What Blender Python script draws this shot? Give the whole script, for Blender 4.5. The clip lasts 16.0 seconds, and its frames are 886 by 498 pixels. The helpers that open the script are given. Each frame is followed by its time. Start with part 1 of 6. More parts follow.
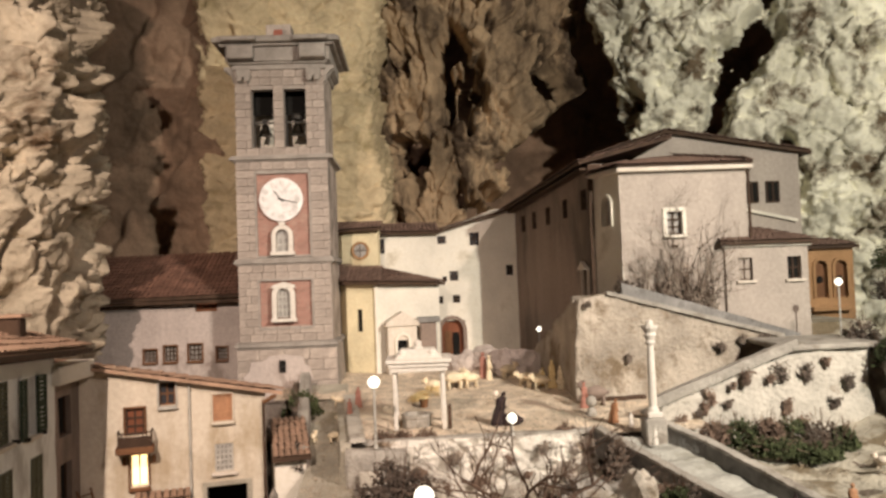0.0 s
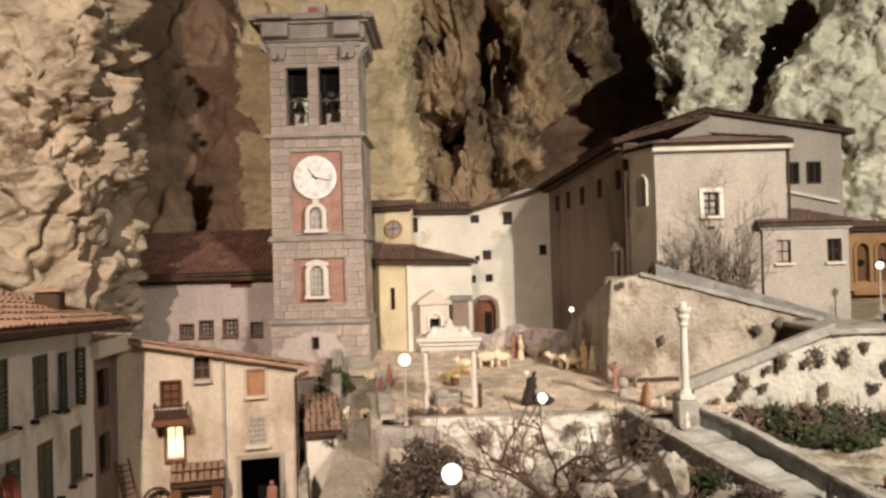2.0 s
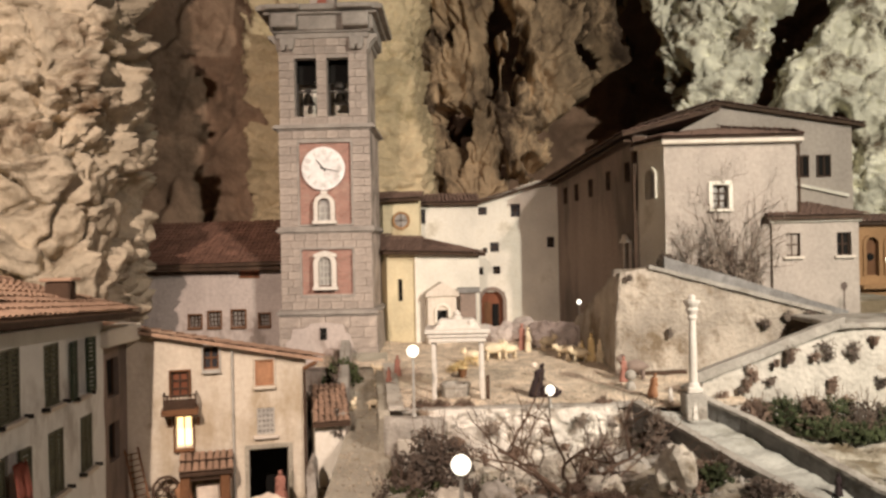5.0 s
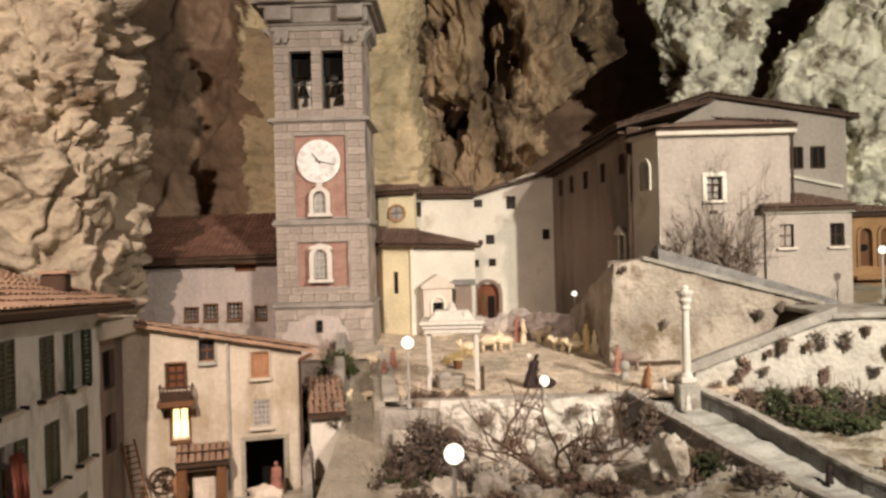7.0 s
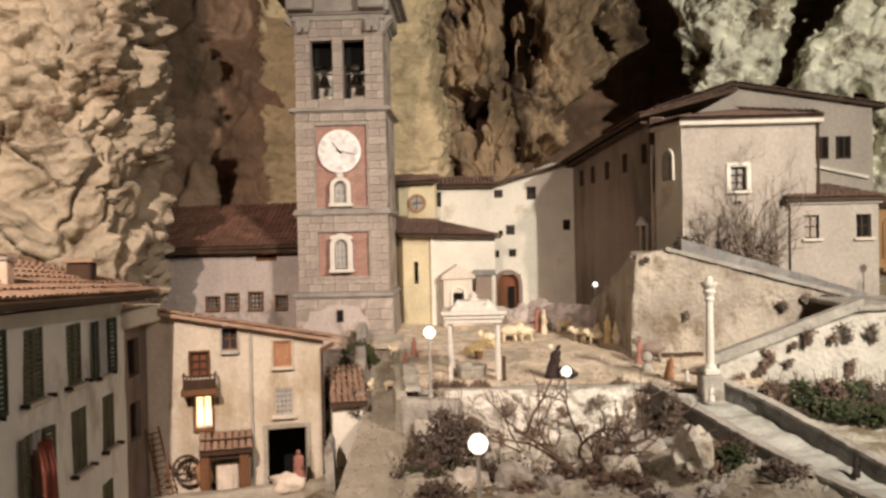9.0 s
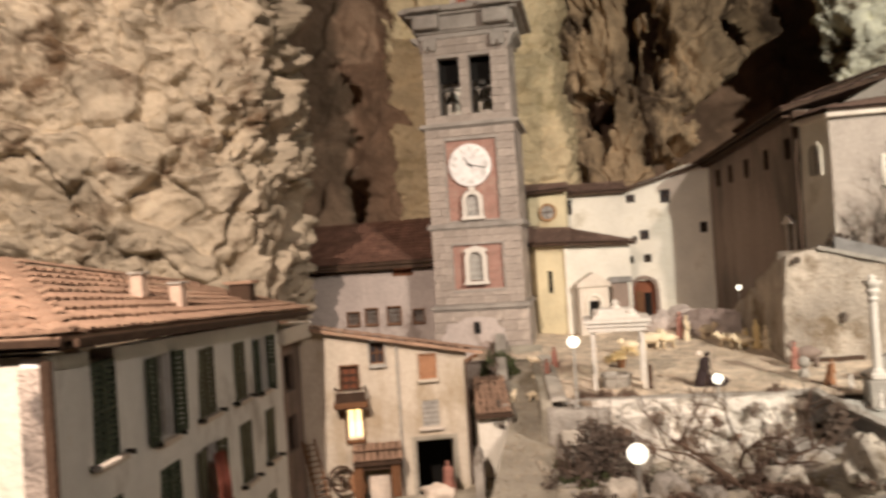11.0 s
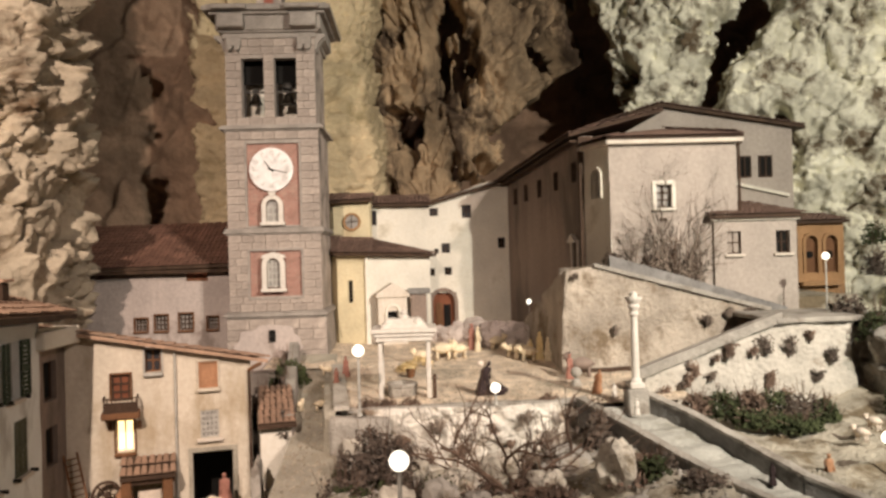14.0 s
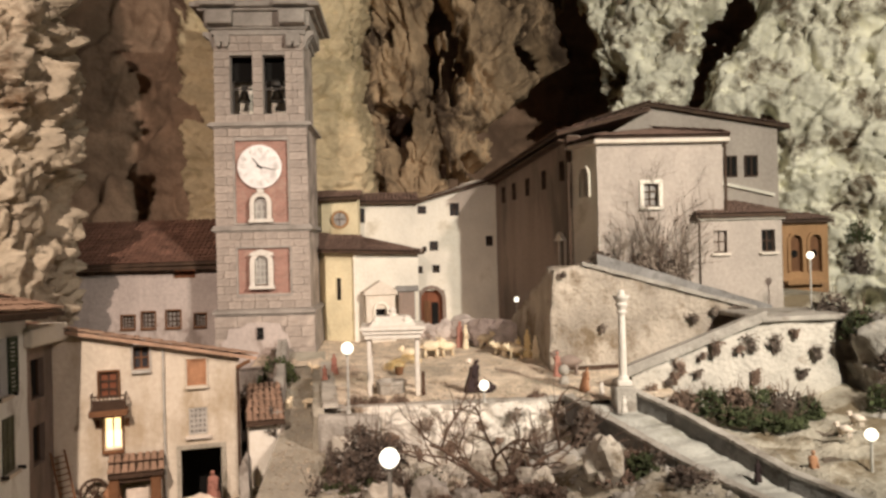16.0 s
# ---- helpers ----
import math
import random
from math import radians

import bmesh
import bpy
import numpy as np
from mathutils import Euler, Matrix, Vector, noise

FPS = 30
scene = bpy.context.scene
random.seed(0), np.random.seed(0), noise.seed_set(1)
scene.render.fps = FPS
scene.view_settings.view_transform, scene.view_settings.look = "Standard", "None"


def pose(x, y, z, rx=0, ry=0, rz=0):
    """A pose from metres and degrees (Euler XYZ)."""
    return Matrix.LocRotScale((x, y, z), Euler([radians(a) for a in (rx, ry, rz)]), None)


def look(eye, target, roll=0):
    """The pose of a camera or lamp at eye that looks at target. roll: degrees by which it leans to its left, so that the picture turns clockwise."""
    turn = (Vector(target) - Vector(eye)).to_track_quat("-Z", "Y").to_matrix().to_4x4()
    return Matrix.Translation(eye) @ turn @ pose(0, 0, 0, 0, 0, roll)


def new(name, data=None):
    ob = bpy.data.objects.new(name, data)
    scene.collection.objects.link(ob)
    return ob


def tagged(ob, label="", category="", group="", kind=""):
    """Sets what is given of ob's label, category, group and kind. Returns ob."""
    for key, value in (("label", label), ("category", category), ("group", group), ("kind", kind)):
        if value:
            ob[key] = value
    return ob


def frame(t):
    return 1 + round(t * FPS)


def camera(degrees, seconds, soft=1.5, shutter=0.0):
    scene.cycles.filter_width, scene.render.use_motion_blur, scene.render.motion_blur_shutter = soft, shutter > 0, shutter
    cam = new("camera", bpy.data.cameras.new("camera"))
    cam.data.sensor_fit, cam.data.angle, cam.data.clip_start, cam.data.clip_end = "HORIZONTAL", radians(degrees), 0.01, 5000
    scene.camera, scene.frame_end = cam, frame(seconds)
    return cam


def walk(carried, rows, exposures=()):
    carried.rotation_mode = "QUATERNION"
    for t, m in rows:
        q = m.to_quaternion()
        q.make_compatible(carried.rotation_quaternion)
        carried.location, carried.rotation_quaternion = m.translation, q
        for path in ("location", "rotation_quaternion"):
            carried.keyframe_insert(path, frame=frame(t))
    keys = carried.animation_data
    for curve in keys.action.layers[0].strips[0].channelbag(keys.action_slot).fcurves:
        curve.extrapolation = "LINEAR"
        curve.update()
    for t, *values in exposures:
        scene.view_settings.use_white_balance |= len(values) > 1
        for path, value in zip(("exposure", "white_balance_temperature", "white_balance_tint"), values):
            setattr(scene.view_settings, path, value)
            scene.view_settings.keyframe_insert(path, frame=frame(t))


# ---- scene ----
cam = camera(58.0, 16.0, 2.8, 0.5)

PATH = [
    (0, (0.006, 0.389, 1.614), (0.082, 2.387, 1.688), -2.1),
    (0.5, (0.008, 0.392, 1.612), (0.043, 2.391, 1.664), -1.4),
    (1, (0.014, 0.389, 1.614), (0.018, 2.389, 1.648), -1.4),
    (1.5, (0.012, 0.388, 1.616), (0.006, 2.388, 1.633), -1.4),
    (2, (0.017, 0.392, 1.614), (0.004, 2.392, 1.638), -1.5),
    (2.5, (0.019, 0.394, 1.616), (0.043, 2.393, 1.671), -2.3),
    (3, (0.014, 0.398, 1.614), (0.018, 2.397, 1.645), -1.5),
    (3.5, (0.01, 0.399, 1.615), (-0.001, 2.399, 1.631), -1.2),
    (4, (0.007, 0.398, 1.614), (-0.018, 2.398, 1.623), -1.2),
    (6.5, (0.012, 0.383, 1.609), (-0.017, 2.383, 1.609), -1.2),
    (7, (0.019, 0.382, 1.607), (-0.004, 2.382, 1.595), -1.4),
    (7.5, (0.01, 0.383, 1.607), (-0.034, 2.383, 1.591), -1.3),
    (8, (0.005, 0.387, 1.605), (-0.049, 2.386, 1.581), -1.2),
    (10.5, (-0.017, 0.386, 1.605), (-0.222, 2.375, 1.57), -2.4),
    (11, (-0.055, 0.365, 1.61), (-0.421, 2.331, 1.615), -3.7),
    (11.5, (-0.085, 0.351, 1.619), (-0.627, 2.276, 1.645), -4.1),
    (12, (-0.065, 0.348, 1.613), (-0.576, 2.281, 1.614), -3.7),
    (12.5, (-0.002, 0.365, 1.6), (-0.222, 2.352, 1.575), -3.6),
    (13, (0.012, 0.374, 1.601), (-0.103, 2.37, 1.61), -2.5),
    (13.5, (0.042, 0.38, 1.599), (0.066, 2.38, 1.614), -2.1),
    (14, (0.057, 0.386, 1.595), (0.129, 2.385, 1.607), -1.6),
    (14.5, (0.064, 0.393, 1.594), (0.126, 2.392, 1.593), -1.7),
    (15, (0.055, 0.391, 1.595), (0.125, 2.39, 1.593), -1.5),
    (15.5, (0.048, 0.385, 1.599), (0.121, 2.384, 1.612), -1.6),
    (16, (0.047, 0.377, 1.597), (0.153, 2.375, 1.602), -1.4),
]
walk(cam, [(t, look(eye, target, roll)) for t, eye, target, roll in PATH])

# ---- world and lamps ----
world = bpy.data.worlds.new("world")
scene.world = world
world.use_nodes = True
world.node_tree.nodes["Background"].inputs[0].default_value = (1.0, 0.86, 0.72, 1)
world.node_tree.nodes["Background"].inputs[1].default_value = 0.03


def spot(name, eye, target, power, colour, size, angle, blend=0.6):
    lamp = bpy.data.lights.new(name, "SPOT")
    lamp.energy, lamp.color, lamp.shadow_soft_size = power, colour, size
    lamp.spot_size, lamp.spot_blend = radians(angle), blend
    ob = new(name, lamp)
    ob.matrix_world = look(eye, target)
    return ob


WARM = (1.0, 0.85, 0.72)
spot("spotlight_left", (-0.74, 0.15, 2.95), (-1.95, 3.2, 1.1), 545, (1.0, 0.80, 0.66), 0.02, 94, 0.9)
spot("spotlight_right", (2.45, 0.15, 3.65), (0.4, 4.0, 1.4), 105, (1.0, 0.81, 0.70), 0.02, 95)
# added fill lamp to brighten the square, set beside the right spotlight
spot("square_fill", (2.35, 0.3, 3.7), (0.15, 3.95, 1.1), 400, (1.0, 0.80, 0.69), 0.04, 42, 0.8)
spot("spotlight_cliff", (2.2, 0.2, 2.9), (1.85, 4.3, 2.1), 680, (1.0, 0.95, 0.81), 0.03, 82)


# ---- materials ----
def mat(name, base, rough=0.9, vary=0.25, scale=9.0, fine=70.0, bump=0.3, stain=None, stain_scale=4.0, stain_cut=0.58,
        metal=0.0, emit=0.0, per_object=0.0, warp=0.0, streak=0.0, spec=0.3):
    """Two scales of mottling, optional stains with a shape of their own, and fine relief."""
    m = bpy.data.materials.new(name)
    m.use_nodes = True
    nt = m.node_tree
    nd, ln = nt.nodes, nt.links
    bsdf = nd["Principled BSDF"]
    bsdf.inputs["Roughness"].default_value = rough
    bsdf.inputs["Metallic"].default_value = metal
    bsdf.inputs["Specular IOR Level"].default_value = spec
    co = nd.new("ShaderNodeTexCoord")
    mp = nd.new("ShaderNodeMapping")
    ln.new(co.outputs["Object"], mp.inputs[0])
    if streak:
        mp.inputs["Scale"].default_value = (1, 1, 1 / streak)
    n1 = nd.new("ShaderNodeTexNoise")
    n1.inputs["Scale"].default_value, n1.inputs["Detail"].default_value, n1.inputs["Distortion"].default_value = scale, 6, warp
    n2 = nd.new("ShaderNodeTexNoise")
    n2.inputs["Scale"].default_value, n2.inputs["Detail"].default_value = fine, 4
    ln.new(mp.outputs[0], n1.inputs["Vector"])
    ln.new(co.outputs["Object"], n2.inputs["Vector"])
    ramp = nd.new("ShaderNodeValToRGB")
    lo = [c * (1 - vary) for c in base]
    hi = [min(1, c * (1 + vary)) for c in base]
    ramp.color_ramp.elements[0].position, ramp.color_ramp.elements[0].color = 0.3, (*lo, 1)
    ramp.color_ramp.elements[1].position, ramp.color_ramp.elements[1].color = 0.7, (*hi, 1)
    ln.new(n1.outputs["Fac"], ramp.inputs[0])
    last = ramp.outputs[0]
    mix = nd.new("ShaderNodeMix")
    mix.data_type, mix.blend_type = "RGBA", "OVERLAY"
    mix.inputs[0].default_value = 0.24
    ln.new(last, mix.inputs[6])
    ln.new(n2.outputs["Fac"], mix.inputs[7])
    last = mix.outputs[2]
    if stain:
        n3 = nd.new("ShaderNodeTexNoise")
        n3.inputs["Scale"].default_value, n3.inputs["Detail"].default_value = stain_scale, 8
        n3.inputs["Roughness"].default_value = 0.65
        ln.new(mp.outputs[0], n3.inputs["Vector"])
        cut = nd.new("ShaderNodeValToRGB")
        cut.color_ramp.elements[0].position, cut.color_ramp.elements[1].position = stain_cut - 0.05, stain_cut + 0.07
        ln.new(n3.outputs["Fac"], cut.inputs[0])
        sm = nd.new("ShaderNodeMix")
        sm.data_type = "RGBA"
        ln.new(cut.outputs[0], sm.inputs[0])
        ln.new(last, sm.inputs[6])
        sm.inputs[7].default_value = (*stain, 1)
        last = sm.outputs[2]
    if per_object:
        info = nd.new("ShaderNodeObjectInfo")
        geo = nd.new("ShaderNodeNewGeometry")
        add = nd.new("ShaderNodeMath")
        add.operation = "ADD"
        ln.new(info.outputs["Random"], add.inputs[0])
        ln.new(geo.outputs["Random Per Island"], add.inputs[1])
        rng = nd.new("ShaderNodeMapRange")
        rng.inputs["From Max"].default_value = 2.0
        rng.inputs["To Min"].default_value, rng.inputs["To Max"].default_value = 1 - per_object, 1 + per_object
        ln.new(add.outputs[0], rng.inputs["Value"])
        hsv = nd.new("ShaderNodeHueSaturation")
        ln.new(rng.outputs[0], hsv.inputs["Value"])
        ln.new(last, hsv.inputs["Color"])
        last = hsv.outputs[0]
    ln.new(last, bsdf.inputs["Base Color"])
    if bump:
        add2 = nd.new("ShaderNodeMath")
        add2.operation = "ADD"
        ln.new(n1.outputs["Fac"], add2.inputs[0])
        ln.new(n2.outputs["Fac"], add2.inputs[1])
        b = nd.new("ShaderNodeBump")
        b.inputs["Strength"].default_value, b.inputs["Distance"].default_value = bump, 0.012
        ln.new(add2.outputs[0], b.inputs["Height"])
        ln.new(b.outputs[0], bsdf.inputs["Normal"])
    if emit:
        bsdf.inputs["Emission Color"].default_value = (*base, 1)
        bsdf.inputs["Emission Strength"].default_value = emit
    return m


M_CLIFF = mat("rock_tan", (0.45, 0.385, 0.29), 0.95, 0.35, 5, 45, 1.0, stain=(0.17, 0.115, 0.07), stain_scale=4.0, stain_cut=0.60)
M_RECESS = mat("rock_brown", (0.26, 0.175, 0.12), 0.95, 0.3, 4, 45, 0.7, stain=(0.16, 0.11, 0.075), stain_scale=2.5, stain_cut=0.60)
M_COLUMN = mat("rock_ochre", (0.54, 0.43, 0.275), 0.95, 0.25, 5, 45, 0.6, stain=(0.25, 0.20, 0.10), stain_scale=3, stain_cut=0.62)
M_CAVE = mat("rock_cave", (0.40, 0.285, 0.18), 0.95, 0.5, 3, 40, 0.8, stain=(0.09, 0.06, 0.04), stain_scale=3.5, stain_cut=0.53, streak=2)
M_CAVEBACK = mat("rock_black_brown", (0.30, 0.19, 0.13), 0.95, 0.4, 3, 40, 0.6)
M_PALE = mat("rock_pale", (0.70, 0.675, 0.55), 0.95, 0.3, 5, 45, 0.8, stain=(0.13, 0.095, 0.06), stain_scale=4.8, stain_cut=0.56)
M_ROUGHCAST = mat("rock_roughcast", (0.50, 0.46, 0.40), 0.95, 0.22, 6, 60, 0.7, stain=(0.20, 0.14, 0.09), stain_scale=8, stain_cut=0.62)
M_BASTION = mat("bastion_roughcast", (0.42, 0.36, 0.295), 0.95, 0.35, 5, 60, 0.9, stain=(0.20, 0.15, 0.10), stain_scale=7, stain_cut=0.56)
M_PLASTER = mat("plaster_pale", (0.62, 0.55, 0.47), 0.92, 0.16, 6, 60, 0.25, stain=(0.40, 0.33, 0.26), stain_scale=5, stain_cut=0.60, streak=2)
M_WHITE = mat("plaster_white", (0.74, 0.69, 0.60), 0.92, 0.12, 5, 60, 0.25, stain=(0.58, 0.52, 0.42), stain_scale=5, stain_cut=0.62)
M_CREAM = mat("plaster_cream", (0.66, 0.57, 0.38), 0.92, 0.14, 6, 60, 0.25, stain=(0.50, 0.40, 0.25), stain_scale=5, stain_cut=0.6)
M_GREYP = mat("plaster_grey", (0.80, 0.80, 0.78), 0.92, 0.15, 6, 60, 0.25, stain=(0.52, 0.50, 0.47), stain_scale=6, stain_cut=0.58, streak=2)
# dark base holds the shade of wing, linking wall and pier; streaks are stains
M_PINK = mat("plaster_shaded_brown", (0.27, 0.205, 0.17), 0.92, 0.2, 5, 60, 0.3, stain=(0.15, 0.12, 0.10), stain_scale=3, stain_cut=0.52, streak=3)
M_MAUVE = mat("plaster_mauve", (0.47, 0.40, 0.365), 0.92, 0.18, 6, 60, 0.3, stain=(0.31, 0.255, 0.225), stain_scale=6, stain_cut=0.57, streak=2)
M_HOUSE = mat("plaster_house", (0.60, 0.53, 0.43), 0.92, 0.13, 7, 60, 0.25, stain=(0.42, 0.34, 0.24), stain_scale=5, stain_cut=0.57, streak=2)
M_OCHRE = mat("plaster_ochre", (0.33, 0.19, 0.095), 0.9, 0.2, 6, 60, 0.25)
M_STONE = mat("tower_stone", (0.40, 0.335, 0.29), 0.92, 0.4, 8, 90, 0.7, stain=(0.17, 0.145, 0.13), stain_scale=6, stain_cut=0.56, per_object=0.26)
M_TRIM = mat("tower_trim", (0.31, 0.275, 0.245), 0.9, 0.2, 12, 80, 0.3)
M_MORTAR = mat("mortar", (0.30, 0.26, 0.23), 0.95, 0.2, 12, 80, 0.3)
M_MARBLE = mat("marble_white", (0.62, 0.57, 0.51), 0.6, 0.08, 8, 60, 0.15)
M_TILE = mat("terracotta_tile", (0.36, 0.235, 0.165), 0.9, 0.25, 14, 90, 0.3, stain=(0.33, 0.24, 0.17), stain_scale=9, stain_cut=0.58, per_object=0.25)
M_TILEDARK = mat("weathered_tile", (0.155, 0.098, 0.076), 0.9, 0.3, 14, 90, 0.4, per_object=0.25)
M_TILERED = mat("weathered_red_tile", (0.20, 0.105, 0.075), 0.9, 0.3, 14, 90, 0.4, per_object=0.25)
M_WOOD = mat("wood_brown", (0.16, 0.075, 0.035), 0.75, 0.3, 20, 90, 0.3, streak=4)
M_DARKWOOD = mat("wood_dark", (0.06, 0.035, 0.022), 0.8, 0.3, 20, 90, 0.3, streak=4)
M_RUST = mat("door_rust", (0.20, 0.07, 0.035), 0.75, 0.3, 20, 90, 0.3, streak=4)
M_BLIND = mat("blind_orange", (0.38, 0.20, 0.11), 0.8, 0.2, 20, 90, 0.2)
M_GREEN = mat("shutter_green", (0.055, 0.075, 0.05), 0.7, 0.25, 20, 90, 0.2)
M_DARKGREEN = mat("shutter_faded", (0.12, 0.12, 0.08), 0.75, 0.25, 20, 90, 0.2)
# near-black, so the shade inside openings is put into the colour
M_DARK = mat("interior_shade", (0.007, 0.006, 0.005), 0.9, 0.2, 10, 60, 0)
M_GLASS = mat("window_glass", (0.05, 0.05, 0.055), 0.15, 0.3, 12, 60, 0, spec=0.5)
M_LITGLASS = mat("lit_glass", (1.0, 0.74, 0.36), 0.4, 0.05, 8, 60, 0, emit=2.2)
M_GLOBE = mat("lamp_glass", (1.0, 0.93, 0.78), 0.3, 0.02, 8, 60, 0, emit=2.2)
M_IRON = mat("iron_dark", (0.05, 0.045, 0.04), 0.6, 0.3, 20, 90, 0.1, metal=0.5)
M_POST = mat("post_grey", (0.42, 0.40, 0.36), 0.6, 0.2, 20, 90, 0.1)
M_BRONZE = mat("bell_bronze", (0.02, 0.015, 0.01), 0.45, 0.3, 20, 90, 0.1, metal=0.7)
M_PLAZA = mat("plaza_gravel", (0.66, 0.55, 0.43), 0.95, 0.3, 16, 120, 0.7, stain=(0.55, 0.44, 0.32), stain_scale=6, stain_cut=0.58)
M_STREET = mat("street_earth", (0.38, 0.345, 0.28), 0.95, 0.2, 9, 100, 0.5, stain=(0.28, 0.24, 0.17), stain_scale=5, stain_cut=0.58)
M_GROUND = mat("ground_mossy", (0.40, 0.36, 0.29), 0.95, 0.35, 8, 70, 0.8, stain=(0.18, 0.14, 0.09), stain_scale=7, stain_cut=0.53)
M_ROADGREY = mat("road_grey", (0.40, 0.39, 0.35), 0.95, 0.2, 8, 80, 0.4, stain=(0.25, 0.24, 0.20), stain_scale=6, stain_cut=0.6)
M_CONCRETE = mat("parapet_stone", (0.36, 0.33, 0.29), 0.95, 0.25, 10, 90, 0.5, stain=(0.20, 0.17, 0.14), stain_scale=9, stain_cut=0.58)
M_PARAPET = mat("parapet_dark", (0.22, 0.21, 0.20), 0.95, 0.3, 10, 90, 0.5, stain=(0.12, 0.11, 0.10), stain_scale=9, stain_cut=0.58)
M_FUZZ = mat("dry_foliage", (0.22, 0.175, 0.14), 0.95, 0.35, 30, 90, 0.2, per_object=0.35)
M_QUARRY = mat("whitewashed_rock", (0.66, 0.61, 0.54), 0.95, 0.2, 6, 60, 0.6, stain=(0.28, 0.21, 0.15), stain_scale=7, stain_cut=0.58)
M_TWIG = mat("twig_brown", (0.17, 0.115, 0.085), 0.9, 0.3, 30, 90, 0.2, per_object=0.3)
M_BUSH = mat("bush_grey_brown", (0.115, 0.088, 0.07), 0.95, 0.4, 30, 90, 0.2, per_object=0.4)
M_LEAF = mat("leaf_green", (0.05, 0.06, 0.025), 0.9, 0.4, 30, 90, 0.2, per_object=0.4)
M_BOULDER = mat("boulder_white", (0.58, 0.53, 0.45), 0.95, 0.25, 7, 60, 0.7, stain=(0.25, 0.20, 0.14), stain_scale=9, stain_cut=0.58)
M_BOULDERG = mat("boulder_grey", (0.40, 0.37, 0.33), 0.95, 0.25, 6, 60, 0.6, stain=(0.22, 0.18, 0.13), stain_scale=6, stain_cut=0.58)
M_WOOL = mat("figure_cream", (0.74, 0.62, 0.44), 0.9, 0.2, 30, 90, 0.3)
M_YELLOW = mat("figure_straw", (0.74, 0.57, 0.30), 0.9, 0.25, 30, 90, 0.3)
M_ROBE = mat("figure_black", (0.035, 0.022, 0.022), 0.85, 0.2, 30, 90, 0.3)
M_ROBE2 = mat("figure_rose", (0.36, 0.17, 0.13), 0.85, 0.2, 30, 90, 0.3)
M_GREYROCK = mat("rock_grey", (0.47, 0.40, 0.36), 0.9, 0.25, 12, 80, 0.5)
M_SKIN = mat("figure_pale", (0.70, 0.60, 0.50), 0.85, 0.15, 30, 90, 0.2)
M_CLOCK = mat("clock_face", (0.76, 0.72, 0.70), 0.5, 0.12, 14, 60, 0.05, stain=(0.55, 0.51, 0.49), stain_scale=22, stain_cut=0.56)
M_HALL = mat("hall_wall", (0.10, 0.085, 0.07), 0.9, 0.1, 2, 40, 0.1)
M_RED = mat("cloth_red", (0.36, 0.12, 0.085), 0.9, 0.25, 25, 90, 0.3)


# ---- mesh helpers ----
def part(name, bm, material, parent=None, label="", smooth=False):
    me = bpy.data.meshes.new(name)
    bm.normal_update()
    bm.to_mesh(me)
    bm.free()
    me.materials.append(material)
    if smooth:
        for p in me.polygons:
            p.use_smooth = True
    ob = new(name, me)
    if parent:
        ob.parent = parent
    if label:
        ob["label"] = label
    return ob


def thing(name, m, label, category, group="", kind=""):
    ob = new(name)
    ob.empty_display_size = 0.05
    ob.matrix_world = m
    return tagged(ob, label, category, group, kind)


def hexa(bm, lo, hi):
    """A solid from four lower and four upper corners."""
    a = [bm.verts.new(p) for p in lo]
    b = [bm.verts.new(p) for p in hi]
    n = len(a)
    fs = [bm.faces.new(a[::-1]), bm.faces.new(b)]
    fs += [bm.faces.new((a[i], a[(i + 1) % n], b[(i + 1) % n], b[i])) for i in range(n)]
    return fs


def box(bm, x0, x1, y0, y1, z0, z1):
    hexa(bm, [(x0, y0, z0), (x1, y0, z0), (x1, y1, z0), (x0, y1, z0)], [(x0, y0, z1), (x1, y0, z1), (x1, y1, z1), (x0, y1, z1)])
    return bm


def boxed(*v):
    return box(bmesh.new(), *v)


def bevel(bm, w=0.004):
    bmesh.ops.recalc_face_normals(bm, faces=bm.faces)
    bmesh.ops.bevel(bm, geom=[e for e in bm.edges if e.calc_face_angle(0) > 0.5], offset=w, segments=1, affect="EDGES")
    return bm


def turned(profile, n=16, x=0.0, y=0.0):
    """A turned solid from (radius, z) pairs."""
    bm = bmesh.new()
    rings = [[bm.verts.new((x + r * math.cos(2 * math.pi * i / n), y + r * math.sin(2 * math.pi * i / n), z)) for i in range(n)] for r, z in profile]
    for a, b in zip(rings, rings[1:]):
        for i in range(n):
            bm.faces.new((a[i], a[(i + 1) % n], b[(i + 1) % n], b[i]))
    bm.faces.new(rings[0][::-1])
    bm.faces.new(rings[-1])
    return bm


def ball(r, n=14, x=0.0, y=0.0, z=0.0, sz=1.0):
    return turned([(max(1e-4, r * math.sin(math.pi * k / n)), z - r * sz * math.cos(math.pi * k / n)) for k in range(n + 1)], n + 4, x, y)


def extruded(outline, depth):
    """An outline in x and z, from y = 0 to y = depth."""
    bm = bmesh.new()
    a = [bm.verts.new((x, 0, z)) for x, z in outline]
    b = [bm.verts.new((x, depth, z)) for x, z in outline]
    n = len(a)
    bm.faces.new(a)
    bm.faces.new(b[::-1])
    for i in range(n):
        bm.faces.new((a[i], b[i], b[(i + 1) % n], a[(i + 1) % n]))
    return bm


def arch_outline(w, h, n=10):
    r = w / 2
    return [(-r, 0), (r, 0)] + [(r * math.cos(math.pi * k / n), h - r + r * math.sin(math.pi * k / n)) for k in range(n + 1)]


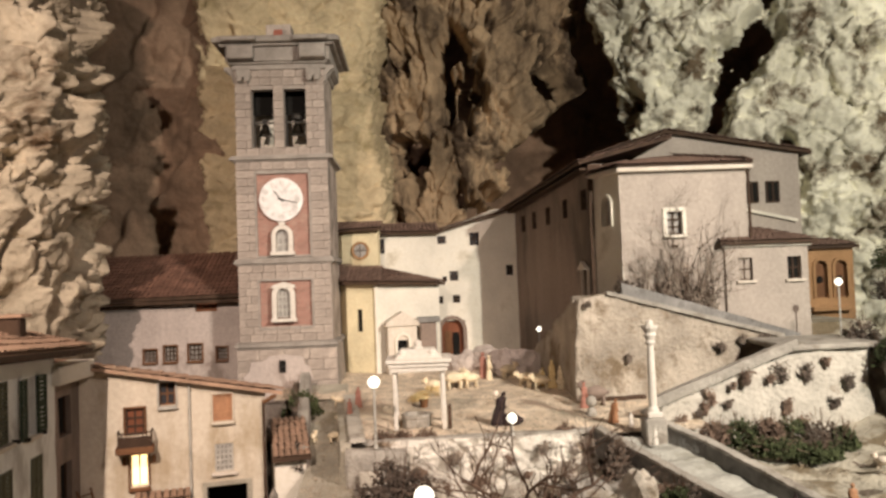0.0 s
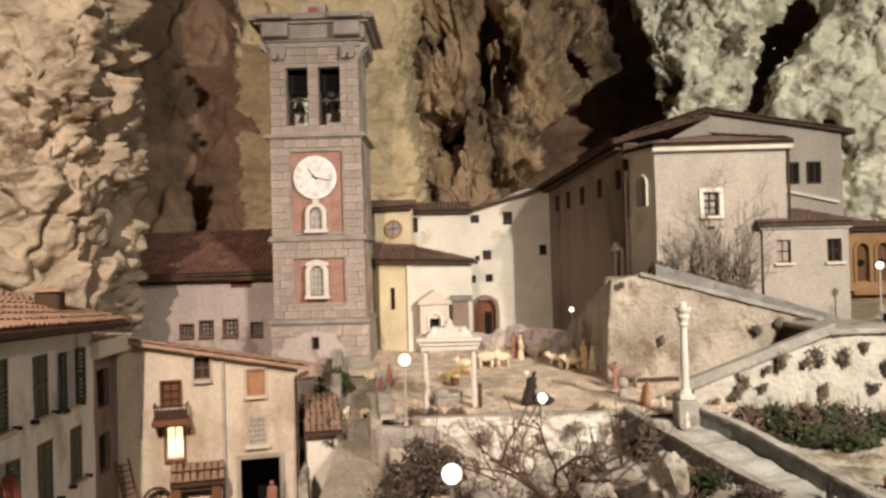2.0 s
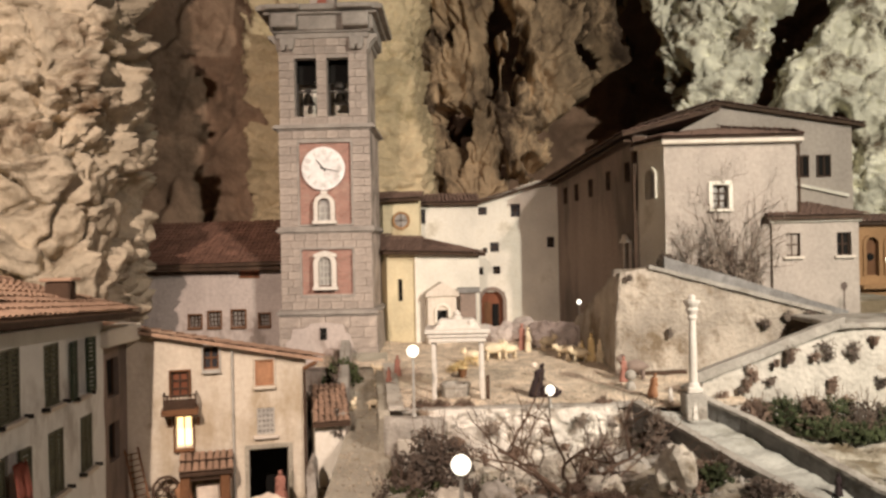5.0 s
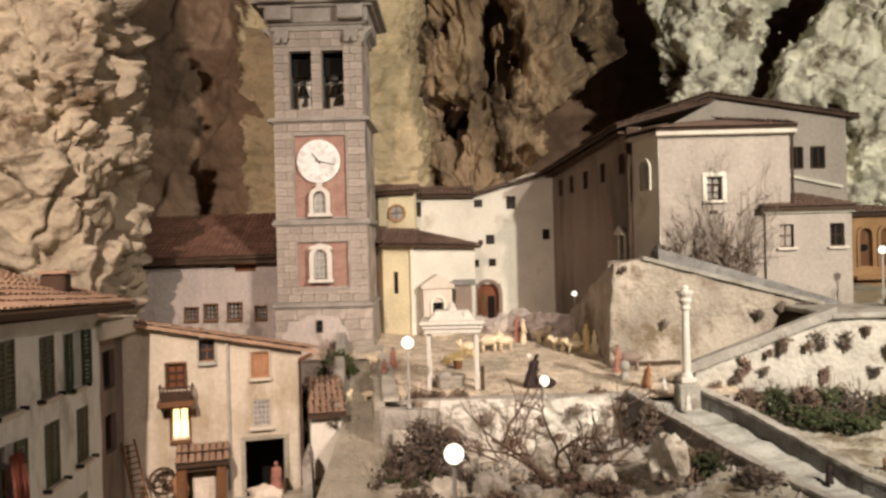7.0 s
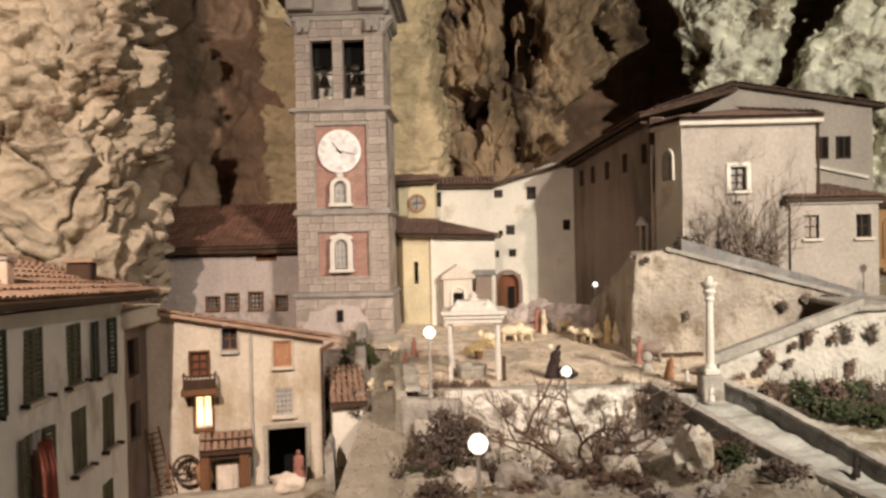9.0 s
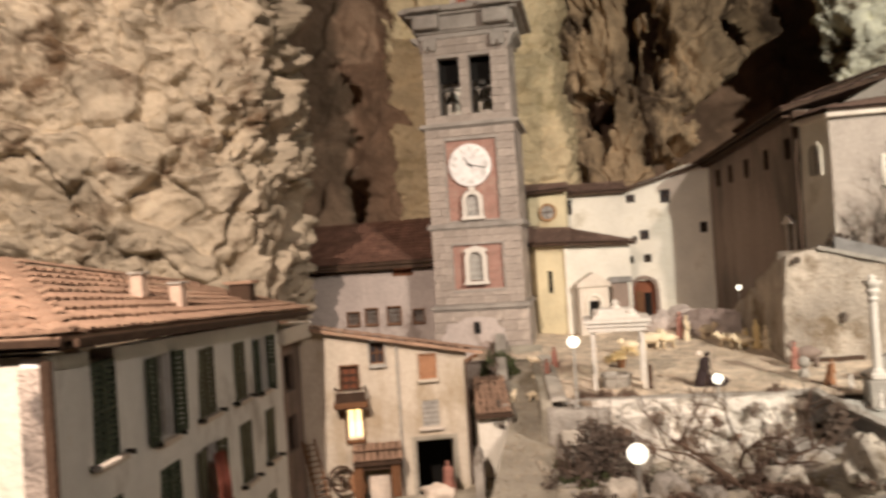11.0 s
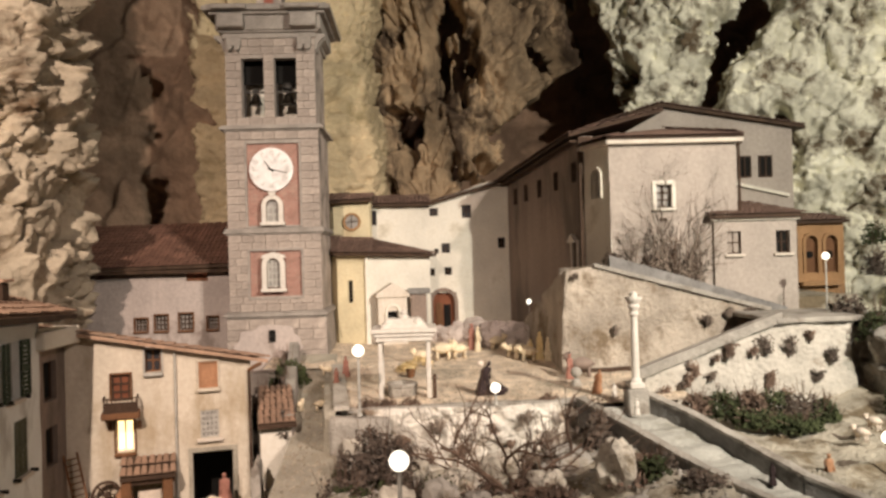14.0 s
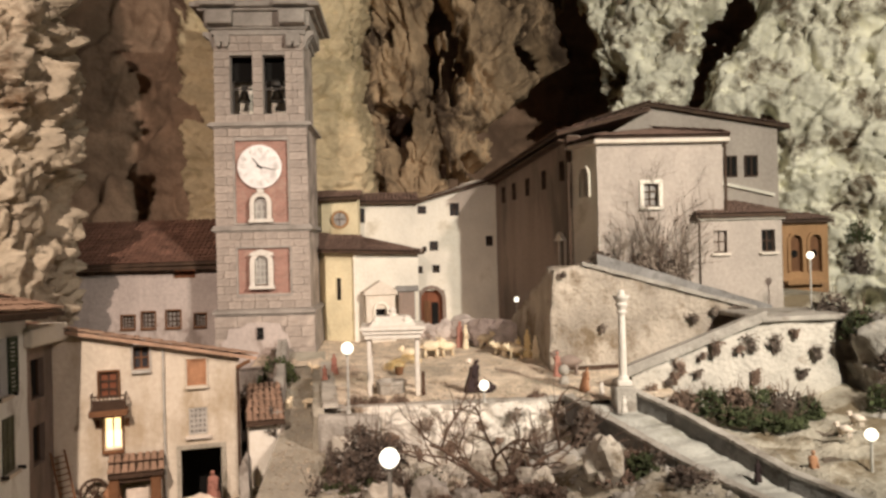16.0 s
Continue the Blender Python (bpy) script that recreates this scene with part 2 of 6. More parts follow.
def arch_band(w, h, band, depth, n=10, sill=False):
    """The surround of an arched opening."""
    bm = bmesh.new()
    inner = [(w / 2, 0)] + [(w / 2 * math.cos(math.pi * k / n), h - w / 2 + w / 2 * math.sin(math.pi * k / n)) for k in range(n + 1)] + [(-w / 2, 0)]
    ow = w + 2 * band
    outer = [(ow / 2, 0)] + [(ow / 2 * math.cos(math.pi * k / n), h - w / 2 + ow / 2 * math.sin(math.pi * k / n)) for k in range(n + 1)] + [(-ow / 2, 0)]
    for (a, b), (c, d) in zip(zip(inner, inner[1:]), zip(outer, outer[1:])):
        hexa(bm, [(a[0], 0, a[1]), (c[0], 0, c[1]), (d[0], 0, d[1]), (b[0], 0, b[1])],
             [(a[0], depth, a[1]), (c[0], depth, c[1]), (d[0], depth, d[1]), (b[0], depth, b[1])])
    bmesh.ops.recalc_face_normals(bm, faces=bm.faces)
    return bm


def wall_mesh(length, z0, top, openings, thick=0.05, cell=0.06, rough=0.0, seed=0.0):
    """A wall along x from 0 to length, its front at y = 0, with openings (x0, x1, z0, z1) through it; top is a height or a function of x."""
    high = top if callable(top) else (lambda x: top)
    xs = {0.0, length}
    zmax = min(high(0), high(length), high(length / 2))
    zs = {z0, zmax}
    for a, b, c, d in openings:
        xs |= {a, b}
        zs |= {c, d}

    def fill(v):
        v = sorted(v)
        out = []
        for a, b in zip(v, v[1:]):
            if b - a < 1e-5:
                continue
            n = max(1, int((b - a) / cell))
            out += [a + (b - a) * k / n for k in range(n)]
        return out + [v[-1]]

    xs, zs = fill(xs), fill(zs)
    bm = bmesh.new()
    grid = {}

    def vert(i, k, back):
        if (i, k, back) not in grid:
            x, z = xs[i], zs[k]
            if k == len(zs) - 1:
                z = high(x)
            y = thick if back else rough * noise.noise(Vector((x * 9 + seed, z * 9, seed)))
            grid[i, k, back] = bm.verts.new((x, y, z))
        return grid[i, k, back]

    def solid(i, k):
        if not (0 <= i < len(xs) - 1 and 0 <= k < len(zs) - 1):
            return False
        x, z = (xs[i] + xs[i + 1]) / 2, (zs[k] + zs[k + 1]) / 2
        return not any(a < x < b and c < z < d for a, b, c, d in openings)

    for i in range(len(xs) - 1):
        for k in range(len(zs) - 1):
            if not solid(i, k):
                continue
            v = [(i, k), (i + 1, k), (i + 1, k + 1), (i, k + 1)]
            bm.faces.new([vert(*p, False) for p in v])
            bm.faces.new([vert(*p, True) for p in v[::-1]])
            for (p, q), (di, dk) in zip(((v[0], v[1]), (v[1], v[2]), (v[2], v[3]), (v[3], v[0])), ((0, -1), (1, 0), (0, 1), (-1, 0))):
                if not solid(i + di, k + dk):
                    bm.faces.new((vert(*p, True), vert(*q, True), vert(*q, False), vert(*p, False)))
    bmesh.ops.recalc_face_normals(bm, faces=bm.faces)
    return bm


def window(parent, x, z, w, h, y=0.0, frame_mat=None, pane_mat=None, bars=(1, 2), surround=None, band=0.012, sill=True, arch=False, name="window", deep=0.03):
    """A window in its opening: pane with bars set back, an optional surround and sill."""
    frame_mat, pane_mat = frame_mat or M_DARKWOOD, pane_mat or M_GLASS
    base = Matrix.Identity(4)
    if parent.parent:
        base, parent = parent.matrix_basis, parent.parent
    if arch:
        pane = part(name, extruded(arch_outline(w, h), 0.006), pane_mat, parent)
    else:
        pane = part(name, boxed(-w / 2, w / 2, 0, 0.006, 0, h), pane_mat, parent)
    pane.matrix_basis = base @ pose(x, y + deep - 0.008, z)
    bm = bmesh.new()
    t = min(0.006, w * 0.1)
    for k in range(bars[0] + 2):
        c = -w / 2 + t / 2 + (w - t) * k / (bars[0] + 1)
        box(bm, c - t / 2, c + t / 2, -0.006, -0.001, 0, h if not arch else h - w / 2)
    for k in range(bars[1] + 2):
        c = t / 2 + (h - t) * k / (bars[1] + 1)
        if arch and c > h - w * 0.3:
            continue
        box(bm, -w / 2 + t, w / 2 - t, -0.0055, -0.0015, c - t / 2, c + t / 2)
    part("sash", bm, frame_mat, pane)
    if surround:
        if arch:
            s = part("surround", arch_band(w, h, band, 0.012), surround, pane)
            s.location = (0, -deep + 0.008 - 0.008, 0)
        else:
            bm = bmesh.new()
            for v in ((-w / 2 - band, -w / 2, 0, h), (w / 2, w / 2 + band, 0, h), (-w / 2 - band, w / 2 + band, h, h + band)):
                box(bm, v[0], v[1], 0, 0.014, v[2], v[3])
            s = part("surround", bevel(bm, 0.0015), surround, pane)
            s.location = (0, -deep + 0.008 - 0.007, 0)
    if sill:
        s = part("sill", bevel(boxed(-w / 2 - band, w / 2 + band, 0, 0.03, -0.012, -0.001), 0.002), surround or M_PLASTER, pane)
        s.location = (0, -deep - 0.008, 0)
    return pane


def opening(x, z, w, h):
    return (x - w / 2, x + w / 2, z, z + h)


def roof_slab(corners, thick=0.012):
    bm = bmesh.new()
    hexa(bm, [(x, y, z - thick) for x, y, z in corners], corners)
    bmesh.ops.recalc_face_normals(bm, faces=bm.faces)
    return bm


TILE_MESHES = {}


def tile_mesh(width, length, material):
    """A half-round clay tile, lying along y, its lower end at y = 0."""
    key = (round(width, 4), round(length, 4), material.name)
    if key not in TILE_MESHES:
        bm = bmesh.new()
        n = 5
        rows = []
        for y, r in ((0, width / 2), (length, width / 2 * 0.8)):
            rows.append([bm.verts.new((r * math.cos(math.pi * k / n), y, r * 0.5 * math.sin(math.pi * k / n))) for k in range(n + 1)])
        for k in range(n):
            bm.faces.new((rows[0][k], rows[0][k + 1], rows[1][k + 1], rows[1][k]))
        bm.faces.new(rows[0])
        me = bpy.data.meshes.new("tile")
        bm.to_mesh(me)
        bm.free()
        me.materials.append(material)
        TILE_MESHES[key] = me
    return TILE_MESHES[key]


def lay_tiles(parent, a, b, c, d, width, length, material, most=150, seed=1):
    """Rows of tiles on the slope a (lower left), b (lower right), c (upper right), d (upper left), in parent's space; past `most` they are joined."""
    rnd = random.Random(seed)
    a, b, c, d = map(Vector, (a, b, c, d))
    rise = ((d - a) + (c - b)).length / 2
    across = max((b - a).length, (c - d).length)
    rows, cols = max(2, int(rise / (length * 0.8))), max(2, int(across / width))
    out = []
    up0 = ((c + d) - (a + b)).normalized()
    right = (b - a).normalized()
    normal = right.cross(up0).normalized()
    up = normal.cross(right)
    for r in range(rows):
        v = r / rows
        p, q = a.lerp(d, v), b.lerp(c, v)
        n = max(1, int((q - p).length / width))
        for k in range(n):
            o = p.lerp(q, (k + 0.5) / n)
            yaw = rnd.uniform(-0.06, 0.06)
            m = Matrix((right, up, normal)).transposed().to_4x4()
            out.append(Matrix.Translation(o + normal * (0.006 + rnd.uniform(0, 0.002))) @ m @ Matrix.Rotation(yaw, 4, "Z") @ Matrix.Rotation(-0.10, 4, "X"))
    me = tile_mesh(width, length, material)
    for m in out[:most]:
        ob = new("tile", me)
        ob.parent = parent
        ob.matrix_basis = m
    if out[most:]:
        base_v = np.array([v.co for v in me.vertices])
        base_f = [list(p.vertices) for p in me.polygons]
        vs, fs = [], []
        for n, m in enumerate(out[most:]):
            mm = np.array(m)
            vs.append(base_v @ mm[:3, :3].T + mm[:3, 3])
            fs += [[i + n * len(base_v) for i in f] for f in base_f]
        joined = bpy.data.meshes.new("roof_tiles")
        joined.from_pydata(np.concatenate(vs).tolist(), [], fs)
        joined.materials.append(material)
        ob = new("roof_tiles", joined)
        ob.parent = parent
        ob["kind"] = "stuff"


def plateaus(g, soft, lean):
    """Blocks of a broken rock face: the height of the block at g, with rounded rims, and how near g lies to a joint."""
    dist, cells = noise.voronoi(g)
    near = smooth01((dist[1] - dist[0]) / soft)
    h = [noise.noise(c * 7.31) + lean * (g.z - c.z) + 0.45 * noise.noise_vector(c * 3.7).dot(g - c) for c in cells[:2]]
    return h[0] * (0.5 + 0.5 * near) + h[1] * (0.5 - 0.5 * near), 1 - near


def rock_face(name, line, z0, z1, nu, nv, depth, material, block=0.16, lump=0.05, seed=0.0, squash=0.7, hole=None, curl=0.25, fine=0.010, lean=0.45):
    """A cliff over a plan line, broken into jutting blocks of two sizes with joints between them. hole(place) above 0 leaves a gap, with edges that curl back."""
    pts = [Vector((x, y, 0)) for x, y in line]
    seg = [0.0]
    for p, q in zip(pts, pts[1:]):
        seg.append(seg[-1] + (q - p).length)
    norms = [Vector(((q - p).y, -(q - p).x, 0)).normalized() for p, q in zip(pts, pts[1:])]
    knots = [norms[0]] + [(a + b).normalized() for a, b in zip(norms, norms[1:])] + [norms[-1]]
    verts, gaps = [], []
    for i in range(nu):
        s = seg[-1] * i / (nu - 1)
        k = max(j for j in range(len(seg) - 1) if seg[j] <= s + 1e-9)
        f = (s - seg[k]) / (seg[k + 1] - seg[k])
        p = pts[k].lerp(pts[k + 1], f)
        nrm = knots[k].lerp(knots[k + 1], f).normalized()
        for j in range(nv):
            z = z0 + (z1 - z0) * j / (nv - 1)
            q = Vector((p.x + seed, p.y, z))
            w = q + 0.30 * block * noise.noise_vector(q * (0.8 / block)) + 0.10 * block * noise.noise_vector(q * (3.1 / block))
            g = Vector((w.x, w.y, w.z / squash)) / block
            big, joint = plateaus(g, 0.12, lean)
            small, crack = plateaus(g * 2.1 + Vector((5.2, 1.3, 2.2)), 0.22, lean)
            chip, _ = plateaus(g * 4.6 + Vector((1.7, 8.3, 4.1)), 0.35, lean)
            some = smooth01(0.5 + 1.7 * noise.noise(q * 2.6))
            d = depth * (1.35 * big + (0.2 + 0.6 * some) * small + (0.05 + 0.22 * some) * chip - 0.55 * joint * joint - 0.35 * some * crack * crack)
            d += lump * noise.fractal(q * 1.7, 1.0, 2.0, 4) + fine * noise.fractal(q * 14, 0.9, 2.1, 4) + 0.35 * depth * noise.fractal(q * 6, 0.9, 2, 3)
            v = Vector((p.x, p.y, z))
            if hole:
                h = hole(v)
                gaps.append(h > 0)
                d -= curl * smooth01(1 + h / 0.35) if h < 0 else curl
            verts.append(v + nrm * d)
    faces = [(i * nv + j, (i + 1) * nv + j, (i + 1) * nv + j + 1, i * nv + j + 1) for i in range(nu - 1) for j in range(nv - 1)]
    if hole:
        faces = [f for f in faces if not any(gaps[i] for i in f)]
    me = bpy.data.meshes.new(name)
    me.from_pydata(verts, [], faces)
    me.materials.append(material)
    for p in me.polygons:
        p.use_smooth = True
    return new(name, me)


def smooth01(v):
    v = min(1.0, max(0.0, v))
    return v * v * (3 - 2 * v)


def boulder(name, x, y, z, r, material, seed, sx=1.0, sy=1.0, sz=0.8, label="", subdiv=3, group="", flat=True):
    bm = bmesh.new()
    bmesh.ops.create_icosphere(bm, subdivisions=subdiv, radius=r)
    for v in bm.verts:
        n = v.co.normalized()
        dist, cells = noise.voronoi(n * 1.6 + Vector((seed, seed * 2, 0)))
        v.co = n * r * (1 + 0.36 * noise.noise(cells[0] * 5) + 0.22 * noise.fractal(n * 3 + Vector((seed, 0, 0)), 1, 2, 3))
        v.co.x *= sx
        v.co.y *= sy
        v.co.z *= sz
    ob = part(name, bm, material, smooth=not flat)
    ob.location = (x, y, z)
    return tagged(ob, label or "rough pale boulder lying on the mossy slope", "boulder", group)

# ---- ground, cliffs and hall ----
def plaza_z(y):
    return 1.08 + 0.045 * (y - 3.1)


def grid_sheet(name, xs, ys, height, material, label, smooth=True):
    verts = [(x, y, height(x, y)) for x in xs for y in ys]
    n = len(ys)
    faces = [(i * n + j, (i + 1) * n + j, (i + 1) * n + j + 1, i * n + j + 1) for i in range(len(xs) - 1) for j in range(n - 1)]
    me = bpy.data.meshes.new(name)
    me.from_pydata(verts, [], faces)
    me.materials.append(material)
    for p in me.polygons:
        p.use_smooth = smooth
    return tagged(new(name, me), label, "ground", kind="structure")


def street_z(y):
    return 0.885 + 0.165 * (y - 2.6)


def slope_z(x, y):
    """The mossy slope in front of the square."""
    z = 0.90 + 0.05 * noise.fractal(Vector((x * 3, y * 3, 0.3)), 1, 2, 4) + 0.02 * noise.noise(Vector((x * 15, y * 15, 2)))
    z -= 0.22 * smooth01((2.5 - y) / 1.0)
    z += 0.08 * smooth01((x - 0.35) / 0.4) + 0.05 * smooth01((x - 1.25) / 0.3)
    z -= 0.10 * smooth01((-0.2 - x) / 0.15)
    near, far = 0.598 + (3.05 - y) * 0.47, 0.79 + (3.0 - y) * 0.64
    if near - 0.03 < x < far + 0.03:
        z = min(z, 1.02 - 0.2 * (3.05 - y))
    elif x >= far + 0.03:
        z = min(z, 1.07 - 0.17 * (3.05 - y))
    if -0.62 < x < -0.2:
        z = min(z, street_z(y) - 0.035)
    if x < -0.5:
        z -= 0.12 * smooth01((-0.5 - x) / 0.2)
    return z


span = lambda a, b, n: [a + (b - a) * k / (n - 1) for k in range(n)]
grid_sheet("ground", span(-3.9, 3.9, 270), span(1.2, 3.5, 90), slope_z, M_GROUND, "mossy brown slope with earth and stones")
def plaza_left(y):
    return -0.225 - 0.105 * (y - 3.02) if y < 3.88 else -0.62


bm = bmesh.new()
rows = []
for y in span(3.07, 5.7, 110):
    xa = plaza_left(y)
    rows.append([bm.verts.new((x, y, plaza_z(y) + 0.006 * noise.fractal(Vector((x * 8, y * 8, 1)), 1, 2, 3))) for x in span(xa, 1.0, 70)])
for a, b in zip(rows, rows[1:]):
    for i in range(69):
        bm.faces.new((a[i], a[i + 1], b[i + 1], b[i]))
tagged(part("plaza", bm, M_PLAZA, smooth=True), "pale trodden gravel of the village square", "square", kind="structure")
bm = bmesh.new()
rows = []
for k in range(30):
    y = 2.3 + 1.85 * k / 29
    f = (y - 2.7) / 1.2
    xa, xb = -0.385 - 0.115 * max(0, y - 3.15), -0.215 - 0.11 * f
    rows.append([bm.verts.new((xa + (xb - xa + 0.03) * i / 6, y, street_z(y) + 0.006 * noise.noise(Vector((i, y * 14, 0))))) for i in range(7)])
for a, b in zip(rows, rows[1:]):
    for i in range(6):
        bm.faces.new((a[i], a[i + 1], b[i + 1], b[i]))
tagged(part("street", bm, M_STREET, smooth=True), "steep narrow street of pale trodden earth", "street", kind="structure")

tagged(rock_face("cliff_left", [(-3.6, 2.2), (-2.4, 2.75), (-1.85, 3.0), (-1.47, 3.12), (-1.275, 3.23), (-1.29, 3.55), (-1.55, 4.2)], 0.7, 3.3, 400, 340, 0.092,
                 M_CLIFF, 0.19, 0.09, 3.0, 0.75, lean=0.3), "rugged tan limestone cliff of lumpy blocks", "cliff", kind="structure")
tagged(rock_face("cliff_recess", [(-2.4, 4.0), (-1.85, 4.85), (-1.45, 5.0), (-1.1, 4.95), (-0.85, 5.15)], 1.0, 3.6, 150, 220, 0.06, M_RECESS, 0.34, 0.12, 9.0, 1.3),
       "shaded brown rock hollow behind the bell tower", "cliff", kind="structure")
tagged(rock_face("cliff_column", [(-1.24, 5.2), (-1.14, 4.85), (-0.75, 4.95), (-0.36, 5.15), (-0.2, 5.25), (-0.16, 5.35), (-0.2, 6.3)], 1.0, 3.6, 210, 260, 0.034,
                 M_COLUMN, 0.15, 0.09, 14.0, 0.6), "ochre stratified rock pillar behind the tower", "cliff", kind="structure")


def cave_gap(v):
    """Above 0 where the hanging rock of the cave leaves off."""
    a, n = v.x / (v.y - 0.4), noise.fractal(v * 3.0, 0.9, 2.1, 4)
    edge = 0.128 + 0.125 * smooth01((v.z - 2.3) / 0.65)
    pits = 1.1 * noise.fractal(Vector((v.x * 3.4 + 4, v.y * 2, v.z * 2.0)), 0.8, 2, 4) - 0.36
    return max((a - edge) * 14 + 0.5 * n, pits)


def right_gap(v):
    """Above 0 outside the pale cliff and in its fissures."""
    a, n = v.x / (v.y - 0.4), noise.fractal(v * 3.2, 0.9, 2.1, 4)
    edge = 0.224 + 0.05 * smooth01((3.1 - v.z) / 0.4) - 0.05 * smooth01((2.45 - v.z) / 0.25)
    crack = 0.365 + 0.115 * (v.z - 2.3)
    pits = 1.1 * noise.fractal(Vector((v.x * 3.4 + 9, v.y * 2, v.z * 2.2)), 0.9, 2, 3) - 0.88
    return max((edge - a) * 14 + 0.4 * n, (0.015 - abs(a - crack)) * 14 + 0.45 * n if v.z > 2.1 else -1, pits)


tagged(rock_face("cliff_cave", [(-0.5, 6.1), (0.0, 5.75), (0.4, 5.6), (0.8, 5.75), (1.3, 6.0)], 1.3, 4.0, 260, 300, 0.075,
                 M_CAVE, 0.24, 0.14, 21.0, 1.6, cave_gap, 0.3), "hanging brown rock with dark hollows above the convent", "cliff", kind="structure")
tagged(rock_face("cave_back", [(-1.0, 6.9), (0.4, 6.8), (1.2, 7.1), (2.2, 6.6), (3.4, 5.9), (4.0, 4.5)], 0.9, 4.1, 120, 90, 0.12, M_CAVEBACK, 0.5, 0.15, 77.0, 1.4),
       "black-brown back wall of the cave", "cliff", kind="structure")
tagged(rock_face("cliff_right", [(1.1, 5.6), (1.5, 5.25), (1.85, 5.05), (2.3, 4.95), (2.8, 4.6), (3.3, 4.0), (3.7, 3.0)], 0.9, 3.9, 330, 300, 0.07,
                 M_PALE, 0.15, 0.12, 31.0, 1.0, right_gap, 0.22), "pale limewashed rock cliff with dark fissures", "cliff", kind="structure")
tagged(rock_face("rock_bank", [(1.84, 3.9), (1.74, 3.4), (1.69, 3.16), (1.9, 2.95), (2.7, 2.7)], 0.6, 1.34, 120, 80, 0.06, M_BOULDERG, 0.16, 0.05, 40.0, 0.9),
       "grey rocky bank beside the terrace", "rock", kind="structure")

tagged(part("display_base", boxed(-4.09, 4.09, 1.22, 7.29, -0.019, 0.52), M_HALL), "plain dark base that carries the model village", "platform", kind="structure")
bm = bmesh.new()
box(bm, -4.2, -4.1, -2.6, 7.4, -0.02, 4.2)
tagged(part("wall_west", bm, M_HALL), "dim plain hall wall", "wall", kind="structure")
tagged(part("wall_east", boxed(4.1, 4.2, -2.6, 7.4, -0.02, 4.2), M_HALL), "dim plain hall wall", "wall", kind="structure")
tagged(part("wall_south", boxed(-4.1, 4.1, -2.7, -2.6, -0.02, 4.2), M_HALL), "dim plain hall wall", "wall", kind="structure")
tagged(part("wall_north", boxed(-4.1, 4.1, 7.3, 7.4, -0.02, 4.2), M_HALL), "dim plain hall wall", "wall", kind="structure")
tagged(part("floor", boxed(-4.2, 4.2, -2.7, 7.4, -0.1, -0.02), M_HALL), "dim plain hall floor", "floor", kind="structure")
tagged(part("ceiling", boxed(-4.2, 4.2, -2.7, 7.4, 4.2, 4.3), M_HALL), "dim plain hall ceiling", "ceiling", kind="structure")


# ---- bell tower ----
def block_mesh(w, d, h, seed):
    bm = bmesh.new()
    rnd = random.Random(seed)
    e = 0.0007
    lo = [(e, 0.0016, e), (w - e, 0.0016, e), (w - e, 0.0016, h - e), (e, 0.0016, h - e)]
    fr = [(e * 2 + rnd.uniform(0, .001), -rnd.uniform(0, .0025), e * 2), (w - 2 * e, -rnd.uniform(0, .0025), e * 2), (w - 2 * e, -rnd.uniform(0, .0025), h - 2 * e), (2 * e, -rnd.uniform(0, .0025), h - 2 * e)]
    hexa(bm, [(x, d, z) for x, y, z in lo], lo)
    a = [bm.verts.new(p) for p in lo]
    b = [bm.verts.new(p) for p in fr]
    bm.faces.new(b)
    for i in range(4):
        bm.faces.new((a[i], a[(i + 1) % 4], b[(i + 1) % 4], b[i]))
    bmesh.ops.recalc_face_normals(bm, faces=bm.faces)
    me = bpy.data.meshes.new("stone_block")
    bm.to_mesh(me)
    bm.free()
    me.materials.append(M_STONE)
    return me


def ashlar(parent, x0, x1, z0, z1, y, course=0.037, wide=0.075, skip=(), seed=5, turn=0.0, name="stone_block"):
    """Courses of cut stone over a strip of wall, every block an object; skip holds openings (x0, x1, z0, z1)."""
    rnd = random.Random(seed)
    n = max(1, round((z1 - z0) / course))
    h = (z1 - z0) / n
    widths = {}
    for r in range(n):
        z = z0 + r * h
        spans = [(x0, x1)]
        for a, b, c, d in skip:
            if c < z + h / 2 < d:
                spans = [s for p, q in spans for s in ((p, min(q, a)), (max(p, b), q)) if s[1] - s[0] > 0.006]
        for p, q in spans:
            m = max(1, round((q - p) / wide + (0.5 if r % 2 else 0)))
            cuts = [p + (q - p) * k / m for k in range(m + 1)]
            if m > 1:
                cuts = [c if k in (0, m) else c + (0.012 if r % 2 else -0.012) for k, c in enumerate(cuts)]
            for a, b in zip(cuts, cuts[1:]):
                key = (round(b - a, 3), rnd.randrange(3))
                if key not in widths:
                    widths[key] = block_mesh(key[0], 0.008, h, key[1])
                ob = new(name, widths[key])
                ob.parent = parent
                ob.matrix_basis = pose(a, y, z) if not turn else pose(y, a, z, 0, 0, turn)


def moulding(parent, half, depth, z, steps, material, name="cornice"):
    """A stepped band round the tower: (overhang, thickness) from below."""
    bm = bmesh.new()
    for over, thick in steps:
        box(bm, -half - over, half + over, -over, depth + over, z, z + thick)
        z += thick
    return part(name, bevel(bm, 0.0025), material, parent)


def lump_box(z):
    """A rounded counterweight above a bell."""
    return turned([(0.012, z), (0.03, z + 0.008), (0.032, z + 0.022), (0.02, z + 0.036), (0.004, z + 0.04)], 14)


